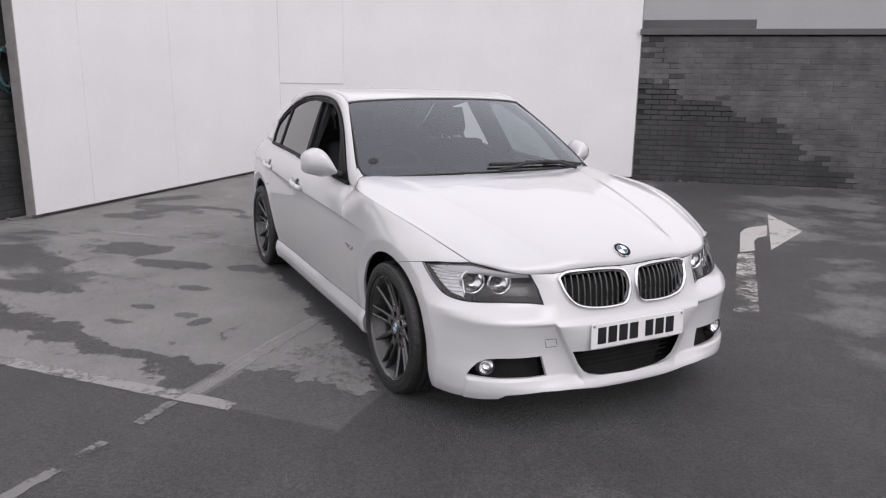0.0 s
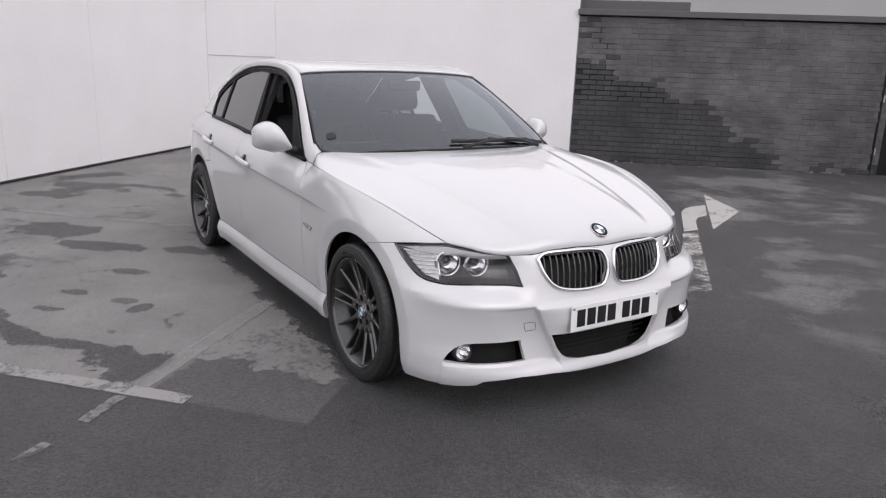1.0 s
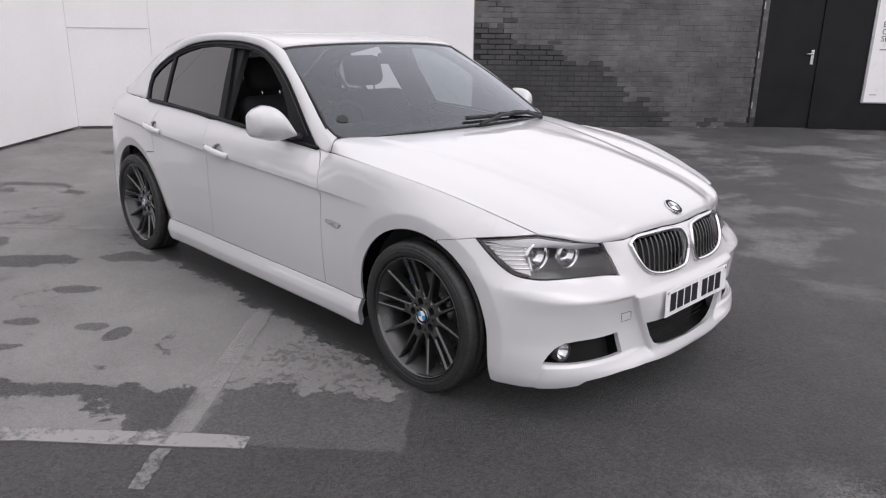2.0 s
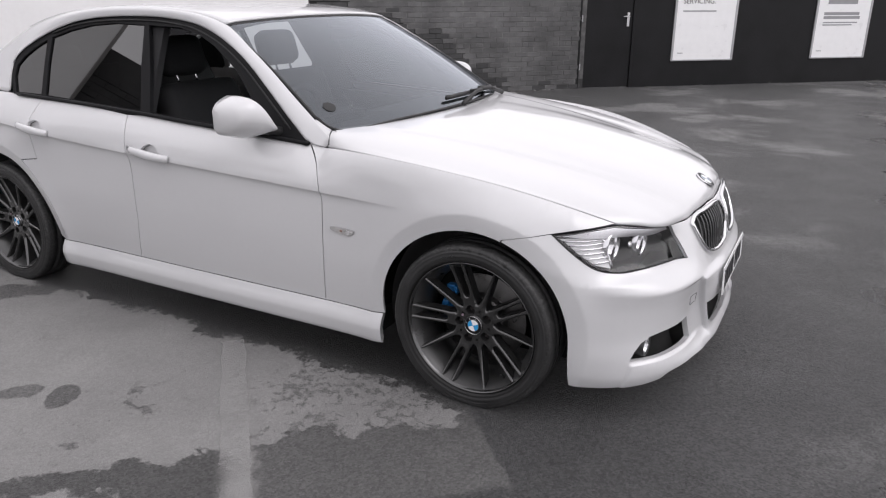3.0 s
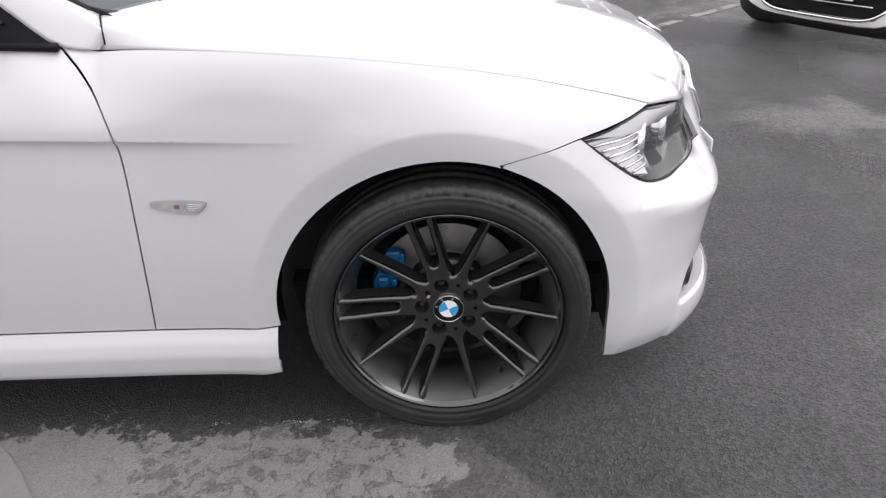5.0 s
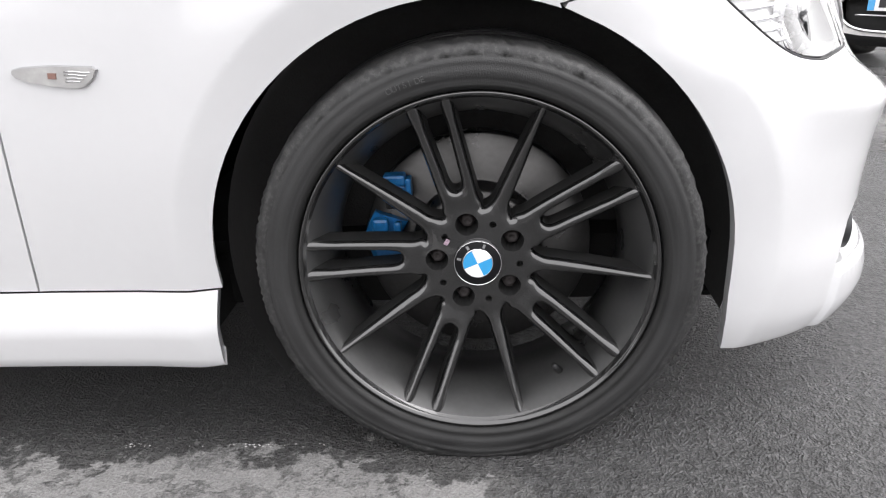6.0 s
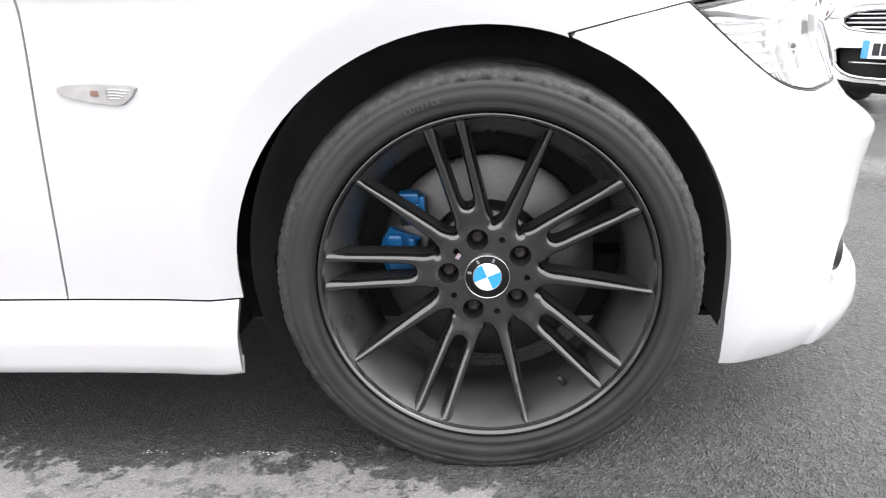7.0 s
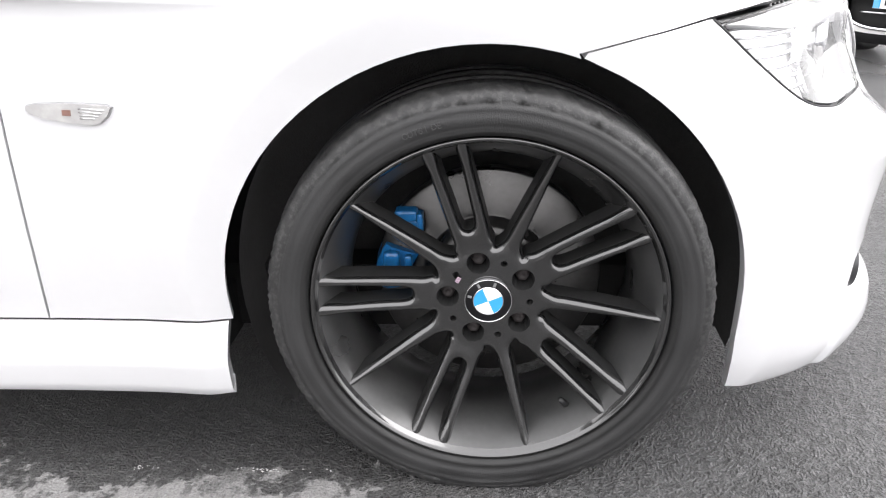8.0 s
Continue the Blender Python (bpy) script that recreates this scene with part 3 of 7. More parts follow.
def poster(x0, x1, z0, z1, lines, dark=False):
    """A framed poster sheet on the boarding; its small print as bars."""
    w, h = x1 - x0, z1 - z0
    root = tagged(new("poster", box("poster", (w, 0.012, h), (w / 2, 0.008, h / 2), M_POSTER, 0.002)), "white poster sheet on black boarding", "poster", "posters on the boarding")
    root.matrix_basis = MK @ Matrix.Translation((x0, 0, z0))
    for x, z, ww, hh in lines:
        part("print_bar", box("print_bar", (ww, 0.002, hh), (x + ww / 2, 0.0155, z), M_GREYTEXT), root)
    for sx_, sz_, cx_, cz_ in ((w, 0.02, w / 2, 0.0), (w, 0.02, w / 2, h), (0.02, h, 0.0, h / 2), (0.02, h, w, h / 2)):
        part("poster_edge", box("poster_edge", (sx_ + 0.02, 0.02, sz_ + 0.0), (cx_, 0.010, cz_), M_SILVER, 0.002), root)
    return root


pa = poster(1.70, 2.84, 0.43, 2.20, [(0.13, 0.80, 0.62, 0.022), (0.10, 0.12, 0.10, 0.012)])
for k, words in enumerate(("ENJOY 5 YEARS", "COMPLIMENTARY", "SERVICING.")):
    letters("lettering", words, 0.118, M_TEXT, pose(0.12, 0.0155, 1.13 - 0.105 * k, 90, 0, 0), pa)
pb_ = poster(4.42, 5.52, 0.43, 2.20, [(0.15, 0.75, 0.72, 0.05), (0.15, 0.685, 0.74, 0.05), (0.15, 0.60, 0.70, 0.02), (0.15, 0.56, 0.60, 0.02), (0.10, 0.12, 0.10, 0.012)])
poster(7.10, 8.22, 0.43, 2.20, [(0.15, 0.90, 0.72, 0.045), (0.15, 0.84, 0.66, 0.045), (0.15, 0.76, 0.6, 0.02), (0.10, 0.12, 0.10, 0.012)])
pd_ = poster(9.50, 10.58, 0.43, 2.20, [])
part("dark_field", box("dark_field", (0.86, 0.002, 1.5), (0.54, 0.0155, 0.92), M_DOORBLACK), pd_, "black printed field")
part("red_band", box("red_band", (0.86, 0.002, 0.10), (0.54, 0.0175, 0.24), M_RED), pd_, "dark red printed band")
part("print_bar", box("print_bar", (0.5, 0.002, 0.03), (0.54, 0.0175, 1.05), M_POSTER), pd_)
# a car in silhouette on the second sheet
part("print_shape", box("print_shape", (0.6, 0.002, 0.16), (0.5, 0.0155, 0.99), M_GREYTEXT, 0.0), pb_)

# door at the end of the brick wall
door = tagged(new("door_1", box("door_1", (0.90, 0.045, 2.16), (0.49, -0.045, 1.09), M_DOORBLACK, 0.003)), "black painted steel door, shut", "door", kind="structure")
door.matrix_basis = MK
part("door_frame", box("door_frame", (0.035, 0.09, 2.2), (0.0175, -0.045, 1.1), M_DOORBLACK, 0.003), door)
part("door_frame", box("door_frame", (0.035, 0.09, 2.2), (0.962, -0.045, 1.1), M_DOORBLACK, 0.003), door)
part("door_head", box("door_head", (0.98, 0.09, 0.06), (0.49, -0.045, 2.215), M_DOORBLACK, 0.003), door)
lev = part("door_handle", box("door_handle", (0.045, 0.012, 0.22), (0.86, -0.016, 1.10), M_LEVER, 0.004), door, "satin metal lever on a back plate")
part("lever", tube("lever", [(0.86, -0.01, 1.15), (0.86, 0.035, 1.15), (0.85, 0.04, 1.15), (0.75, 0.04, 1.15)], 0.009, M_LEVER, 8), lev)
for z in (0.35, 1.12, 1.85):
    part("hinge", box("hinge", (0.02, 0.02, 0.10), (0.045, -0.012, z), M_SILVER, 0.003), door)
part("closer", box("closer", (0.22, 0.05, 0.05), (0.30, 0.0, 2.10), M_SILVER, 0.004), door, "grey door closer")
batten = tagged(new("batten", box("batten", (0.10, 0.03, 1.6), (6.22, 0.018, 1.48), M_RUST, 0.004)), "bare weathered timber batten on black boarding", "batten")
batten.matrix_basis = MK


# a hose hung in loops on the brick beside the hoarding, and litter swept against the walls
M_HOSE = material("teal_hose", (0.045, 0.10, 0.11), 0.5, vary=0.3)
M_LITTER = material("pale_litter", (0.15, 0.147, 0.144), 0.9, vary=0.5)
hose = tagged(new("hose_coil", None), "teal garden hose hung in loops on brick", "hose")
hose.matrix_basis = along(LW, CW) @ Matrix.Translation((0.03, -0.24, 1.55))
for k in range(5):
    rng = random.Random(k)
    r, dx, dz = 0.17 + rng.uniform(-0.02, 0.02), rng.uniform(-0.03, 0.03), rng.uniform(-0.03, 0.01)
    loop_h = [((r * 0.55) * math.sin(a) + dx, -0.02 + 0.016 * k, r * math.cos(a) * 1.15 + dz + 0.01 * math.sin(3 * a + k)) for a in np.linspace(0, 2 * math.pi, 30, endpoint=False)]
    part("hose_loop", tube("hose_loop", loop_h, 0.011, M_HOSE, 7, closed=True), hose)
part("hose_hook", tube("hose_hook", [(0.0, -0.04, 0.19), (0.0, 0.06, 0.19), (0.0, 0.06, 0.225)], 0.006, M_SILVER, 6), hose)


def litter(name, frame_m, x0, x1, count, seed):
    """Small chips and leaves lying against the foot of a wall."""
    rng = random.Random(seed)
    v, f = [], []
    for _ in range(count):
        x, y, r = rng.uniform(x0, x1), 0.02 + abs(rng.gauss(0, 0.10)), rng.uniform(0.006, 0.022) * rng.choice((1, 1, 1.6))
        a, lift = rng.uniform(0, 6.28), rng.uniform(0.2, 0.6) * r
        c = [(x + r * math.cos(a + q) * w, y + r * math.sin(a + q), h) for q, w, h in ((0, 1.4, 0.003), (1.7, 0.8, lift), (3.1, 1.3, 0.003), (4.6, 0.7, lift * 0.7))] + [(x, y, lift * 1.6)]
        i = len(v)
        v += [tuple(frame_m @ Vector(q)) for q in c]
        f += [(i, i + 1, i + 4), (i + 1, i + 2, i + 4), (i + 2, i + 3, i + 4), (i + 3, i, i + 4)]
    return tagged(new(name, mesh(name, v, f, M_LITTER, False)), "pale chips and leaves along a wall foot", "litter", kind="stuff")


litter("litter", along(RW, BW), 0.0, 4.4, 260, 3)
litter("litter", MK, 1.0, 9.0, 160, 4)
litter("litter", along(LW, CW) @ Matrix.Translation((0, -0.27, 0)), -0.7, 0.2, 60, 5)

# ---- trees beyond the yard, mirrored in the side windows ----
M_BARK = material("grey_bark", (0.09, 0.08, 0.07), 0.9, vary=0.4, scale=6, bump=0.5, bump_scale=40)
M_LEAF = material("dull_leaves", (0.045, 0.055, 0.035), 0.6, vary=0.5, scale=3)


def tree(m, height, seed):
    """A broad yard tree: tapered trunk, forking limbs, a ragged crown of small leaf clumps."""
    rng = random.Random(seed)
    root = empty("tree", m, label="broad leafy tree beyond the car park", category="tree")
    tagged(root, group="trees beyond the yard")
    trunk = [(0.05 * math.sin(k), 0.04 * math.cos(2 * k), height * 0.5 * k / 5) for k in range(6)]
    stem = part("trunk", tube("trunk", trunk, [0.24 - 0.03 * k for k in range(6)], M_BARK, 8), root)
    tips = []
    for k in range(9):
        a, r, h = 2.4 * k + rng.uniform(-0.3, 0.3), height * rng.uniform(0.16, 0.34), height * rng.uniform(0.48, 0.88)
        tip = (r * math.cos(a), r * math.sin(a), h)
        low = trunk[3 if k % 2 else 4]
        part("limb", tube("limb", [low, (tip[0] * 0.45, tip[1] * 0.45, low[2] * 0.45 + h * 0.55), tip], [0.10, 0.06, 0.02], M_BARK, 6), stem)
        tips.append(tip)
    tips += [(0, 0, height * 0.9), (0.3, 0.2, height * 0.7)]
    v, f = [], []
    for tip in tips:
        size = height * rng.uniform(0.12, 0.19)
        for _ in range(130):
            d = Vector((rng.gauss(0, 1), rng.gauss(0, 1), rng.gauss(0, 0.8))).normalized() * size * rng.uniform(0.45, 1.1)
            c, w = Vector(tip) + d, rng.uniform(0.14, 0.30)
            p, q = Vector((rng.gauss(0, 1), rng.gauss(0, 1), rng.gauss(0, 1))).normalized() * w, Vector((rng.gauss(0, 1), rng.gauss(0, 1), rng.gauss(0, 1))).normalized() * w
            b = len(v)
            v += [tuple(c - p), tuple(c + q * 0.6), tuple(c + p), tuple(c - q * 0.6)]
            f += [(b, b + 1, b + 2), (b, b + 2, b + 3)]
    tagged(part("crown", mesh("crown", v, f, M_LEAF, False), root), kind="stuff")
    return root


for _k, (_x, _y, _h) in enumerate(((-27, -13, 8.0), (-21.5, -15, 8.8), (-16.5, -17, 7.4))):
    tree(pose(_x, _y, 0, 0, 0, 47 * _k), _h, 20 + _k)

# ---- shape of the saloon's body: a plan outline and sections drawn in from it ----
def pchip(xk, yk, x):
    """Smooth monotone curve through knots."""
    xk, yk = np.asarray(xk, float), np.asarray(yk, float)
    h, dl = np.diff(xk), np.diff(yk) / np.diff(xk)
    m = np.zeros_like(yk)
    w1, w2 = 2 * h[1:] + h[:-1], h[1:] + 2 * h[:-1]
    same = dl[1:] * dl[:-1] > 0
    safe0, safe1 = np.where(same, dl[:-1], 1), np.where(same, dl[1:], 1)
    m[1:-1] = np.where(same, (w1 + w2) / (w1 / safe0 + w2 / safe1), 0)
    m[0], m[-1] = dl[0], dl[-1]
    x = np.clip(np.asarray(x, float), xk[0], xk[-1])
    i = np.clip(np.searchsorted(xk, x, side="right") - 1, 0, len(h) - 1)
    t = (x - xk[i]) / h[i]
    return ((1 + 2 * t) * (1 - t) ** 2 * yk[i] + t * (1 - t) ** 2 * h[i] * m[i] + t * t * (3 - 2 * t) * yk[i + 1] + t * t * (t - 1) * h[i] * m[i + 1])


def spline(points, n):
    """n samples of a smooth curve through the points, even along its length."""
    p = np.asarray(points, float)
    k = np.r_[0, np.cumsum(np.maximum(np.linalg.norm(np.diff(p, axis=0), axis=1), 1e-6) ** 0.5)]
    tan = np.gradient(p, k, axis=0)
    u = np.linspace(0, k[-1], max(n * 4, 200))
    i = np.clip(np.searchsorted(k, u, side="right") - 1, 0, len(p) - 2)
    h = (k[i + 1] - k[i])[:, None]
    t = ((u - k[i]) / h[:, 0])[:, None]
    q = (1 + 2 * t) * (1 - t) ** 2 * p[i] + t * (1 - t) ** 2 * h * tan[i] + t * t * (3 - 2 * t) * p[i + 1] + t * t * (t - 1) * h * tan[i + 1]
    length = np.r_[0, np.cumsum(np.linalg.norm(np.diff(q, axis=0), axis=1))]
    return np.stack([np.interp(np.linspace(0, length[-1], n), length, q[:, c]) for c in range(p.shape[1])], 1)


def smooth(t):
    t = np.clip(t, 0, 1)
    return t * t * (3 - 2 * t)


PLAN = spline([(0.775, 0.0), (0.769, 0.2), (0.742, 0.38), (0.70, 0.53), (0.63, 0.67), (0.53, 0.775), (0.40, 0.848), (0.25, 0.882), (0.05, 0.897), (-0.4, 0.9),
               (-1.2, 0.905), (-2.0, 0.905), (-2.7, 0.9), (-3.1, 0.872), (-3.36, 0.80), (-3.55, 0.68), (-3.68, 0.47), (-3.735, 0.24), (-3.75, 0.0)], 700)
PLAN_S = np.r_[0, np.cumsum(np.linalg.norm(np.diff(PLAN, axis=0), axis=1))]
_tan = np.gradient(PLAN, PLAN_S, axis=0)
PLAN_N = np.stack([_tan[:, 1], -_tan[:, 0]], 1)
PLAN_N /= np.linalg.norm(PLAN_N, axis=1)[:, None]
_half = int(np.argmax(PLAN[:, 1]))


def s_x(x):
    """Arc length along the plan at a given x of the flank."""
    return np.interp(-np.asarray(x, float), -PLAN[:, 0], PLAN_S)


def s_y(y):
    """Arc length along the plan at a given y of the nose."""
    return np.interp(np.asarray(y, float), PLAN[:_half, 1], PLAN_S[:_half])


# sections: where along the plan, then heights and how far the skin lies inside the outline
SECTIONS = [
    (s_y(0.0), [0.12, 0.15, 0.19, 0.24, 0.36, 0.42, 0.475, 0.51, 0.56, 0.62, 0.66, 0.69, 0.72, 0.75],
     [0.09, 0.03, 0.004, 0.022, 0.014, 0.004, 0.008, 0.034, 0.048, 0.055, 0.068, 0.088, 0.12, 0.16]),
    (s_y(0.26), [0.12, 0.15, 0.19, 0.24, 0.36, 0.42, 0.475, 0.51, 0.56, 0.62, 0.66, 0.69, 0.72, 0.75],
     [0.09, 0.03, 0.002, 0.02, 0.012, 0.004, 0.008, 0.034, 0.05, 0.06, 0.072, 0.09, 0.125, 0.165]),
    (s_y(0.42), [0.12, 0.155, 0.19, 0.24, 0.34, 0.42, 0.468, 0.478, 0.492, 0.53, 0.56, 0.62, 0.68, 0.71, 0.74],
     [0.06, 0.02, 0.0, 0.022, 0.03, 0.020, 0.008, 0.006, 0.014, 0.036, 0.052, 0.078, 0.108, 0.13, 0.17]),
    (s_y(0.62), [0.12, 0.155, 0.20, 0.26, 0.34, 0.42, 0.485, 0.497, 0.512, 0.56, 0.62, 0.68, 0.72, 0.75],
     [0.05, 0.014, 0.0, 0.010, 0.020, 0.014, 0.003, 0.001, 0.008, 0.034, 0.062, 0.096, 0.124, 0.16]),
    (s_y(0.77), [0.12, 0.155, 0.20, 0.26, 0.34, 0.44, 0.525, 0.538, 0.552, 0.58, 0.64, 0.70, 0.735, 0.76],
     [0.05, 0.02, 0.006, 0.004, 0.010, 0.008, 0.0, 0.001, 0.016, 0.046, 0.078, 0.106, 0.130, 0.16]),
    (s_x(0.37), [0.12, 0.155, 0.22, 0.32, 0.42, 0.54, 0.62, 0.68, 0.72, 0.75, 0.78],
     [0.06, 0.034, 0.012, 0.002, 0.0, 0.011, 0.038, 0.060, 0.086, 0.118, 0.17]),
    (s_x(0.10), [0.12, 0.2, 0.30, 0.45, 0.60, 0.67, 0.72, 0.76, 0.80, 0.825, 0.842, 0.87],
     [0.06, 0.03, 0.012, 0.0, 0.0, 0.004, 0.014, 0.032, 0.060, 0.082, 0.100, 0.16]),
    (s_x(-0.25), [0.12, 0.2, 0.28, 0.36, 0.46, 0.58, 0.68, 0.76, 0.82, 0.86, 0.885, 0.902, 0.92, 0.95],
     [0.06, 0.055, 0.042, 0.026, 0.012, 0.003, 0.002, 0.005, 0.013, 0.023, 0.033, 0.044, 0.066, 0.13]),
    (s_x(-0.68), [0.12, 0.2, 0.28, 0.36, 0.46, 0.58, 0.68, 0.76, 0.81, 0.86, 0.89, 0.914, 0.94, 0.97],
     [0.06, 0.06, 0.05, 0.034, 0.018, 0.006, 0.003, 0.006, 0.015, 0.036, 0.057, 0.080, 0.110, 0.14]),
    (s_x(-1.5), [0.12, 0.2, 0.28, 0.36, 0.46, 0.58, 0.68, 0.78, 0.84, 0.88, 0.92, 0.955, 0.99],
     [0.06, 0.06, 0.05, 0.034, 0.018, 0.006, 0.003, 0.002, 0.014, 0.032, 0.06, 0.092, 0.12]),
    (s_x(-2.3), [0.12, 0.2, 0.28, 0.36, 0.46, 0.58, 0.70, 0.82, 0.87, 0.92, 0.96, 0.99, 1.02],
     [0.06, 0.06, 0.048, 0.03, 0.014, 0.003, 0.001, 0.001, 0.016, 0.048, 0.08, 0.107, 0.14]),
    (s_x(-2.8), [0.12, 0.22, 0.34, 0.5, 0.64, 0.76, 0.86, 0.91, 0.95, 0.975, 1.0, 1.03],
     [0.06, 0.03, 0.012, 0.0, 0.0, 0.002, 0.010, 0.032, 0.064, 0.090, 0.120, 0.17]),
    (s_x(-3.35), [0.14, 0.22, 0.3, 0.46, 0.6, 0.74, 0.86, 0.93, 0.98, 1.02, 1.05],
     [0.06, 0.02, 0.005, 0.0, 0.008, 0.016, 0.03, 0.062, 0.115, 0.17, 0.22]),
    (s_x(-3.70), [0.16, 0.24, 0.34, 0.5, 0.58, 0.66, 0.8, 0.92, 1.0, 1.03, 1.06],
     [0.08, 0.03, 0.0, 0.0, 0.03, 0.055, 0.06, 0.06, 0.07, 0.1, 0.15]),
    (PLAN_S[-1], [0.16, 0.24, 0.34, 0.5, 0.58, 0.66, 0.8, 0.92, 1.0, 1.03, 1.06],
     [0.08, 0.03, 0.0, 0.0, 0.03, 0.055, 0.06, 0.06, 0.07, 0.1, 0.15]),
]
SECT_S = np.array([k[0] for k in SECTIONS])
AXLE_F, AXLE_R, HUB_Z = -0.004, -2.76, 0.311


def crease_z(x):
    """Height of the shoulder crease along the flank."""
    return pchip([-3.5, -2.7, -2.3, -1.6, -1.1, -0.65, -0.3], [0.885, 0.86, 0.828, 0.79, 0.77, 0.752, 0.738], x)


def drawn_in(s, z, plan_s, sect_s, sections):
    """How far the skin lies inside the plan outline."""
    a = np.abs(s)
    rows = np.stack([pchip(zk, dk, z) for _, zk, dk in sections])
    i = np.clip(np.searchsorted(sect_s, a, side="right") - 1, 0, len(sect_s) - 2)
    take = lambda j: np.take_along_axis(rows, np.clip(j, 0, len(rows) - 1)[None], 0)[0]
    sat = lambda j: sect_s[np.clip(j, 0, len(rows) - 1)]
    h = sat(i + 1) - sat(i)
    t = (a - sat(i)) / h
    m0 = np.where(i > 0, (take(i + 1) - take(i - 1)) / np.maximum(sat(i + 1) - sat(i - 1), 1e-6), 0)
    m1 = np.where(i + 2 < len(rows), (take(i + 2) - take(i)) / np.maximum(sat(i + 2) - sat(i), 1e-6), 0)
    return (1 + 2 * t) * (1 - t) ** 2 * take(i) + t * (1 - t) ** 2 * h * m0 + t * t * (3 - 2 * t) * take(i + 1) + t * t * (t - 1) * h * m1


# the seam between bonnet and wing, along which the skin turns over into the bonnet
SEAM_BONNET = spline([(0.456, -0.678, 0.730), (0.40, -0.705, 0.752), (0.30, -0.741, 0.785), (0.20, -0.773, 0.815), (0.10, -0.801, 0.841), (0.0, -0.827, 0.863),
                      (-0.1, -0.846, 0.880), (-0.2, -0.857, 0.894), (-0.3, -0.862, 0.904), (-0.4, -0.861, 0.912), (-0.5, -0.852, 0.916), (-0.6, -0.832, 0.915), (-0.672, -0.804, 0.908)], 70)
_foot = [int(np.argmin(np.hypot(PLAN[:, 0] - q[0], PLAN[:, 1] + q[1]))) for q in SEAM_BONNET]
_off = np.array([SEAM_BONNET[k, :2] * (1, -1) - PLAN[j] for k, j in enumerate(_foot)])
SEAM_S = np.array([PLAN_S[j] + o @ _tan[j] for j, o in zip(_foot, _off)])
SEAM_Z = SEAM_BONNET[:, 2]
_want = np.array([-(o @ PLAN_N[j]) for j, o in zip(_foot, _off)])


def between(a, b, s):
    """A section between two others, its upper part carried along at the seam's height."""
    t = (s - a[0]) / (b[0] - a[0])
    zs, za, zb = (float(np.interp(k, SEAM_S, SEAM_Z)) for k in (s, a[0], b[0]))
    rel = np.array([-0.22, -0.17, -0.13, -0.10, -0.075, -0.055, -0.035, -0.018, 0.0, 0.02, 0.04])
    low = np.array([0.12, 0.155, 0.2, 0.26, 0.34, 0.42, 0.5])
    low = low[low < zs - 0.26]
    z = np.r_[low, zs + rel]
    d = np.r_[pchip(*a[1:], low) * (1 - t) + pchip(*b[1:], low) * t, pchip(*a[1:], za + rel) * (1 - t) + pchip(*b[1:], zb + rel) * t]
    return (s, list(z), list(d))


_top = [k for k in SECTIONS if SEAM_S[0] + 0.05 < k[0] < SEAM_S[-1] + 0.02]
for _a, _b in zip(_top, _top[1:]):
    for _t in (0.2, 0.4, 0.6, 0.8):
        SECTIONS.append(between(_a, _b, _a[0] * (1 - _t) + _b[0] * _t))
SECTIONS.sort(key=lambda k: k[0])
SECT_S = np.array([k[0] for k in SECTIONS])
_miss = _want - drawn_in(SEAM_S, SEAM_Z, PLAN_S, SECT_S, SECTIONS)
_turn = {"lo": float(SEAM_S.min()), "hi": float(SEAM_S.max())}


def seam_shift(a, z):
    """What brings the skin smoothly onto the bonnet's seam."""
    c = np.clip(a, _turn["lo"], _turn["hi"])
    zs = np.interp(c, SEAM_S, SEAM_Z)
    gate = smooth((a - _turn["lo"] + 0.12) / 0.12) * smooth((_turn["hi"] + 0.12 - a) / 0.12)
    return np.interp(c, SEAM_S, _miss) * gate * smooth((z - zs + 0.13) / 0.13)


def rib_at(z):
    """Where the ribs beside the plate and the lower intake stand, round the plan."""
    return 0.268 + 0.53 * (np.asarray(z, float) - 0.236)


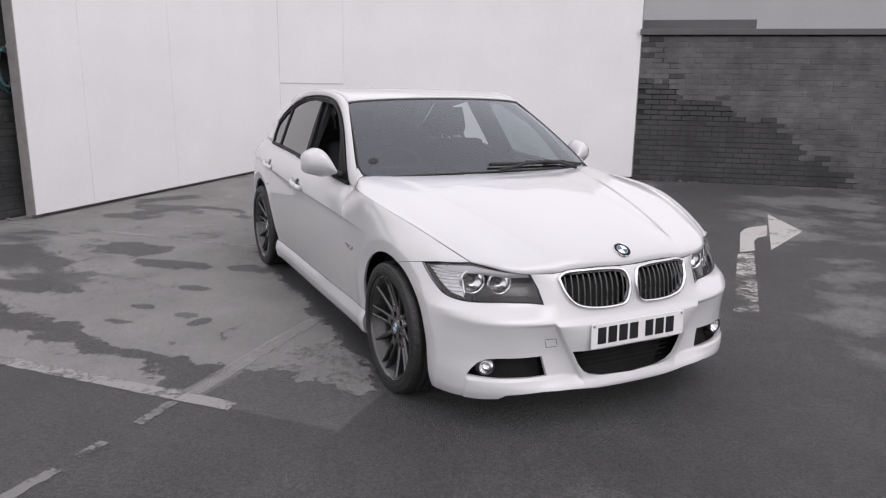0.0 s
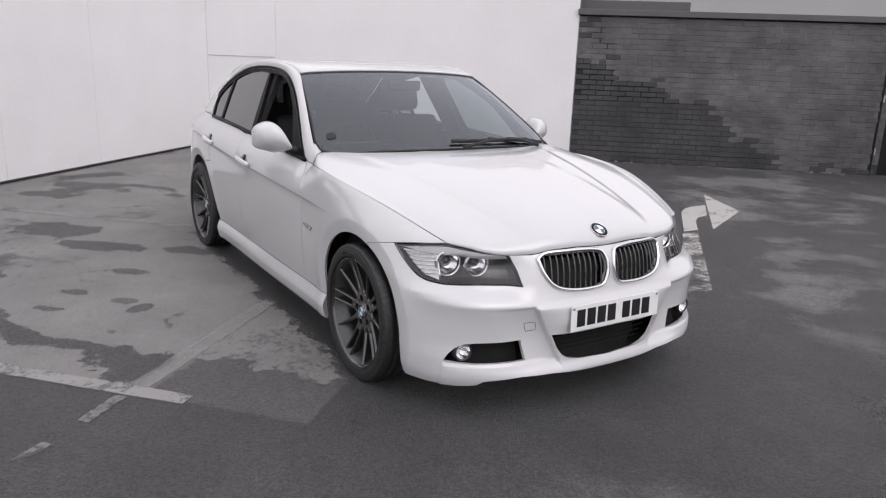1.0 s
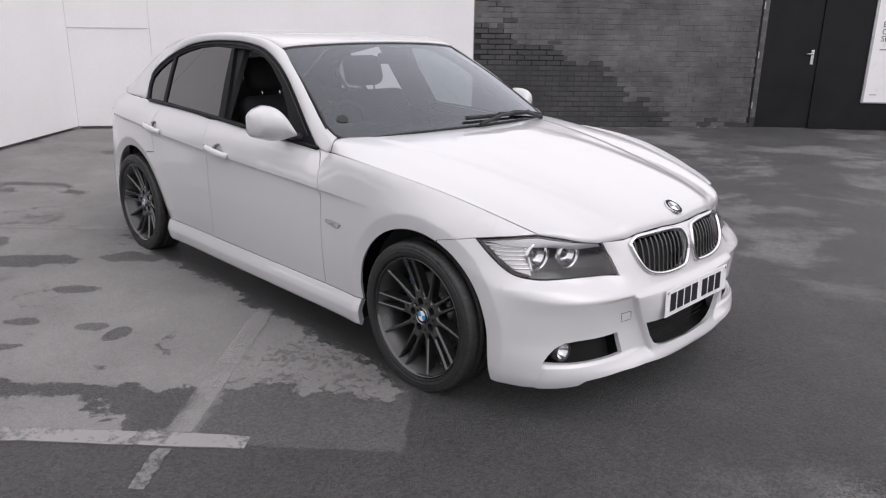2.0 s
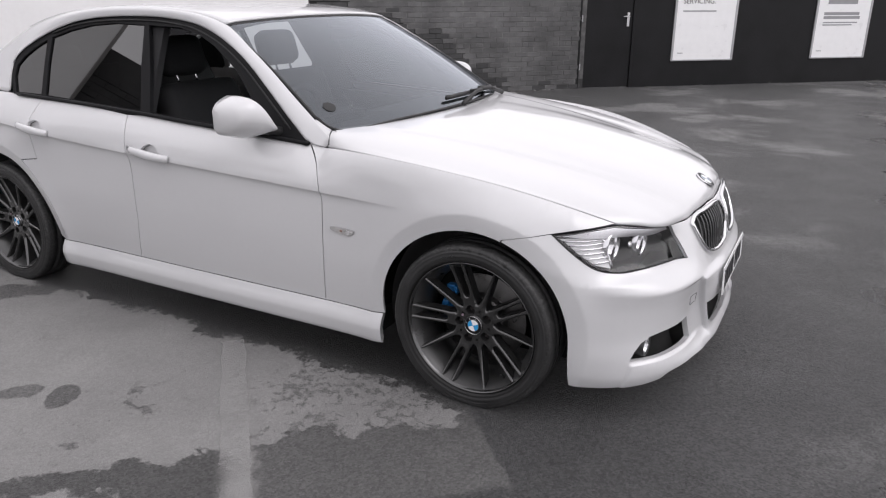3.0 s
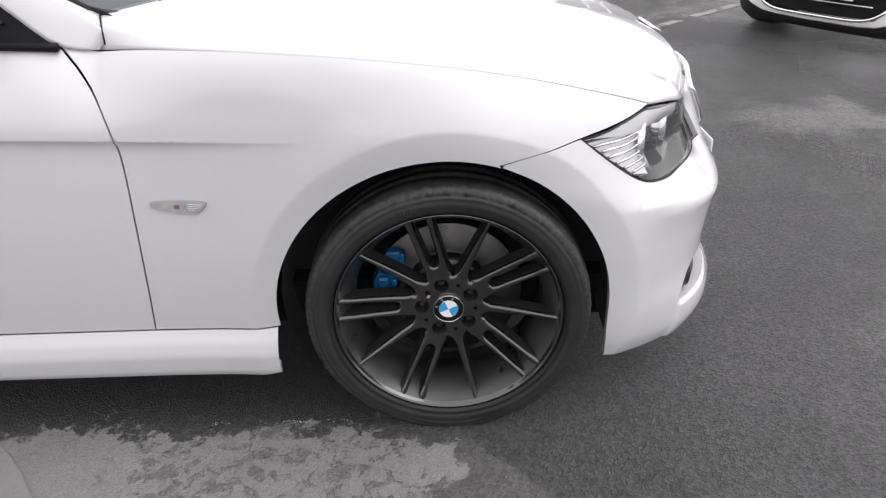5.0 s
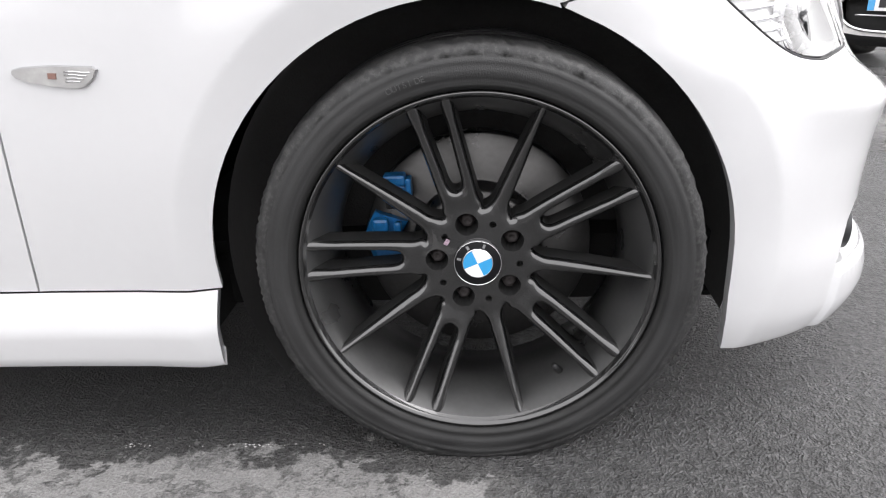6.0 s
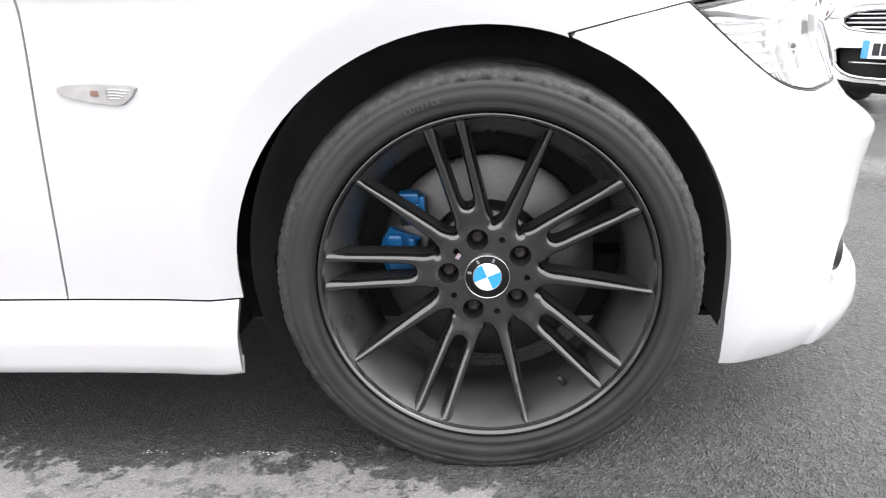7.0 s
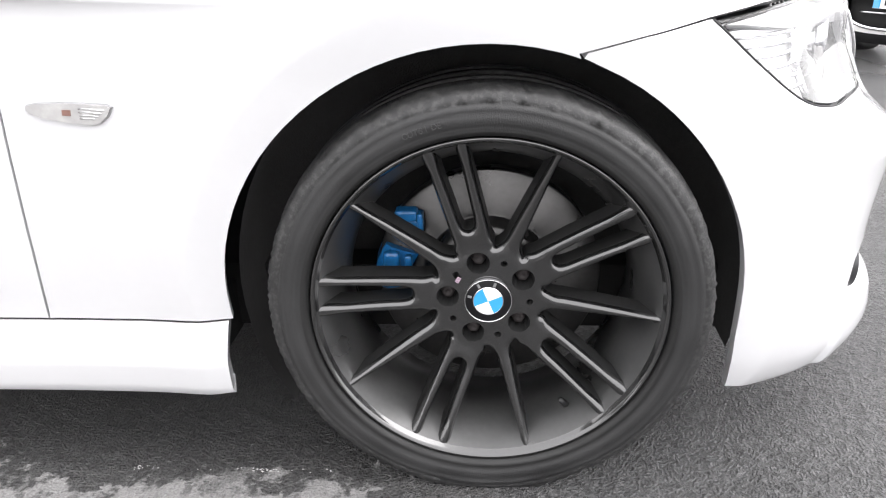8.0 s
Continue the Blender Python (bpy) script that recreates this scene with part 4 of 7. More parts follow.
def body(s, z):
    """The skin of the lower body: s metres round the plan from the nose (plus: the car's right), at height z."""
    s, z = np.broadcast_arrays(np.asarray(s, float), np.asarray(z, float))
    a, sgn = np.abs(s), np.where(s < 0, 1.0, -1.0)
    d = drawn_in(s, z, PLAN_S, SECT_S, SECTIONS)
    px, py = np.interp(a, PLAN_S, PLAN[:, 0]), np.interp(a, PLAN_S, PLAN[:, 1])
    nx, ny = np.interp(a, PLAN_S, PLAN_N[:, 0]), np.interp(a, PLAN_S, PLAN_N[:, 1])
    d = d + seam_shift(a, z)
    flank = smooth((-0.2 - px) / 0.45) * smooth((px + 3.6) / 0.3)
    u = z - crease_z(px)
    d = d + flank * np.where(u < 0, 0.015 * (1 - np.exp(np.minimum(u, 0) / 0.013)) * np.exp(np.minimum(u, 0) / 0.34), 0)
    # the bumper's flanks fall back behind two upright ribs beside the middle
    rib = rib_at(z)
    d = d + 0.019 * smooth((a - rib) / 0.016) * (1 - smooth((a - rib - 0.03) / 0.22)) * smooth((0.496 - z) / 0.02) * smooth((z - 0.20) / 0.05)
    # a blade stands out under the fog openings and ends at an upright edge
    d = d - 0.008 * smooth((0.2515 - z) / 0.012) * smooth((a - 0.30) / 0.10) * smooth((0.859 - 0.215 * z - a) / 0.016)
    # the lamps sit back behind a shelf
    d = d + 0.034 * smooth((z - 0.505) / 0.065) * smooth((0.715 - z) / 0.085) * smooth((a - 0.39) / 0.15) * smooth((0.98 - a) / 0.26)
    for ax in (AXLE_F, AXLE_R):
        r = np.hypot(px - ax, z - HUB_Z)
        # the arch swells a little, then its lip leans in behind a crisp edge
        d = d + (0.26 * np.maximum(0.437 - r, 0) - 0.004 * smooth((0.53 - r) / 0.093)) * smooth((py - 0.8) / 0.05)
    return np.stack([px - nx * d, sgn * (py - ny * d), z + 0 * d], -1)


# ---- panels cut from the body's skin ----
from mathutils.bvhtree import BVHTree
from mathutils.geometry import delaunay_2d_cdt


def inside(px, py, poly):
    """Which points lie in a closed outline."""
    q = np.asarray(poly)
    x0, y0 = q[:, 0], q[:, 1]
    x1, y1 = np.roll(x0, -1), np.roll(y0, -1)
    hit = np.zeros(len(px), bool)
    for a, b, c, d in zip(x0, y0, x1, y1):
        if b != d:
            cross = ((b > py) != (d > py)) & (px < (c - a) * (py - b) / (d - b) + a)
            hit ^= cross
    return hit


def dense(poly, step):
    """A closed outline with points no further apart than step."""
    q = np.asarray(poly, float)
    out = []
    for a, b in zip(q, np.roll(q, -1, axis=0)):
        k = max(1, int(math.ceil(np.linalg.norm(b - a) / step)))
        out += [a + (b - a) * i / k for i in range(k)]
    return np.array(out)


def shrink(poly, by):
    """The outline drawn in by a few millimetres, for shut lines."""
    q = np.asarray(poly, float)
    area = np.sum(q[:, 0] * np.roll(q[:, 1], -1) - np.roll(q[:, 0], -1) * q[:, 1])
    t = np.roll(q, -1, axis=0) - np.roll(q, 1, axis=0)
    t /= np.maximum(np.linalg.norm(t, axis=1), 1e-9)[:, None]
    nrm = np.stack([-t[:, 1], t[:, 0]], 1) * (1 if area > 0 else -1)
    return q + nrm * by


def normals_of(fn, a, b, flip=False):
    e = 0.002
    du, dv = fn(a + e, b) - fn(a - e, b), fn(a, b + e) - fn(a, b - e)
    nn = np.cross(du, dv)
    nn /= np.maximum(np.linalg.norm(nn, axis=1), 1e-12)[:, None]
    return -nn if flip else nn


def panel(name, poly, fn, mat, parent, label="", holes=(), step=0.03, gap=0.002, lip=0.014, flip=False, lift=0.0, extra=None, side=None, side_mat=None, flare=0.0, clear=0.0):
    """A sheet over an outline in the skin's own coordinates, with its edges turned in."""
    rim = shrink(dense(poly, step * 0.6), gap)
    cuts = [dense(h, step * 0.5) for h in holes]
    lo, hi = rim.min(0), rim.max(0)
    gx, gy = np.meshgrid(np.arange(lo[0] + step / 2, hi[0], step), np.arange(lo[1] + step / 2, hi[1], step))
    pts = np.stack([gx.ravel(), gy.ravel()], 1)
    if extra is not None:
        pts = np.r_[pts, extra]
    ok = inside(pts[:, 0], pts[:, 1], rim)
    for c in cuts:
        ok &= ~inside(pts[:, 0], pts[:, 1], c)
    for c in [rim] + cuts:
        ok &= np.array([np.hypot(c[:, 0] - a, c[:, 1] - b).min() > (clear or step * 0.3) for a, b in pts])
    loops, edges, base = [], [], 0
    for c in [rim] + cuts:
        loops.append(range(base, base + len(c)))
        edges += [(base + i, base + (i + 1) % len(c)) for i in range(len(c))]
        base += len(c)
    allp = np.concatenate([rim] + cuts + [pts[ok]])
    v2, _, tris, _, _, _ = delaunay_2d_cdt([Vector(p) for p in allp], edges, [], 0, 1e-6)
    q = np.array([tuple(p) for p in v2])
    tris = np.array([tuple(t) for t in tris])
    mid = q[tris].mean(1)
    keep = inside(mid[:, 0], mid[:, 1], rim)
    for c in cuts:
        keep &= ~inside(mid[:, 0], mid[:, 1], c)
    tris = tris[keep]
    nn = normals_of(fn, q[:, 0], q[:, 1], flip)
    p3 = fn(q[:, 0], q[:, 1]) + nn * lift
    if flip:
        tris = tris[:, ::-1]
    seen = {}
    for t in tris:
        for a, b in ((t[0], t[1]), (t[1], t[2]), (t[2], t[0])):
            seen[(a, b)] = seen.get((a, b), 0) + 1
    border = [(a, b) for a, b in seen if (b, a) not in seen]
    verts, norms, faces = list(p3), list(nn), [tuple(t) for t in tris]
    if lip:
        idx, away = {}, {}
        for a, b in border:
            out_n = np.cross(p3[b] - p3[a], nn[a])
            out_n /= max(np.linalg.norm(out_n), 1e-9)
            away[a], away[b] = away.get(a, 0) + out_n, away.get(b, 0) + out_n
        for a, b in border:
            for k in (a, b):
                if k not in idx:
                    idx[k] = len(verts)
                    verts += [p3[k], p3[k] - (nn[k] if side is None else np.array(side)) * lip + away[k] / max(np.linalg.norm(away[k]), 1e-9) * flare]
                    norms += [nn[k], nn[k]]
        for a, b in border:
            i, j = idx[a], idx[b]
            faces.append((i, i + 1, j + 1, j))
    me = mesh(name, verts, faces, mat)
    if side_mat:
        me.materials.append(side_mat)
        for q_ in me.polygons[len(tris):]:
            q_.material_index = 1
    nv = np.array(norms)
    flat_faces = len(tris)
    loop_n = []
    for fi, poly_ in enumerate(me.polygons):
        if fi < flat_faces:
            loop_n += [nv[k] for k in poly_.vertices]
        else:
            loop_n += [np.array(poly_.normal)] * len(poly_.vertices)
    me.normals_split_custom_set([tuple(x) for x in loop_n])
    return part(name, me, parent, label)


def grid_sheet(name, rows, mat, parent, label="", lip=0.0, flip=False):
    """A smooth sheet through rows of points."""
    g = np.asarray(rows, float)
    r, c = g.shape[:2]
    f = [(i * c + j, i * c + j + 1, (i + 1) * c + j + 1, (i + 1) * c + j) for i in range(r - 1) for j in range(c - 1)]
    if flip:
        f = [k[::-1] for k in f]
    me = mesh(name, g.reshape(-1, 3), f, mat)
    ob = part(name, me, parent, label)
    if lip:
        mod = ob.modifiers.new("thickness", "SOLIDIFY")
        mod.thickness, mod.offset = lip, -1
    return ob


def coons(c0, c1, d0, d1):
    """Sheet between two rows (c0, c1) and two columns (d0, d1) that share corners."""
    nv, nu = len(c0), len(d0)
    u, v = np.linspace(0, 1, nu)[:, None, None], np.linspace(0, 1, nv)[None, :, None]
    c0, c1, d0, d1 = (np.asarray(k, float) for k in (c0, c1, d0, d1))
    flat = (1 - u) * (1 - v) * c0[0] + (1 - u) * v * c0[-1] + u * (1 - v) * c1[0] + u * v * c1[-1]
    return (1 - u) * c0[None] + u * c1[None] + (1 - v) * d0[:, None] + v * d1[:, None] - flat


def sx(points):
    """Outline points given as (x, z) on the flank."""
    return [(float(s_x(x)), z) for x, z in points]


def sides(points):
    return (points, [(-s, z) for s, z in points])


def arc(cx, cz, r, a0, a1, n=24):
    return [(cx + r * math.cos(radians(a0 + (a1 - a0) * i / n)), cz + r * math.sin(radians(a0 + (a1 - a0) * i / n))) for i in range(n + 1)]


car = empty("saloon_car", label="white four-door saloon car with black alloy wheels, parked on asphalt", category="car")

SEAM_DOOR = [(-0.742, 0.918), (-0.703, 0.876), (-0.671, 0.830), (-0.652, 0.778), (-0.645, 0.710), (-0.650, 0.559), (-0.665, 0.394), (-0.681, 0.278)]
SEAM_DOOR = [tuple(k) for k in spline(SEAM_DOOR, 30)]
SEAM_B = [(-1.775, 0.955), (-1.735, 0.85), (-1.715, 0.72), (-1.722, 0.508), (-1.755, 0.36), (-1.78, 0.278)]
SEAM_B = [tuple(k) for k in spline(SEAM_B, 24)]
BELT = [(-0.742, 0.918), (-1.0, 0.931), (-1.36, 0.948), (-1.62, 0.961), (-1.775, 0.967), (-2.1, 0.98), (-2.4, 0.988), (-2.645, 0.996)]


def belt(x):
    return float(np.interp(-x, [-b[0] for b in BELT], [b[1] for b in BELT]))


def arch_rows(ax):
    """Rings of points that carry the rolled arch flare."""
    return np.array([(float(s_x(ax + r * math.cos(a))), HUB_Z + r * math.sin(a)) for r in (0.392, 0.406, 0.420, 0.431, 0.437, 0.443, 0.455, 0.47) for a in np.linspace(-0.35, math.pi + 0.35, 110)])


SEAM_LINE = [(float(a), float(b)) for a, b in zip(SEAM_S, SEAM_Z)]
ARCH_F = arc(-0.012, 0.306, 0.379, 186, 71, 26)
ARCH_B = arc(-0.012, 0.306, 0.379, 71, 0, 16)

wing = sx(SEAM_DOOR + [(-0.391, 0.278)] + ARCH_F[2:] + [(0.109, 0.671), (0.19, 0.689), (0.278, 0.706)] + [(0.37, 0.7195)]) + SEAM_LINE + sx([(-0.70, 0.9125)])
front_door = sx(SEAM_DOOR[::-1] + [(-1.0, belt(-1.0)), (-1.36, belt(-1.36)), (-1.62, belt(-1.62))] + SEAM_B)
rear_seam = [(-2.40, 0.988), (-2.425, 0.90), (-2.425, 0.80), (-2.40, 0.70)] + arc(AXLE_R, 0.311, 0.44, 58, 8, 14) + [(-2.335, 0.278)]
rear_door = sx(SEAM_B[::-1] + [(-2.1, belt(-2.1))] + rear_seam)
rear_arch = arc(AXLE_R, 0.311, 0.382, -3, 180, 40)
quarter = sx(rear_seam + rear_arch + [(-3.15, 0.26), (-3.2, 0.24), (-3.2, 0.40), (-3.2, 0.62), (-3.42, 0.66), (-3.40, 0.80), (-3.38, 0.93), (-3.3, 1.0), (-3.1, 1.0), (-2.85, 1.0), (-2.645, 0.996)])

crz = lambda x0, x1: np.array([(float(s_x(x)), float(crease_z(x)) + dz) for x in np.arange(x0, x1, -0.012) for dz in (0.002, -0.002, -0.008, -0.016, -0.028)])
mirrored = lambda e, sg: None if e is None else np.array([(sg * a, b) for a, b in e])

def cup_line(x0, z0):
    """Outline of the hand recess behind a door handle that starts at x0."""
    ring = [(x0 + 0.05, z0 + 0.012), (x0 + 0.066, z0 + 0.034), (x0 + 0.095, z0 + 0.049), (x0 + 0.125, z0 + 0.049), (x0 + 0.155, z0 + 0.034), (x0 + 0.172, z0 + 0.006), (x0 + 0.14, z0 - 0.012), (x0 + 0.08, z0 - 0.008)]
    return sx([tuple(k) for k in spline(ring + ring[:1], 28)[:-1]])


HANDLES = ((-1.685, -1.452, 0.798), (-2.495, -2.265, 0.840))
doors = []
for sg in (1, -1):
    fl = sg > 0
    side = lambda q: [(sg * a, b) for a, b in q]
    skin = body
    w = panel("front_wing", side(wing), skin, M_PAINT, car, step=0.022, flip=fl, gap=0.0020, extra=mirrored(np.r_[crz(-0.30, -0.64), arch_rows(AXLE_F)], sg))
    d1 = panel("front_door", side(front_door), skin, M_PAINT, car, step=0.025, flip=fl, holes=[side(cup_line(HANDLES[0][0], HANDLES[0][2]))], extra=mirrored(crz(-0.66, -1.7), sg))
    d2 = panel("rear_door", side(rear_door), skin, M_PAINT, car, step=0.025, flip=fl, holes=[side(cup_line(HANDLES[1][0], HANDLES[1][2]))], extra=mirrored(crz(-1.74, -2.4), sg))
    qp = panel("rear_quarter", side(quarter), skin, M_PAINT, car, step=0.03, flip=fl, extra=mirrored(np.r_[crz(-2.45, -3.3), arch_rows(AXLE_R)], sg))
    doors.append((sg, w, d1, d2, qp))


# side skirt, fuller than the doors above it
def skirt(s, z):
    p = body(s, np.maximum(z, 0.2785))
    out = pchip([0.135, 0.146, 0.152, 0.190, 0.215, 0.245, 0.28], [-0.030, -0.001, 0.007, 0.019, 0.024, 0.018, 0.003], z)
    sgn = np.where(np.asarray(s) < 0, 1.0, -1.0)
    p = p.copy()
    p[..., 1] += sgn * out
    p[..., 2] = z
    return p


skirt_line = sx([(-0.398, 0.2782), (-0.402, 0.20), (-0.405, 0.145), (-1.3, 0.143), (-2.36, 0.143), (-2.352, 0.2), (-2.345, 0.2782)])
for sg in (1, -1):
    panel("side_skirt", [(sg * a, b) for a, b in skirt_line], skirt, M_PAINT, car, step=0.018, flip=sg > 0, lip=0.03, gap=0.0)

# ---- front bumper with its openings ----
LAMP = [(1.108, 0.706), (0.968, 0.722), (0.84, 0.729), (0.70, 0.7135), (0.616, 0.701), (0.51, 0.689), (0.473, 0.631), (0.452, 0.566), (0.541, 0.571),
        (0.646, 0.575), (0.752, 0.571), (0.838, 0.572), (0.935, 0.590), (1.022, 0.640)]
LAMP = LAMP[:7] + [tuple(float(c) for c in k) for k in spline(LAMP[7:] + LAMP[:1], 34)[:-1]]
KIDNEY = [(0.375, 0.672), (0.345, 0.690), (0.23, 0.698), (0.085, 0.694), (0.038, 0.684), (0.022, 0.655), (0.022, 0.594), (0.045, 0.550), (0.10, 0.540),
          (0.24, 0.545), (0.31, 0.567), (0.350, 0.612)]
FOG = [(0.802, 0.258), (0.782, 0.29), (0.755, 0.318), (0.715, 0.337), (0.66, 0.342), (0.462, 0.343), (0.436, 0.255), (0.54, 0.254), (0.68, 0.254)]
LOW = [(0.0, 0.362), (0.325, 0.360), (0.295, 0.30), (0.265, 0.262), (0.225, 0.240), (0.16, 0.232), (0.0, 0.226)]
half_top = [(1.277, 0.6736), (1.205, 0.6903), (1.116, 0.7066), (1.108, 0.7068)] + LAMP[-1:6:-1] + LAMP[6:4:-1] + [(0.40, 0.688), (0.30, 0.704), (0.16, 0.708), (0.05, 0.703)]
bump_arch = [(1.2815, 0.6660)] + [(float(s_x(x)), z) for x, z in ARCH_B[1:]] + [(float(s_x(0.368)), 0.25), (float(s_x(0.372)), 0.19), (float(s_x(0.378)), 0.150)]
bottom = [(0.881, 0.146), (0.737, 0.153), (0.655, 0.162), (0.625, 0.182), (0.465, 0.196), (0.36, 0.194), (0.185, 0.182), (0.06, 0.179)]
right_side = half_top[::-1] + bump_arch + bottom
outline = right_side + [(-s, z) for s, z in right_side[::-1]]
low_hole = LOW + [(-s, z) for s, z in LOW[-2:0:-1]]
holes = [low_hole] + list(sides(KIDNEY)) + list(sides(FOG))
ribs = np.array([(k * q, z) for k in (1, -1) for z in np.arange(0.2, 0.51, 0.012) for q in rib_at(z) + np.array([-0.003, 0.002, 0.007, 0.012, 0.017, 0.024])])
ledge = np.array([(q, z) for q in np.arange(-0.9, 0.91, 0.014) for z in (0.476, 0.482, 0.488, 0.496, 0.504, 0.511, 0.518)])
blade = np.array([(k * q, z) for k in (1, -1) for q in np.arange(0.31, 0.85, 0.013) for z in (0.2395, 0.2425, 0.2455, 0.2485)]
                 + [(k * (0.859 - 0.215 * z - q), z) for k in (1, -1) for z in np.arange(0.15, 0.25, 0.012) for q in (0.0, 0.004, 0.008, 0.012, 0.016)])
shelf = np.array([(k * q, z) for k in (1, -1) for q in np.arange(0.41, 0.97, 0.014) for z in (0.507, 0.52, 0.533, 0.546, 0.558)])
both_arches = arch_rows(AXLE_F)
bumper = panel("front_bumper", outline, body, M_PAINT, car, holes=holes, step=0.02, flip=True, lip=0.02, gap=0.0012, extra=np.r_[ribs, ledge, blade, shelf, both_arches, both_arches * np.array([-1, 1])])


def sunk(by):
    """The skin moved inwards."""
    def fn(s, z):
        nn = normals_of(body, np.atleast_1d(s), np.atleast_1d(z), True)
        return body(s, z) - nn.reshape(np.shape(body(s, z))) * by
    return fn


grow = lambda q, by: [tuple(k) for k in shrink(dense(q, 0.03), -by)]
panel("intake_mesh", grow(low_hole, 0.012), sunk(0.095), M_DARK, bumper, step=0.04, flip=True, lip=0)
for q in (0.252, 0.275, 0.298, 0.321, 0.344):
    k = 0.30 - max(0, 0.31 - q) * 1.1
    part("intake_slat", tube("intake_slat", [tuple(body(s, q) - np.array([0.060, 0, 0])) for s in np.linspace(-k, k, 15)], 0.0025, M_DARK, 6), bumper)
for q in sides(FOG):
    panel("fog_recess", grow(q, 0.01), sunk(0.075), M_DARK, bumper, step=0.03, flip=True, lip=0)
for sg in (1, -1):
    c = body(sg * 0.716, 0.300)
    nrm = normals_of(body, np.array([sg * 0.716]), np.array([0.300]), True)[0]
    m = look(Vector(c) - Vector(nrm) * 0.020, Vector(c) - Vector((1.0, 0.1 * sg * -1, 0))) @ pose(0, 0, 0, -90)
    fog = part("fog_lamp", lathe("fog_lamp", [(0.040, 0.03), (0.040, -0.004), (0.036, -0.006), (0.032, 0.0)], M_HOUSING, 40), bumper, "round fog lamp with dark rim", m)
    part("fog_reflector", lathe("fog_reflector", [(0.0, 0.028), (0.015, 0.024), (0.026, 0.012), (0.033, -0.001)], M_CHROME, 40), fog)
    part("fog_lens", lathe("fog_lens", [(0.0, -0.012), (0.017, -0.010), (0.029, -0.004), (0.034, 0.0)], M_LENS, 40), fog)

# kidney grilles
for sg in (1, -1):
    ring = [(sg * a, b) for a, b in KIDNEY]
    dn = spline(ring + ring[:1], 72)[:-1]
    path = body(dn[:, 0], dn[:, 1]) + normals_of(body, dn[:, 0], dn[:, 1], True) * 0.004
    grille = part("kidney_grille", tube("kidney_grille", [tuple(p) for p in path], 0.0092, M_CHROME, 10, closed=True, flat=0.8), car, "chrome-framed grille with black upright slats")
    panel("grille_back", grow(ring, 0.008), sunk(0.06), M_DARK, grille, step=0.05, flip=True, lip=0)
    lo_s, hi_s = 0.035, 0.362
    for k in range(11):
        s = lo_s + (hi_s - lo_s) * (k + 0.5) / 11
        zs = np.linspace(0.53, 0.71, 40)
        ok = inside(np.full(40, s), zs, KIDNEY)
        zz = zs[ok]
        if len(zz) < 4:
            continue
        pts = sunk(0.012)(np.full(len(zz), sg * s), zz)
        pts[:, 0] += 0.006
        part("slat", tube("slat", [tuple(p) for p in pts], 0.0042, M_SLAT, 6), grille)

# number plate, its characters as plain bars
plate = part("number_plate", box("number_plate", (0.004, 0.52, 0.112), (0, 0, 0), M_PLATE, 0.0015), bumper, "white front number plate", pose(0.7745, 0.004, 0.430, 0, -2, 0))
for k, (y, wdt) in enumerate(((-0.205, 0.044), (-0.147, 0.046), (-0.088, 0.046), (-0.029, 0.046), (0.058, 0.044), (0.118, 0.048), (0.178, 0.046))):
    part("plate_bar", box("plate_bar", (0.002, wdt, 0.074), (0.003, y, 0), M_INK), plate)
for y in (-0.247, 0.247):
    part("plate_screw", lathe("plate_screw", [(0.0, -0.004), (0.006, -0.003), (0.007, 0.0)], M_SILVER, 12), plate, "", pose(0.002, y, 0.045, 0, 0, 90))

# ---- bonnet ----
NV, NU = 101, 70
vv = np.linspace(-1, 1, NV) * 1.4 - 0.4 * np.linspace(-1, 1, NV) ** 3
front_s = -0.84 * vv
zf = pchip([0, 0.05, 0.16, 0.30, 0.40, 0.51, 0.616, 0.70, 0.84], [0.705, 0.706, 0.710, 0.706, 0.691, 0.690, 0.7025, 0.715, 0.731], np.abs(front_s))
c0 = body(front_s, zf)
d0 = body(SEAM_S, SEAM_Z) + np.array([0, 0.0008, 0.0])
d1 = d0 * np.array([1, -1, 1])
c0[0], c0[-1] = d0[0], d1[0]
ry = -d0[-1][1]
c1 = np.stack([d0[-1][0] + 0.135 * (1 - vv ** 2), vv * ry, d0[-1][2] + 0 * vv], 1)
c1[:, 0] -= 0.028 * smooth((1 - np.abs(vv)) / 0.04) * (1 - smooth((0.95 - np.abs(vv)) / 0.3))
c1[0], c1[-1] = d0[-1], d1[-1]
P = coons(c0, c1, d0, d1)
uu = np.linspace(0, 1, NU)
mid = P[:, NV // 2]
high = pchip([-0.56, -0.3, -0.1, 0.2, 0.42, 0.54, 0.61, 0.65, 0.675, 0.69], [0.972, 0.945, 0.922, 0.872, 0.826, 0.793, 0.766, 0.742, 0.720, 0.705], mid[:, 0])
rise = (high - mid[:, 2]) * smooth(uu / 0.02)
power = 2.6 + 5.0 * smooth(uu) + 46.0 * uu ** 8
P[..., 2] += rise[:, None] * (1 - np.abs(vv)[None] ** power[:, None])
yc = (0.335 + 0.27 * uu)[:, None]
P[..., 2] += 0.006 * (1 - smooth((np.abs(P[..., 1]) - yc) / 0.028)) * smooth(uu / 0.15)[:, None] * smooth((1 - uu) / 0.15)[:, None]
bonnet = grid_sheet("bonnet", P, M_PAINT, car, lip=0.012)


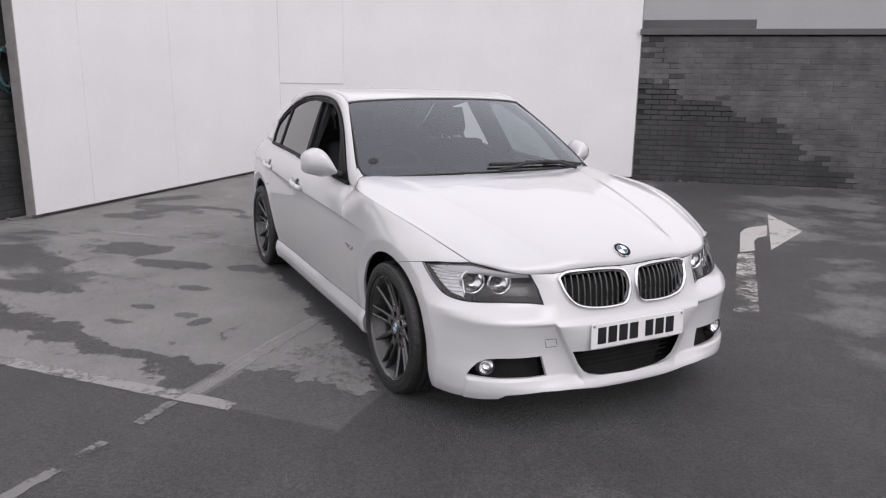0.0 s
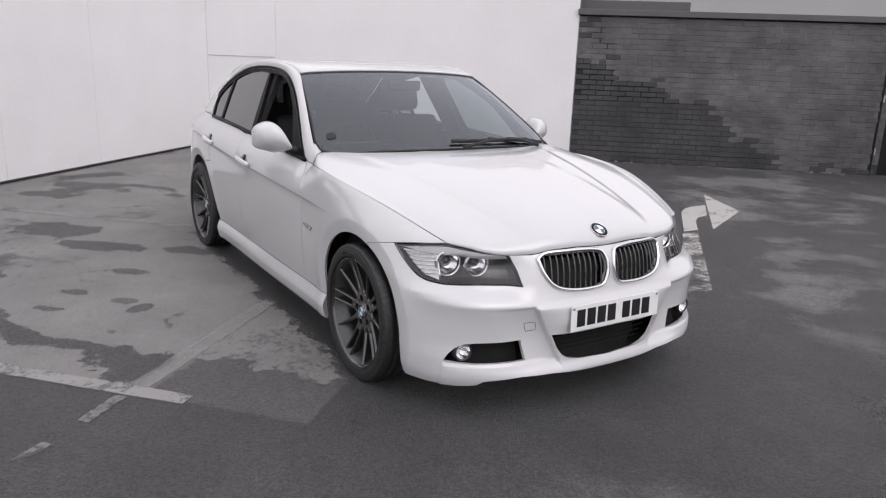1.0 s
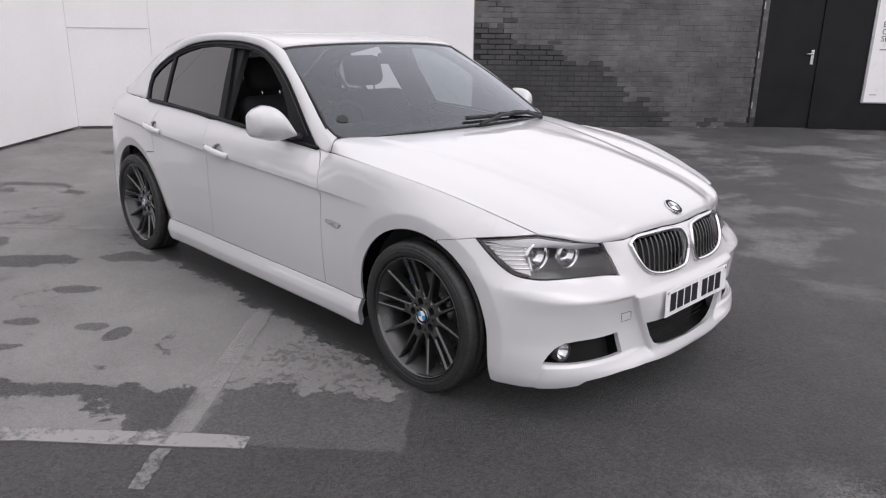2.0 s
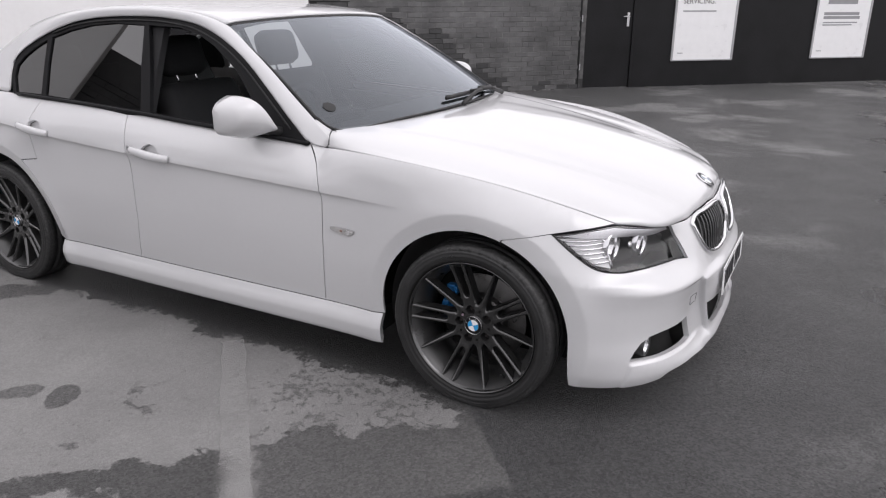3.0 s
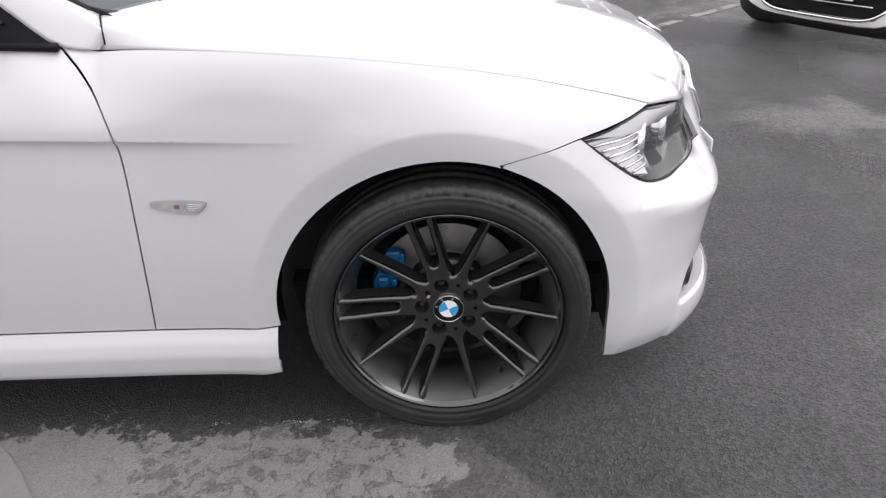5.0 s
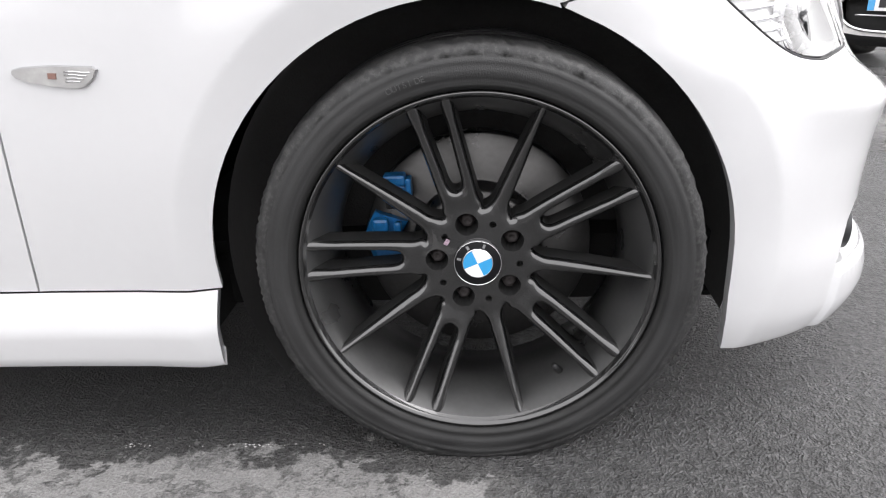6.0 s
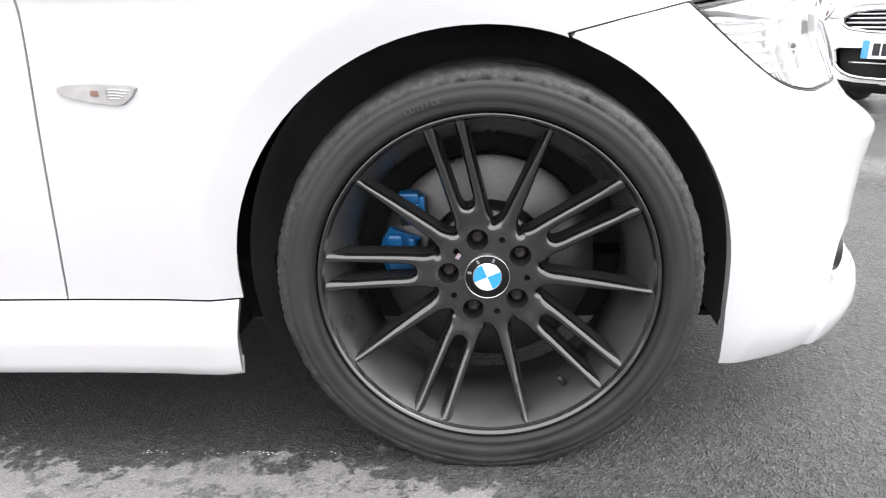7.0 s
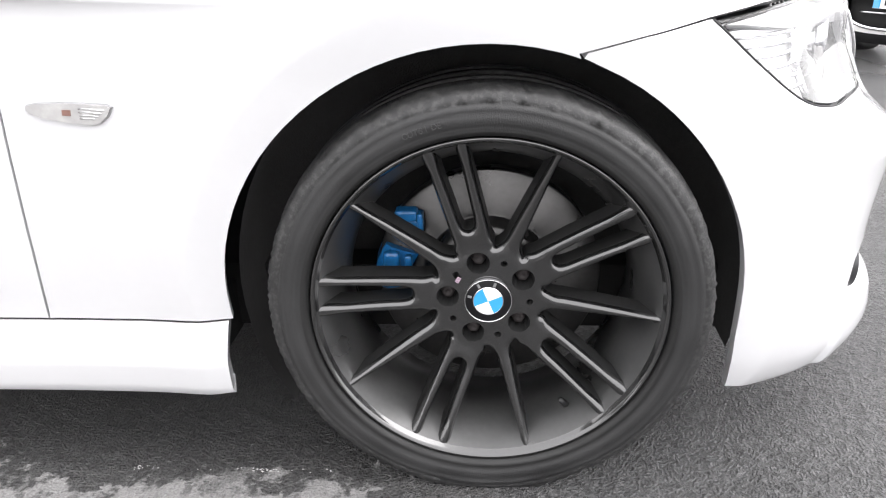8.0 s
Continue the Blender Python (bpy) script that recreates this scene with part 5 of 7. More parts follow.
def roundel(parent, name, m, r, blue=M_BLUE):
    """A round badge: black ring, blue and white quarters."""
    base = part(name, lathe(name, [(0.0, -0.003), (r * 0.93, -0.003), (r, -0.001), (r, 0.003)], M_BLACK, 48), parent, "round black badge with blue and white quarters", m)
    part("badge_rim", lathe("badge_rim", [(r * 0.965, -0.0025), (r * 0.985, -0.0042), (r, -0.003), (r * 1.01, 0.002)], M_CHROME, 48), base)
    part("badge_ring", lathe("badge_ring", [(r * 0.60, -0.0028), (r * 0.625, -0.0042), (r * 0.65, -0.0028)], M_CHROME, 48), base)
    for k in range(4):
        v = [(0, -0.004, 0)] + [(0.61 * r * math.cos(a), -0.0038, 0.61 * r * math.sin(a)) for a in np.linspace(k * math.pi / 2, (k + 1) * math.pi / 2, 10)]
        part("badge_quarter", mesh("badge_quarter", v, [(0, i + 1, i + 2) for i in range(9)], M_WHITE if k % 2 == 0 else blue, False), base)
    return base


i0 = int(np.argmin(np.abs(P[:, NV // 2, 0] - 0.632)))
nb = Vector(np.cross(P[i0, NV // 2 + 1] - P[i0, NV // 2 - 1], P[i0 + 1, NV // 2] - P[i0 - 1, NV // 2])).normalized()
nb = nb if nb.z > 0 else -nb
pb = Vector(P[i0, NV // 2])
roundel(bonnet, "bonnet_badge", look(pb + nb * 0.003, pb - nb) @ pose(0, 0, 0, -90), 0.041, M_DEEPBLUE)

# ---- headlamps ----
def set_back(by):
    """The skin moved straight back into the car and a little inwards."""
    def fn(s, z):
        p = body(s, z)
        return p + by * np.stack([np.full(p.shape[:-1], -0.85), -0.5 * np.sign(p[..., 1]), np.zeros(p.shape[:-1])], -1)
    return fn


for sg in (1, -1):
    q = [(sg * a, b) for a, b in LAMP]
    lamp = panel("headlamp", q, set_back(0.12), M_HOUSING, car, "clear-lens headlamp with twin round projectors", step=0.03, flip=True, lip=0, gap=-0.004)
    panel("lamp_rim", q, sunk(0.012), M_PLASTIC, lamp, step=0.025, flip=True, lip=0.05, gap=0.001, holes=[[tuple(k) for k in shrink(dense(q, 0.02), 0.0045)]])
    top = [(1.09, 0.702), (0.968, 0.718), (0.84, 0.725), (0.70, 0.709), (0.616, 0.697), (0.517, 0.685), (0.508, 0.668), (0.61, 0.668), (0.72, 0.672), (0.86, 0.682), (0.98, 0.692)]
    panel("eyelid", [(sg * a, b) for a, b in top], sunk(0.018), M_SILVER, lamp, "satin silver upper trim", step=0.02, flip=True, lip=0.02)
    for s, z, r in ((0.822, 0.641, 0.060), (0.668, 0.643, 0.056)):
        c = set_back(0.052)(np.array([sg * s]), np.array([z]))[0]
        m = look(Vector(c), Vector(c) + Vector((-1, 0.12 * sg, 0.04))) @ pose(0, 0, 0, -90)
        pr = part("projector", lathe("projector", [(r * 1.02, 0.004), (r * 1.02, 0.0), (r * 0.97, -0.012), (r * 0.88, -0.012), (r * 0.85, 0.0), (r * 0.80, 0.02)], M_CHROME, 48), lamp, "chrome ring projector", m)
        part("projector_lens", lathe("projector_lens", [(0.0, 0.006), (r * 0.2, 0.009), (r * 0.36, 0.016), (r * 0.42, 0.03)], M_SMOKE, 40), pr)
        part("reflector_bowl", lathe("reflector_bowl", [(0.0, 0.034), (r * 0.45, 0.030), (r * 0.66, 0.022), (r * 0.84, 0.006)], M_CHROME, 40), pr)
    turn_poly = [(1.085, 0.697), (0.985, 0.696), (0.895, 0.690), (0.868, 0.640), (0.852, 0.590), (0.925, 0.604), (1.012, 0.649)]
    ti = panel("turn_signal", [(sg * a, b) for a, b in turn_poly], sunk(0.03), M_CLEARLENS, lamp, "ribbed clear turn signal", step=0.02, flip=True, lip=0.02)
    for k in range(6):
        z = 0.612 + k * 0.0145
        ss = np.linspace(0.84, 1.09, 40)
        ok = inside(ss, np.full(40, z), turn_poly)
        if ok.sum() > 3:
            e = ss[ok]
            part("rib", tube("rib", [tuple(p) for p in sunk(0.024)(sg * np.linspace(e[0], e[-1], 8), np.full(8, z))], 0.0035, M_CHROME, 6), ti)
    part("divider", tube("divider", [tuple(p) for p in sunk(0.026)(sg * np.linspace(0.893, 0.85, 8), np.linspace(0.69, 0.597, 8))], 0.005, M_CHROME, 6), lamp)
    lens = panel("lamp_lens", q, body, M_LENS, lamp, step=0.025, flip=True, lip=0, gap=0.004)
    edge = np.array([q[0]] + q[:6:-1])
    way = np.r_[0, np.cumsum(np.linalg.norm(np.diff(edge, axis=0), axis=1))]
    at = np.linspace(0, way[-1], 60)
    edge = np.stack([np.interp(at, way, edge[:, 0]), np.interp(at, way, edge[:, 1])], 1)
    part("lamp_seal", tube("lamp_seal", [tuple(p) for p in body(edge[:, 0], edge[:, 1])], 0.0017, M_PLASTIC, 6), lamp, "thin black seal round the lens")
    lens.visible_shadow = False

# ---- greenhouse ----
def pane(x, z):
    """Leaning plane of the side windows, right side."""
    x, z = np.asarray(x, float), np.asarray(z, float)
    h = z - 0.92
    y = 0.82 + 0.016 * smooth((-0.75 - x) / 0.5) - 0.45 * h
    return np.stack([x, -y, z], -1)


pane_l = lambda x, z: pane(x, z) * np.array([1, -1, 1])
DLO_TOP = [(-0.742, 0.918), (-0.83, 0.981), (-0.985, 1.097), (-1.148, 1.214), (-1.30, 1.293), (-1.45, 1.344), (-1.59, 1.366), (-1.745, 1.376), (-2.0, 1.374), (-2.175, 1.361),
           (-2.30, 1.341), (-2.42, 1.307), (-2.51, 1.272), (-2.585, 1.236), (-2.655, 1.193), (-2.70, 1.138), (-2.695, 1.08), (-2.645, 0.996)]
dlo = [tuple(k) for k in spline(DLO_TOP, 60)] + [(b[0], b[1]) for b in BELT[-2:0:-1]]
win_f = [(-0.965, 0.946), (-1.085, 1.075), (-1.19, 1.172), (-1.34, 1.262), (-1.45, 1.308), (-1.577, 1.334), (-1.772, 1.340), (-1.70, 1.15), (-1.642, 0.975)]
win_r = [(-1.705, 0.978), (-1.765, 1.17), (-1.802, 1.340), (-2.0, 1.346), (-2.17, 1.333), (-2.32, 1.305), (-2.44, 1.270), (-2.425, 1.15), (-2.39, 1.004)]
win_q = [(-2.425, 1.005), (-2.455, 1.15), (-2.472, 1.258), (-2.55, 1.222), (-2.62, 1.178), (-2.668, 1.13), (-2.667, 1.08), (-2.628, 1.006)]
for sg, w, d1, d2, qp in doors:
    fn = pane if sg > 0 else pane_l
    fl = sg < 0
    fr = panel("window_frame", dlo, fn, M_BLACK, car, "gloss black window surround", holes=[win_f, win_r, win_q], step=0.035, flip=fl, gap=0.0, lip=0.02, lift=-0.003)
    if sg < 0:
        panel("window_pane", grow(win_f, 0.006), fn, M_GREEN, fr, "greenish front side window", step=0.08, flip=fl, gap=0, lip=0, lift=-0.011)
    if sg > 0:  # the far rear window is wound down
        panel("window_pane", grow(win_r, 0.006), fn, M_TINT, fr, "dark tinted rear side window", step=0.08, flip=fl, gap=0, lip=0, lift=-0.011)
    panel("window_pane", grow(win_q, 0.006), fn, M_TINT if sg > 0 else M_GREEN, fr, "dark tinted quarter window" if sg > 0 else "greenish quarter window", step=0.08, flip=fl, gap=0, lip=0, lift=-0.011)
    rib = fn(np.array([x - 0.016 for x, z in DLO_TOP[1:12]]), np.array([z - 0.018 for x, z in DLO_TOP[1:12]])) + np.array([0, -0.001 * sg, 0])
    part("frame_rib", tube("frame_rib", [tuple(p) for p in spline(rib, 40)], 0.004, M_PLASTIC, 6), fr)
    strip = fn(np.array([b[0] for b in BELT[:-1]] + [-2.60]), np.array([b[1] for b in BELT[:-1]] + [0.994])) + np.array([0, -0.004 * sg, 0.002])
    part("belt_trim", tube("belt_trim", [tuple(p) for p in spline(strip, 40)], 0.009, M_BLACK, 6), fr)

# pillars and roof rails: between the window line and the screen and roof edges
EDGE = [(-0.650, -0.792, 0.936), (-0.712, -0.780, 0.980), (-0.845, -0.748, 1.065), (-1.005, -0.706, 1.170), (-1.165, -0.664, 1.264), (-1.300, -0.628, 1.338), (-1.45, -0.612, 1.377), (-1.65, -0.604, 1.398),
        (-1.85, -0.60, 1.406), (-2.1, -0.60, 1.403), (-2.35, -0.606, 1.385), (-2.55, -0.618, 1.345), (-2.72, -0.636, 1.285), (-2.90, -0.662, 1.19), (-3.06, -0.688, 1.09), (-3.18, -0.71, 1.03)]
NE = 90
edge_c = spline(EDGE, NE)
tops = [tuple(pane(x, z)) for x, z in DLO_TOP[:-1]] + [tuple(body(s_x(x), z)) for x, z in ((-2.70, 1.0), (-2.80, 1.0), (-2.95, 1.0), (-3.08, 1.0), (-3.19, 1.0))]
tops[0] = tuple(body(s_x(-0.742), 0.918))
tops.insert(0, tuple(d0[-1]))
low_c = spline(tops, NE)
pair_rows = []
for k in range(11):
    t = k / 10
    q = low_c * (1 - t) + edge_c * t
    out = np.array([0, -0.55, 0.8])
    q = q + out * (4 * t * (1 - t)) * ((0.008 + 0.012 * smooth((-1.15 - q[:, 0]) / 0.35)) * smooth(np.linspace(0, 1, NE) / 0.06) * (1 - smooth((-2.35 - q[:, 0]) / 0.35)))[:, None]
    pair_rows.append(q)
for sg in (1, -1):
    grid_sheet("roof_pillar", np.array(pair_rows) * np.array([1, sg, 1]), M_PAINT, car, "white pillar and roof rail", flip=sg < 0, lip=0.006)

for sg in (1, -1):
    ditch = [tuple(q * np.array([1, sg, 1]) + np.array([0, 0.004 * sg, 0.005])) for q in edge_c if -2.66 < q[0] < -1.30]
    part("roof_seam", tube("roof_seam", ditch, 0.0055, M_PLASTIC, 6), car, "dark rubber strip in the roof seam")
NR = 41
vr = np.linspace(-1, 1, NR)
roof_edge = edge_c[(edge_c[:, 0] < -1.30) & (edge_c[:, 0] > -2.68)]
rows = []
ROOF_MID = ([-2.68, -2.5, -2.2, -1.8, -1.5, -1.30], [1.345, 1.382, 1.408, 1.412, 1.398, 1.366])
for e in roof_edge:
    zc = float(pchip(*ROOF_MID, e[0]))
    bow = 0.07 * smooth((e[0] + 1.7) / 0.4) - 0.06 * smooth((-2.3 - e[0]) / 0.38)
    rows.append(np.stack([e[0] + bow * (1 - vr ** 2), vr * -e[1], e[2] + (zc - e[2]) * (1 - np.abs(vr) ** 2.2) + 0.006 * (1 - np.abs(vr) ** 16)], 1))
roof = grid_sheet("roof", np.array(rows), M_PAINT, car, flip=True, lip=0.01)
# screen, rear window
v_s = vr * 1.3 - 0.3 * vr ** 3
bot = np.stack([-0.648 + 0.112 * (1 - v_s ** 2), v_s * 0.786, 0.942 + 0.036 * (1 - v_s ** 4)], 1)
topw = np.stack([np.interp(v_s * -roof_edge[0][1], rows[0][:, 1], rows[0][:, c]) for c in range(3)], 1) + np.array([0.006, 0, -0.004])
su = np.linspace(0, 1, 24)


def on_screen(t, k):
    """A point of the screen's sheet: t up from the bottom, at column k."""
    return bot[k] * (1 - t) + topw[k] * t + np.array([0.05, 0, 0.05]) * t * (1 - t)


lift_s = 0.16 * (1 - np.sqrt(np.maximum(1 - (np.maximum(np.abs(v_s) - 0.83, 0) / 0.17) ** 2, 0)))
scr = np.array([[on_screen(lift_s[k] + (1 - lift_s[k]) * t, k) for k in range(NR)] for t in su])
feet = []
for sg in (1, -1):
    cols = [k for k in range(NR) if np.abs(v_s[k]) > 0.82 and v_s[k] * sg < 0]
    foot = np.array([[on_screen(lift_s[k] * t - 0.012, k) - np.array([0.002, 0, 0.002]) for k in cols] for t in np.linspace(0, 1.05, 8)])
    brim = np.stack([np.array([np.interp(-p[0], -edge_c[:, 0], edge_c[:, c]) for c in range(3)]) * np.array([1, sg, 1]) - np.array([0, 0, 0.003]) for p in foot[:, 0 if sg > 0 else -1]])
    foot = np.concatenate([brim[:, None], foot] if sg > 0 else [foot, brim[:, None]], 1)
    grid_sheet("pillar_foot", foot, M_PAINT, car)
    feet.append(foot)
for sg, foot in zip((1, -1), feet):  # the bonnet's rear corner ends at a narrow gap
    skins = []
    for sheet in (P, np.array(pair_rows) * np.array([1, sg, 1]), foot):
        n_r, n_c = sheet.shape[:2]
        skins.append(BVHTree.FromPolygons([tuple(p) for p in sheet.reshape(-1, 3)], [(i * n_c + j, i * n_c + j + 1, (i + 1) * n_c + j + 1, (i + 1) * n_c + j) for i in range(n_r - 1) for j in range(n_c - 1)]))
    line = []
    for t in np.linspace(0, 1, 12):
        spot = Vector((-0.658 - 0.024 * t, sg * (-0.806 + 0.066 * t), 1.2))
        tops_hit = [h[0].z for h in (k.ray_cast(spot, Vector((0, 0, -1))) for k in skins) if h[0]]
        if tops_hit:
            line.append((spot.x, spot.y, max(tops_hit) + 0.0004))
    part("bonnet_gap", tube("bonnet_gap", line, 0.002, M_DARK, 6), car, "dark gap at the bonnet's rear corner")
screen = grid_sheet("windscreen", scr, M_GLASS, car, "clear curved windscreen", flip=False)
screen.visible_shadow = False
loop = np.concatenate([scr[0], scr[1:, -1], scr[-1, ::-1][1:], scr[:-1, 0][::-1]])
part("screen_seal", tube("screen_seal", [tuple(p - np.array([0.002, 0, 0.002])) for p in loop], 0.0065, M_PLASTIC, 6, closed=True), screen)
rtop = rows[-1] + np.array([-0.006, 0, -0.004])
rbot = np.stack([-3.17 - 0.09 * (1 - vr ** 2), vr * 0.705, 1.028 + 0.004 * (1 - vr ** 2)], 1)
rw = np.array([rtop * (1 - t) + rbot * t + np.array([-0.01, 0, 0.0]) * t * (1 - t) for t in su])
rear_win = grid_sheet("rear_window", rw, M_TINT, car, "dark tinted rear window", flip=False)
rear_win.visible_shadow = False

# ---- tail: boot lid, rear bumper, lamps ----
tail_s = np.linspace(float(s_x(-3.60)), float(PLAN_S[-1]), NR // 2 + 1)
half = body(tail_s, 1.0)
back = np.r_[half, half[-2::-1] * np.array([1, -1, 1])]
side_r = body(s_x(np.linspace(-3.19, -3.60, 14)), 1.0)
side_r[-1] = back[0]
side_l = side_r * np.array([1, -1, 1])
front = np.stack([-3.16 - 0.09 * (1 - vr ** 2), vr * -side_r[0][1], np.full(NR, 1.0)], 1)
front[0], front[-1] = side_r[0], side_l[0]
B = coons(front, back, side_r, side_l)
B[..., 2] += 0.034 * (1 - np.abs(vr)[None] ** 7) * (1 - 0.35 * np.linspace(0, 1, 14)[:, None])
B[0, 0], B[0, -1] = side_r[0], side_l[0]
boot = grid_sheet("boot_lid", B, M_PAINT, car, lip=0.01)
s_tail = float(PLAN_S[-1])
for sg in (1, -1):
    panel("shoulder_panel", [(sg * a, b) for a, b in [(float(s_x(-3.38)), 0.93), (float(s_x(-3.3)), 1.0), (float(s_x(-3.45)), 1.0), (float(s_x(-3.62)), 1.0), (float(s_x(-3.62)), 0.94)]], body, M_PAINT, boot, step=0.04, flip=sg > 0, gap=0)
    panel("tail_lamp", [(sg * a, b) for a, b in sx([(-3.42, 0.66), (-3.40, 0.80), (-3.38, 0.93), (-3.62, 0.94), (-3.728, 0.90), (-3.735, 0.70), (-3.6, 0.66)])], body, M_RED, car, "red tail lamp", step=0.04, flip=sg > 0)
    panel("boot_face", [(sg * a, b) for a, b in [(float(s_x(-3.735)), 0.66), (float(s_x(-3.728)), 0.90), (float(s_x(-3.62)), 0.94), (float(s_x(-3.62)), 1.0), (s_tail, 1.0), (s_tail, 0.64)]], body, M_PAINT, boot, step=0.04, flip=sg > 0, gap=0)
    panel("rear_bumper", [(sg * a, b) for a, b in [(float(s_x(-3.2)), 0.22), (float(s_x(-3.2)), 0.62), (float(s_x(-3.42)), 0.66), (float(s_x(-3.6)), 0.66), (float(s_x(-3.735)), 0.66), (s_tail, 0.64), (s_tail, 0.20)]], body, M_PAINT, car, step=0.04, flip=sg > 0, gap=0)

# ---- under the skin ----
part("floor_pan", box("floor_pan", (3.9, 1.30, 0.12), (-1.45, 0, 0.222), M_DARK), car)
part("floor_side", box("floor_side", (1.85, 1.66, 0.10), (-1.38, 0, 0.205), M_DARK), car)
# unseen tray, added to keep light off the ground under the bumper
tray = [(float(x) - 0.055, float(y)) for x, y in PLAN[::12] if x > 0.42 and y < 0.70]
tray = [(0.36, 0.0)] + [(0.36, tray[-1][1])] + tray[::-1]
tray = [(x, -y) for x, y in tray[:0:-1]] + [(x, y) for x, y in tray[1:-1]]
part("undertray", mesh("undertray", [(x, y, 0.178) for x, y in tray] + [(x, y, 0.20) for x, y in tray], [tuple(range(len(tray)))[::-1], tuple(range(len(tray), 2 * len(tray)))], M_DARK, False), car, "black plastic undertray")
part("engine_bay", box("engine_bay", (0.80, 1.10, 0.30), (-0.02, 0, 0.45), M_DARK, 0.03), car)
part("boot_well", box("boot_well", (0.75, 1.2, 0.5), (-3.2, 0, 0.55), M_DARK, 0.03), car)
for ax in (AXLE_F, AXLE_R):
    for sg in (1, -1):
        prof = [(0.392, -0.80), (0.40, -0.60), (0.10, -0.585)]
        v, f, k = [], [], 40
        for i in range(k + 1):
            a = radians(-16 + 230 * i / k)
            v += [(ax + r * 0.995 * math.cos(a), sg * y * 0.985, HUB_Z + r * math.sin(a)) for r, y in prof]
        for i in range(k):
            for j in range(2):
                f.append((i * 3 + j, i * 3 + j + 1, i * 3 + j + 4, i * 3 + j + 3))
        part("arch_liner", mesh("arch_liner", v, f, M_LINER), car, "black wheel arch liner")


# ---- wheels: built once facing -y about the hub, then set at the four hubs ----
def wheel_parts():
    out = []
    R = 0.258
    barrel = [(R - 0.001, 0.002), (R + 0.001, -0.010), (R - 0.001, -0.0155), (R - 0.004, -0.0150), (R - 0.0065, -0.010), (R - 0.010, -0.004)]
    dish = [(R - 0.010, -0.004), (R - 0.016, 0.006), (R - 0.024, 0.022), (R - 0.037, 0.052), (R - 0.041, 0.075), (R - 0.041, 0.11), (R - 0.030, 0.17), (R + 0.0, 0.19)]
    out.append(("wheel", lathe("wheel", barrel, M_RIM, 128), "ten-spoke satin black alloy wheel", None))
    out.append(("rim_barrel", lathe("rim_barrel", dish, M_BARREL, 128), "dusty dark inner rim", None))
    # tyre
    T = 0.3255
    prof = [(R + 0.001, -0.010), (R + 0.004, -0.019), (R + 0.010, -0.0225), (R + 0.014, -0.0205), (R + 0.018, -0.0235), (R + 0.030, -0.0245), (R + 0.034, -0.0225), (R + 0.037, -0.0235), (R + 0.043, -0.0225),
            (R + 0.047, -0.0195), (R + 0.049, -0.0205), (T - 0.007, -0.014), (T - 0.003, -0.006), (T - 0.001, 0.008), (T, 0.030), (T - 0.008, 0.033), (T - 0.008, 0.040), (T, 0.043), (T, 0.066),
            (T - 0.008, 0.069), (T - 0.008, 0.078), (T, 0.081), (T, 0.11), (T - 0.008, 0.113), (T - 0.008, 0.121), (T, 0.125), (T - 0.002, 0.155), (T - 0.012, 0.185), (R + 0.03, 0.205), (R + 0.004, 0.195)]
    n, k = 360, len(prof)
    v, f = [], []
    worn = random.Random(11)
    for i in range(n):
        a = 2 * math.pi * i / n
        for j, (r, y) in enumerate(prof):
            notch = worn.uniform(0.0, 0.0036) if 9 <= j <= 13 else 0.0
            z = (r - notch) * math.sin(a)
            x = (r - notch) * math.cos(a)
            bulge = 0.0
            if z < -0.285:
                bulge = -0.006 * (-0.285 - z) / 0.03 if y < 0.09 else 0.006 * (-0.285 - z) / 0.03
            v.append((x, y + bulge, max(z, -HUB_Z + 0.001)))
    for i in range(n):
        for j in range(k - 1):
            f.append((i * k + j, i * k + j + 1, ((i + 1) % n) * k + j + 1, ((i + 1) % n) * k + j))
    out.append(("tyre", mesh("tyre", v, f, M_RUBBER), "low-profile black tyre with worn sidewall", 0))

    # cast face: five single and five forked spokes about a hub with bolt wells
    line = []
    turned = lambda deg, u, w: (u * math.cos(radians(deg)) - w * math.sin(radians(deg)), u * math.sin(radians(deg)) + w * math.cos(radians(deg)))
    for k in range(5):
        a1, a2 = -4 + 72 * k, 32 + 72 * k
        wall = lambda u: 0.0052 + (0.25 - u) * 0.043
        line += [turned(a1, u, -wall(u)) for u in (0.098, 0.115, 0.14, 0.17, 0.2, 0.23, 0.2530)]
        line += [turned(a1, u, wall(u)) for u in (0.2530, 0.23, 0.2, 0.17, 0.14, 0.115, 0.098)]
        line += [turned(a1, 0.0845, 0.0175), turned(a1, 0.080, 0.0235), turned(a2, 0.0845, -0.0300)]
        line += [turned(a2, u, -0.0275 - 0.003 * (u - 0.1) / 0.15) for u in (0.096, 0.12, 0.15, 0.18, 0.21, 0.2530)]
        line += [turned(a2, u, -0.0100 - 0.007 * (u - 0.12) / 0.13) for u in (0.2530, 0.21, 0.18, 0.15, 0.125)]
        line += [turned(a2, 0.1155, -0.0072), turned(a2, 0.1125, 0.0), turned(a2, 0.1155, 0.0072)]
        line += [turned(a2, u, 0.0100 + 0.006 * (u - 0.12) / 0.13) for u in (0.125, 0.15, 0.18, 0.21, 0.2530)]
        line += [turned(a2, u, 0.0275 + 0.004 * (u - 0.1) / 0.15) for u in (0.2530, 0.21, 0.18, 0.15, 0.12, 0.096)]
        line += [turned(a2, 0.0845, 0.0300), turned(a1 + 72, 0.080, -0.0235), turned(a1 + 72, 0.0845, -0.0175)]
    star = spline(line + line[:1], 1900)[:-1]
    rnd = lambda cx, cz, r, n=20: [(cx + r * math.cos(2 * math.pi * i / n), cz + r * math.sin(2 * math.pi * i / n)) for i in range(n)]
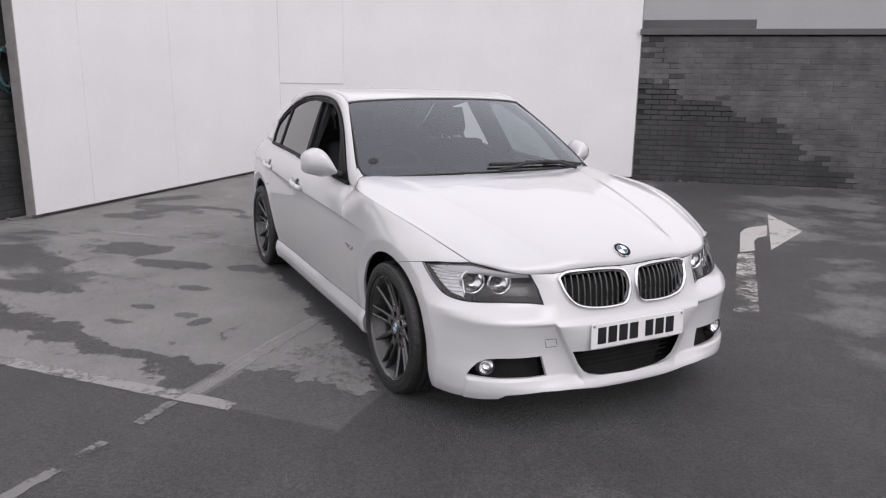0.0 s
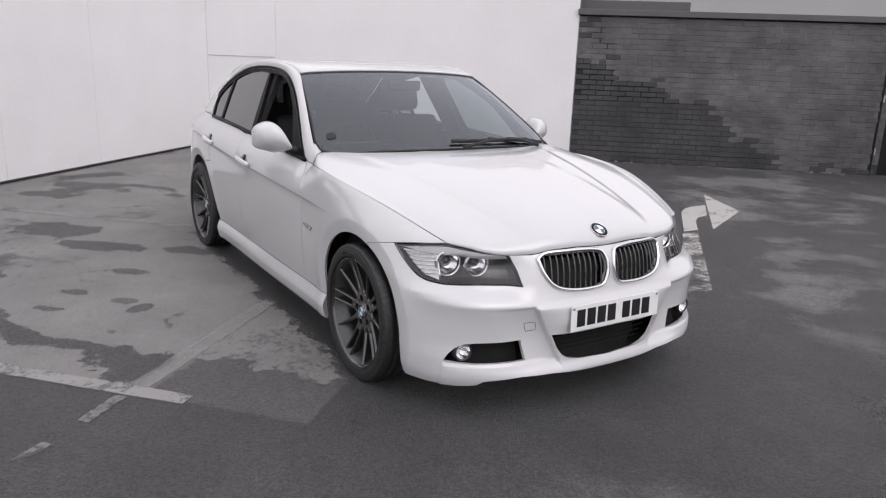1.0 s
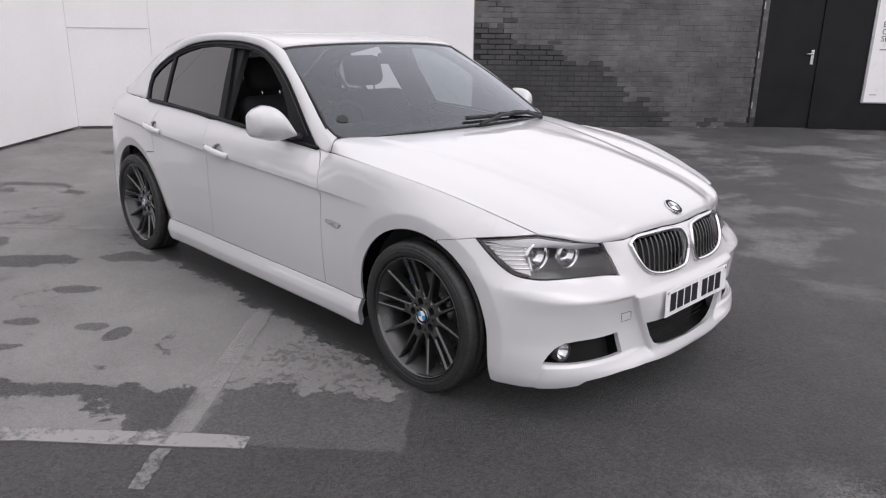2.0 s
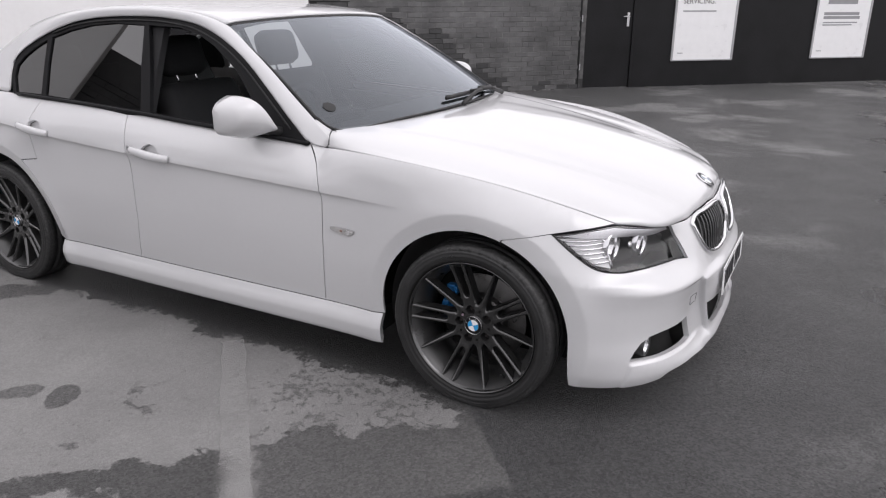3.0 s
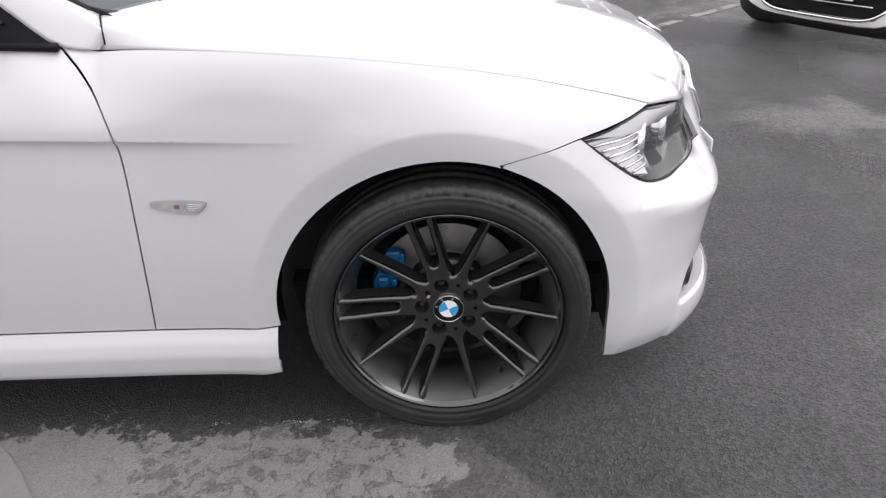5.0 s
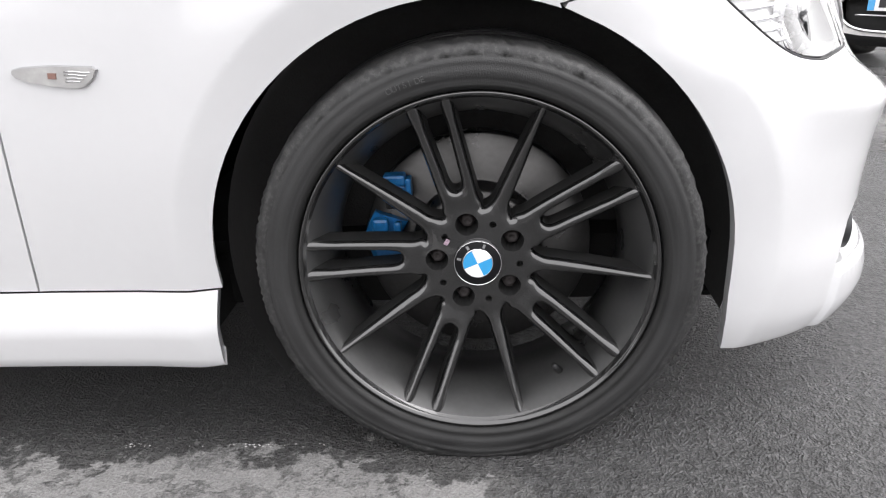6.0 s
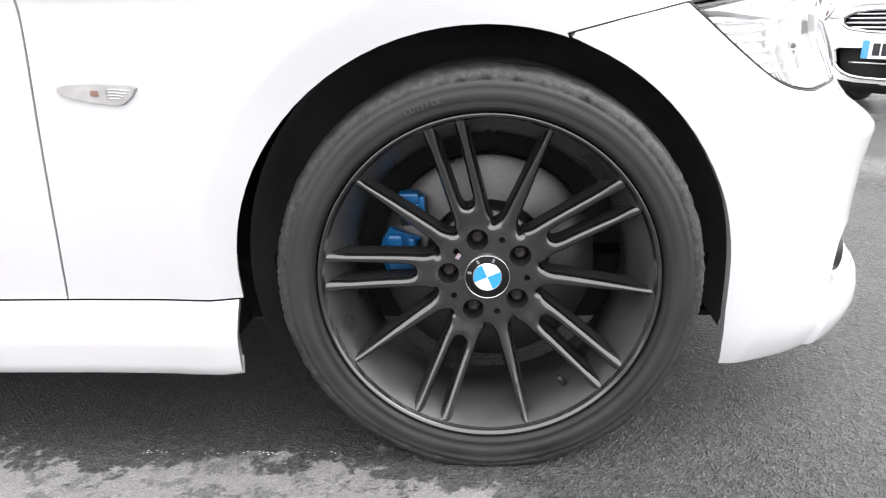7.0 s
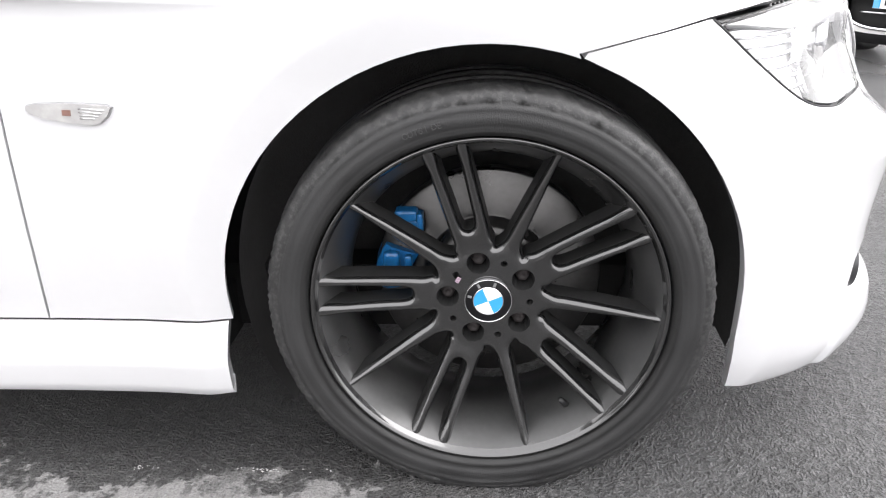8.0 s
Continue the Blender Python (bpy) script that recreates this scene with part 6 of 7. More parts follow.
    wells = [rnd(*turned(32 + 72 * k, 0.0605, 0), 0.0170) for k in range(5)]
    pins = [rnd(*turned(-4 + 72 * k, 0.0620, 0), 0.0052, 10) for k in range(5)]
    seg_a, seg_d = star, np.roll(star, -1, axis=0) - star

    def cast(x, z):
        """The face's depth: dished to the hub, its edges chamfered."""
        x, z = np.asarray(x, float), np.asarray(z, float)
        r = np.hypot(x, z)
        t = np.clip((r - 0.085) / 0.167, 0, 1)
        y = 0.030 - 0.024 * t - 0.012 * t * t
        near = np.full(x.shape, 1.0)
        for i in range(0, len(x), 500):
            p = np.stack([x[i:i + 500], z[i:i + 500]], -1)[:, None] - seg_a[None]
            q = np.clip((p * seg_d).sum(-1) / np.maximum((seg_d ** 2).sum(-1), 1e-12), 0, 1)
            near[i:i + 500] = np.linalg.norm(p - q[..., None] * seg_d, axis=-1).min(1)
        near = np.where(inside(x, z, star), near, -near)
        return np.stack([x, y + 0.0058 * np.maximum(1 - near / 0.0050, 0) ** 2 + 0.0034 * (1 - np.clip(near / 0.013, 0, 1)) ** 2, z], -1)

    inner = [shrink(star, by) for by in (0.0022, 0.0047, 0.0078)]
    inner = np.concatenate([q for q in inner])
    out.append(("spoke_face", ("cast", star, wells + pins, cast, inner), "satin black cast spokes and hub", None))
    sleeve = lathe("bolt_well", [(0.0170, 0.003), (0.0160, 0.030), (0.0, 0.032)], M_DARK, 24)
    bolt = lathe("wheel_bolt", [(0.0, -0.010), (0.0040, -0.010), (0.0048, -0.013), (0.0096, -0.012), (0.0104, 0.0), (0.0135, 0.002)], M_BOLT, 6)
    small = lathe("hub_hole", [(0.0052, 0.002), (0.005, 0.012), (0.0, 0.012)], M_DARK, 10)
    for k in range(5):
        c = turned(32 + 72 * k, 0.0605, 0)
        out += [("bolt_well", sleeve, "", (c[0], 0.030, c[1])), ("wheel_bolt", bolt, "", (c[0], 0.058, c[1]))]
        c = turned(-4 + 72 * k, 0.0620, 0)
        out.append(("hub_hole", small, "", (c[0], 0.030, c[1])))
    out.append(("valve", tube("valve", [(0, 0.006, 0), (-0.008, -0.002, 0.0123), (-0.013, -0.007, 0.020)], [0.0062, 0.0052, 0.0045], M_PLASTIC, 10), "", (0.232 * math.cos(radians(-57)), 0.034, 0.232 * math.sin(radians(-57)))))
    return out


def brake_parts():
    disc = lathe("brake_disc", [(0.0, 0.085), (0.075, 0.085), (0.094, 0.09), (0.100, 0.112), (0.104, 0.114), (0.174, 0.114), (0.176, 0.116), (0.176, 0.140), (0.09, 0.142)], M_DISC, 96)
    cal = bmesh.new()
    st = 12
    sec = [(0.128, 0.102), (0.168, 0.098), (0.178, 0.106), (0.182, 0.15), (0.13, 0.16), (0.122, 0.106)]
    ring = []
    for i in range(st + 1):
        a = radians(160 + 26 * i / st)
        squeeze = 1 - 0.05 * abs(i - st / 2) / (st / 2)
        ring.append([cal.verts.new((r * squeeze * math.cos(a), y, r * squeeze * math.sin(a))) for r, y in sec])
    for i in range(st):
        for j in range(6):
            cal.faces.new((ring[i][j], ring[i][(j + 1) % 6], ring[i + 1][(j + 1) % 6], ring[i + 1][j]))
    cal.faces.new(ring[0])
    cal.faces.new(ring[-1][::-1])
    box_bm((0.034, 0.028, 0.017), (-0.124, 0.094, 0.112), 0.004, cal)
    box_bm((0.030, 0.022, 0.012), (-0.121, 0.096, 0.097), 0.003, cal)
    box_bm((0.009, 0.026, 0.034), (-0.103, 0.094, 0.098), 0.003, cal)
    box_bm((0.056, 0.020, 0.013), (-0.118, 0.090, 0.006), 0.005, cal)
    box_bm((0.026, 0.016, 0.030), (-0.150, 0.092, 0.036), 0.006, cal)
    box_bm((0.012, 0.014, 0.024), (-0.124, 0.094, 0.032), 0.004, cal)
    bmesh.ops.recalc_face_normals(cal, faces=cal.faces)
    return [("brake_disc", disc, "scored steel brake disc"), ("brake_caliper", from_bm("brake_caliper", cal, M_CALIPER), "blue painted brake caliper"),
            ("brake_pads", box("brake_pads", (0.040, 0.024, 0.030), (-0.122, 0.112, 0.076), M_DARK, 0.004), "dark brake pads")]


WHEEL, BRAKE = wheel_parts(), brake_parts()
FACE = -0.868
face_mesh = None
for ax in (AXLE_F, AXLE_R):
    for sg in (1, -1):
        m = Matrix.Translation((ax, sg * FACE, HUB_Z)) @ (Matrix.Identity(4) if sg > 0 else Matrix.Rotation(math.pi, 4, "Z"))
        root = part("wheel", WHEEL[0][1], car, WHEEL[0][2], m)
        for name, me, label, how in WHEEL[1:]:
            if isinstance(me, tuple):
                if face_mesh is None:
                    face_mesh = panel(name, me[1], me[3], M_RIM, root, label, holes=me[2], step=0.007, gap=0.0, lip=0.030, flare=0.0035, extra=me[4], clear=0.0018, side=(0, -1, 0), side_mat=M_RIMSIDE).data
                else:
                    part(name, face_mesh, root, label)
                continue
            mm = Matrix.Identity(4)
            if isinstance(how, tuple):
                mm = Matrix.Translation(how)
            part(name, me, root, label, mm)
        cap = roundel(root, "hub_cap", pose(0, 0.0265, 0, 0, -23, 0), 0.0352)
        for deg in (142, 97, 47):  # the ring's marks, as plain bars
            part("cap_mark", box("cap_mark", (0.0036, 0.0008, 0.0062), (0, -0.0035, 0.0283), M_SILVER), cap, "", pose(0, 0, 0, 0, 90 - deg, 0))
        part("spoke_emblem", box("spoke_emblem", (0.0065, 0.0016, 0.0095), (0, 0, 0), M_EMBLEM, 0.0006), root, "small pale striped emblem", pose(-0.0445, 0.0255, 0.0335, 0, 32, 0))
        for k, ch in enumerate("OUTSIDE" if sg > 0 else ""):  # raised word on the tyre's wall
            a = radians(113.4 - 1.62 * k)
            letters("lettering", ch, 0.0115, M_BARREL, pose(0.2795 * math.cos(a), -0.0247, 0.2795 * math.sin(a), 0, 90 - math.degrees(a), 0) @ pose(0, 0, 0, 90), root)
        for name, me, label in BRAKE:
            part(name, me, root, label)


# ---- door mirrors, handles, side lamps, wipers, cabin ----
def mirror_mesh(sg):
    v, f = [], []
    n, rings = 40, 21
    for i in range(rings):
        t = i / (rings - 1)
        y = -0.842 - 0.168 * t
        h = float(pchip([0, 0.15, 0.42, 0.75, 0.92, 1.0], [0.024, 0.060, 0.084, 0.071, 0.056, 0.036], t))
        zc = float(pchip([0, 0.3, 0.6, 1.0], [0.968, 1.008, 1.018, 1.012], t))
        dep = float(pchip([0, 0.2, 0.5, 0.85, 1.0], [0.15, 0.145, 0.14, 0.11, 0.05], t))
        xr = -1.03 - 0.022 * t
        for j in range(n):
            a = -math.pi / 2 + math.pi * j / (n - 1)
            ca, sa = max(math.cos(a), 0) ** 0.6, math.copysign(abs(math.sin(a)) ** 0.72, math.sin(a))
            v.append((xr + dep * ca * (1 - 0.24 * smooth((-0.22 - sa) / 0.78) - 0.05 * smooth((-0.18 - sa) / 0.06)), sg * y, zc + h * sa))
    for i in range(rings - 1):
        for j in range(n):
            a, b = i * n + j, i * n + (j + 1) % n
            q = (a, b, b + n, a + n)
            f.append(q if sg > 0 else q[::-1])
    f.append(tuple(range(n))[::-1] if sg > 0 else tuple(range(n)))
    e = tuple(range((rings - 1) * n, rings * n))
    f.append(e if sg > 0 else e[::-1])
    return mesh("door_mirror", v, f, M_PAINT)


def handle_mesh(x0, x1, z0, sg):
    """A bowed grab handle, from its rear end x0 to its front end x1."""
    xs = np.linspace(x0, x1, 15)
    t = np.linspace(0, 1, 15)
    c = body(s_x(xs), z0 + 0.022 * (1 - t))
    c[:, 1] -= 0.006 + 0.020 * np.sin(np.pi * t) ** 0.5
    r = 0.0135 + 0.0035 * np.sin(np.pi * t)
    path = [(p[0], p[1] * sg, p[2]) for p in c]
    return tube("door_handle", path, list(r), M_PAINT, 10, flat=1.15)


IND = sx([(-0.607, 0.617), (-0.595, 0.6195), (-0.553, 0.6205), (-0.500, 0.6175), (-0.493, 0.6145), (-0.499, 0.604), (-0.511, 0.5945), (-0.520, 0.5915), (-0.553, 0.5945), (-0.587, 0.6013), (-0.604, 0.607), (-0.608, 0.612)])
for sg, w, d1, d2, qp in doors:
    mir = part("door_mirror", mirror_mesh(sg), d1, "white rounded door mirror")
    part("mirror_glass", mesh("mirror_glass", [(-1.056, sg * y, z) for y, z in ((-0.87, 0.965), (-0.985, 0.978), (-0.99, 1.045), (-0.87, 1.06))], [(0, 1, 2, 3)], M_MIRROR, False), mir)
    part("mirror_foot", tube("mirror_foot", [(-0.90, sg * -0.795, 0.948), (-0.925, sg * -0.83, 0.957), (-0.945, sg * -0.86, 0.962), (-0.955, sg * -0.885, 0.962)], [0.022, 0.019, 0.017, 0.012], M_PLASTIC, 10), mir)
    for door_ob, (x0, x1, z0) in zip((d1, d2), HANDLES):
        h = part("door_handle", handle_mesh(x0, x1, z0, sg), door_ob, "body-coloured pull handle")
        cup = shrink(np.array([(sg * a, b) for a, b in cup_line(x0, z0)]), -0.004)
        panel("handle_cup", [tuple(k) for k in cup], sunk(0.022), M_PAINT, h, step=0.012, flip=sg > 0, lip=0, gap=0)
    part("key_cover", box("key_cover", (0.022, 0.012, 0.022), (-1.697, sg * -0.905, 0.826), M_SILVER, 0.004), d1, "small bright lock cover")
    ind = panel("side_indicator", [(sg * a, b) for a, b in IND], body, M_INDLENS, w, "clear side indicator lens with amber bulb", step=0.012, flip=sg > 0, lip=0.010, lift=0.006, gap=0)
    panel("indicator_bulb", [(sg * a, b) for a, b in sx([(-0.558, 0.6125), (-0.547, 0.6120), (-0.548, 0.6045), (-0.559, 0.6050)])], body, M_AMBER, ind, step=0.012, flip=sg > 0, lip=0.004, lift=0.0075, gap=0)
    rim_line = shrink(np.array([(sg * a, b) for a, b in IND]), -0.0014)
    panel("gasket", [tuple(k) for k in rim_line], body, M_SILVER, ind, "grey rubber gasket", step=0.012, flip=sg > 0, lip=0.006, lift=0.003, gap=0)
    for k in range(4):
        z = 0.6000 + 0.0042 * k
        part("lens_rib", tube("lens_rib", [tuple(body(sg * s_x(x), z + 0.0012 * math.sin(140 * x)) + np.array([0, -0.0066 * sg, 0])) for x in np.linspace(-0.536, -0.516 + 0.005 * k, 5)], 0.0009, M_CHROME, 5), ind)
    panel("door_card", [(sg * a, b) for a, b in front_door], sunk(0.07), M_INTERIOR, d1, step=0.10, flip=sg > 0, lip=0.02, gap=0.01)
    panel("door_card", [(sg * a, b) for a, b in rear_door], sunk(0.07), M_INTERIOR, d2, step=0.10, flip=sg > 0, lip=0.02, gap=0.01)


def wiper(y0, y1, u0, u1, pivot_y):
    pts = []
    for t in np.linspace(0, 1, 14):
        y, u = y0 + (y1 - y0) * t, u0 + (u1 - u0) * t
        k = u * 23
        i = int(min(k, 22))
        row = scr[i] * (1 - (k - i)) + scr[i + 1] * (k - i)
        pts.append(tuple(np.array([np.interp(y, row[:, 1], row[:, c]) for c in range(3)]) + np.array([0.012, 0, 0.012])))
    blade_ob = part("wiper", tube("wiper", pts, 0.007, M_PLASTIC, 6, flat=1.6), car, "black wiper blade and arm")
    base = np.array([np.interp(pivot_y, scr[0][:, 1], scr[0][:, c]) for c in range(3)]) + np.array([0.045, 0, 0.012])
    mid = np.array(pts[6]) + np.array([0.012, 0, 0.012])
    part("wiper_arm", tube("wiper_arm", [tuple(base), tuple(base * 0.6 + mid * 0.4 + np.array([0.005, 0, 0.02])), tuple(mid)], [0.012, 0.009, 0.006], M_PLASTIC, 8), blade_ob)


wiper(-0.02, 0.52, 0.06, 0.05, 0.60)
wiper(0.40, 0.70, 0.07, 0.03, 0.02)
cowl = grid_sheet("cowl", np.array([scr[0] + np.array([0.0, 0, -0.012]), scr[0] * np.array([1, 1.0, 1]) + np.array([0.035, 0, -0.022]), scr[0] + np.array([0.075, 0, -0.035])]), M_PLASTIC, car, "black plastic cowl")
# screen stickers
c = Vector((-0.758, -0.668, 1.028))
near = np.linalg.norm(scr - np.array(c), axis=-1)
si, sj = (int(k) for k in np.unravel_index(near.argmin(), near.shape))
sj = min(max(sj, 1), NR - 2)
nn = Vector(np.cross(scr[si, sj + 1] - scr[si, sj - 1], scr[si + 1, sj] - scr[si - 1, sj])).normalized()
nn = nn if nn.z > 0 else -nn
c = c + nn * (nn.dot(Vector(scr[si, sj]) - c) + 0.003)
part("screen_disc", lathe("screen_disc", [(0.0, 0.0), (0.027, 0.0)], M_PLASTIC, 24), screen, "small dark disc on the glass", look(c, c - nn) @ pose(0, 0, 0, -90))

# lining of the cabin
liner = np.array(rows)[2:-2] * np.array([1, 0.97, 1]) + np.array([0, 0, -0.035])
part("headlining", mesh("headlining", liner.reshape(-1, 3), [(i * NR + j, i * NR + j + 1, (i + 1) * NR + j + 1, (i + 1) * NR + j) for i in range(len(liner) - 1) for j in range(NR - 1)], M_INTERIOR), car)
for sg in (1, -1):
    q = np.array(pair_rows)[1:-1:2] * np.array([1, sg, 1]) + np.array([0, 0.028 * sg, -0.022])
    grid_sheet("pillar_trim", q[:, 3:], M_INTERIOR, car, flip=sg > 0)
for sg in (1, -1):  # inner covers of the middle pillars
    post = [pane(x, z) * np.array([1, sg, 1]) + np.array([0, 0.03 * sg, 0]) for x, z in ((-1.665, 0.90), (-1.86, 0.90), (-2.0, 1.33), (-1.70, 1.33))]
    deep = [q + np.array([0, 0.035 * sg, 0]) for q in post]
    part("pillar_trim", mesh("pillar_trim", post + deep, [(0, 1, 2, 3), (7, 6, 5, 4), (0, 4, 5, 1), (1, 5, 6, 2), (2, 6, 7, 3), (3, 7, 4, 0)], M_INTERIOR, False), car, "dark inner pillar cover")
for sg in (1, -1):  # lining under the roof rails
    rail = [pane(x, z) * np.array([1, sg, 1]) + np.array([0, 0.026 * sg, 0]) for x, z in ((-1.22, 1.205), (-1.46, 1.305), (-1.60, 1.330), (-2.0, 1.338), (-2.42, 1.268), (-2.66, 1.20), (-2.45, 1.30), (-2.0, 1.36), (-1.6, 1.36), (-1.35, 1.29))]
    inward = [q + np.array([0, 0.05 * sg, 0.015]) for q in rail]
    part("rail_trim", mesh("rail_trim", rail + inward, [tuple(range(10)), tuple(range(19, 9, -1))] + [(i, 10 + i, 10 + (i + 1) % 10, (i + 1) % 10) for i in range(10)], M_INTERIOR, False), car, "dark roof rail lining")
dash = bmesh.new()
prof = [(-0.60, 0.90), (-0.80, 0.925), (-0.98, 0.935), (-1.06, 0.90), (-1.10, 0.80), (-1.05, 0.62), (-0.75, 0.60)]
for y in (-0.74, -0.70, 0.70, 0.74):
    for x, z in prof:
        dash.verts.new((x, y, z - (0.015 if abs(y) > 0.72 else 0)))
dash.verts.ensure_lookup_table()
for i in range(3):
    for j in range(7):
        dash.faces.new((dash.verts[i * 7 + j], dash.verts[i * 7 + (j + 1) % 7], dash.verts[(i + 1) * 7 + (j + 1) % 7], dash.verts[(i + 1) * 7 + j]))
bmesh.ops.recalc_face_normals(dash, faces=dash.faces)
dash_ob = part("dashboard", from_bm("dashboard", dash, M_INTERIOR, True), car, "dark grey dashboard")
part("instrument_hood", box("instrument_hood", (0.16, 0.36, 0.06), (-0.98, -0.37, 0.945), M_INTERIOR, 0.02), dash_ob)
ring = [(-1.20 + 0.065 * math.sin(a), -0.37 + 0.185 * math.cos(a), 0.90 + 0.172 * math.sin(a)) for a in np.linspace(0, 2 * math.pi, 48, endpoint=False)]
wheel_ob = part("steering_wheel", tube("steering_wheel", ring, 0.016, M_INTERIOR, 10, closed=True), car, "dark leather steering wheel")
part("steering_hub", box("steering_hub", (0.05, 0.15, 0.11), (-1.19, -0.37, 0.89), M_INTERIOR, 0.02), wheel_ob)
for a in (0.1, math.pi - 0.1, -math.pi / 2):
    part("steering_spoke", tube("steering_spoke", [(-1.20, -0.37, 0.89), (-1.20 + 0.06 * math.sin(a), -0.37 + 0.18 * math.cos(a), 0.90 + 0.168 * math.sin(a))], 0.014, M_INTERIOR, 6), wheel_ob)
part("rear_view_mirror", box("rear_view_mirror", (0.025, 0.22, 0.06), (-1.16, 0.0, 1.295), M_BLACK, 0.01), car, "black interior mirror")


def cushion(name, size, bevel):
    return from_bm(name, box_bm(size, (0, 0, 0), bevel), M_INTERIOR, True)


seat_base, seat_back, seat_head = cushion("seat", (0.50, 0.50, 0.16), 0.05), cushion("seat_back", (0.15, 0.50, 0.58), 0.055), cushion("headrest", (0.11, 0.29, 0.20), 0.05)
for y in (-0.37, 0.37):
    st = part("seat", seat_base, car, "dark front seat", pose(-1.40, y, 0.53, 0, -6, 0))
    part("seat_back", seat_back, st, "", pose(-0.29, 0, 0.29, 0, -16, 0))
    part("headrest", seat_head, st, "", pose(-0.435, 0, 0.700, 0, -10, 0))
    for dy in (-0.06, 0.06):
        part("headrest_post", tube("headrest_post", [(-0.395, dy, 0.54), (-0.42, dy, 0.66)], 0.006, M_CHROME, 6), st)
bench = part("rear_seat", from_bm("rear_seat", box_bm((0.52, 1.26, 0.16), (0, 0, 0), 0.05), M_INTERIOR, True), car, "dark rear bench seat", pose(-2.32, 0, 0.56, 0, -6, 0))
part("seat_back", from_bm("seat_back", box_bm((0.15, 1.28, 0.56), (0, 0, 0), 0.05), M_INTERIOR, True), bench, "", pose(-0.34, 0, 0.30, 0, -22, 0))
for y in (-0.36, 0.36):
    part("headrest", seat_head, bench, "", pose(-0.50, y, 0.60, 0, -14, 0))
part("parcel_shelf", box("parcel_shelf", (0.42, 1.2, 0.02), (-2.95, 0, 1.035), M_INTERIOR, 0.004), car)
part("bulkhead", box("bulkhead", (0.03, 1.3, 0.75), (-0.62, 0, 0.55), M_DARK), car)
# towing-eye cover outline in the bumper
tow = [(0.452, 0.417), (0.398, 0.418), (0.390, 0.382), (0.440, 0.379)]
tow_d = dense(tow, 0.01)
part("towing_eye_cover", tube("towing_eye_cover", [tuple(p) for p in body(tow_d[:, 0], tow_d[:, 1])], 0.0013, M_PLASTIC, 5, closed=True), bumper, "square towing eye cover")

# aerial fin at the back of the roof
part("roof_fin", from_bm("roof_fin", box_bm((0.13, 0.022, 0.05), (0, 0, 0), 0.01), M_PAINT, True), roof, "small roof aerial", pose(-2.50, 0, 1.392, 0, 8, 0))


# ---- small white hatchback parked across the yard, in its own frame: x ahead, nose at zero ----
H_PLAN = spline([(0.0, 0.0), (-0.006, 0.25), (-0.022, 0.45), (-0.062, 0.60), (-0.135, 0.70), (-0.26, 0.765), (-0.42, 0.80), (-0.60, 0.82), (-1.0, 0.83), (-1.8, 0.84), (-2.8, 0.83), (-3.3, 0.80), (-3.55, 0.70), (-3.66, 0.45), (-3.70, 0.0)], 400)
H_S = np.r_[0, np.cumsum(np.linalg.norm(np.diff(H_PLAN, axis=0), axis=1))]
_t = np.gradient(H_PLAN, H_S, axis=0)
H_N = np.stack([_t[:, 1], -_t[:, 0]], 1)
H_N /= np.linalg.norm(H_N, axis=1)[:, None]
_hh = int(np.argmax(H_PLAN[:, 1]))
h_sx = lambda x: float(np.interp(-x, -H_PLAN[:, 0], H_S))
h_sy = lambda y: float(np.interp(y, H_PLAN[:_hh, 1], H_S[:_hh]))
H_SECTIONS = [
    (0.0, [0.12, 0.17, 0.24, 0.36, 0.46, 0.52, 0.60, 0.70, 0.78, 0.84], [0.07, 0.02, 0.0, 0.0, 0.004, 0.02, 0.03, 0.045, 0.10, 0.18]),
    (h_sy(0.42), [0.12, 0.17, 0.24, 0.36, 0.46, 0.52, 0.60, 0.70, 0.80, 0.88], [0.07, 0.02, 0.0, 0.0, 0.004, 0.02, 0.03, 0.05, 0.11, 0.2]),
    (h_sy(0.66), [0.12, 0.17, 0.24, 0.36, 0.46, 0.56, 0.66, 0.78, 0.88, 0.94], [0.06, 0.02, 0.0, 0.0, 0.004, 0.02, 0.04, 0.08, 0.15, 0.22]),
    (h_sx(-0.55), [0.12, 0.2, 0.32, 0.5, 0.62, 0.72, 0.82, 0.90, 0.96], [0.05, 0.02, 0.0, 0.0, 0.01, 0.025, 0.06, 0.11, 0.18]),
    (h_sx(-1.2), [0.12, 0.2, 0.32, 0.5, 0.66, 0.78, 0.88, 0.94, 0.98], [0.06, 0.05, 0.03, 0.01, 0.0, 0.01, 0.035, 0.07, 0.1]),
    (h_sx(-3.2), [0.12, 0.2, 0.32, 0.5, 0.66, 0.78, 0.88, 0.94, 0.98], [0.06, 0.03, 0.01, 0.0, 0.0, 0.01, 0.035, 0.07, 0.1]),
    (float(H_S[-1]), [0.14, 0.2, 0.32, 0.5, 0.66, 0.78, 0.88, 0.94, 0.98], [0.06, 0.02, 0.0, 0.0, 0.03, 0.05, 0.06, 0.08, 0.1]),
]
H_SECT = np.array([k[0] for k in H_SECTIONS])


def hatch(s, z):
    s, z = np.broadcast_arrays(np.asarray(s, float), np.asarray(z, float))
    a, sgn = np.abs(s), np.where(s < 0, 1.0, -1.0)
    d = drawn_in(s, z, H_S, H_SECT, H_SECTIONS)
    px, py = np.interp(a, H_S, H_PLAN[:, 0]), np.interp(a, H_S, H_PLAN[:, 1])
    nx, ny = np.interp(a, H_S, H_N[:, 0]), np.interp(a, H_S, H_N[:, 1])
    return np.stack([px - nx * d, sgn * (py - ny * d), z + 0 * d], -1)


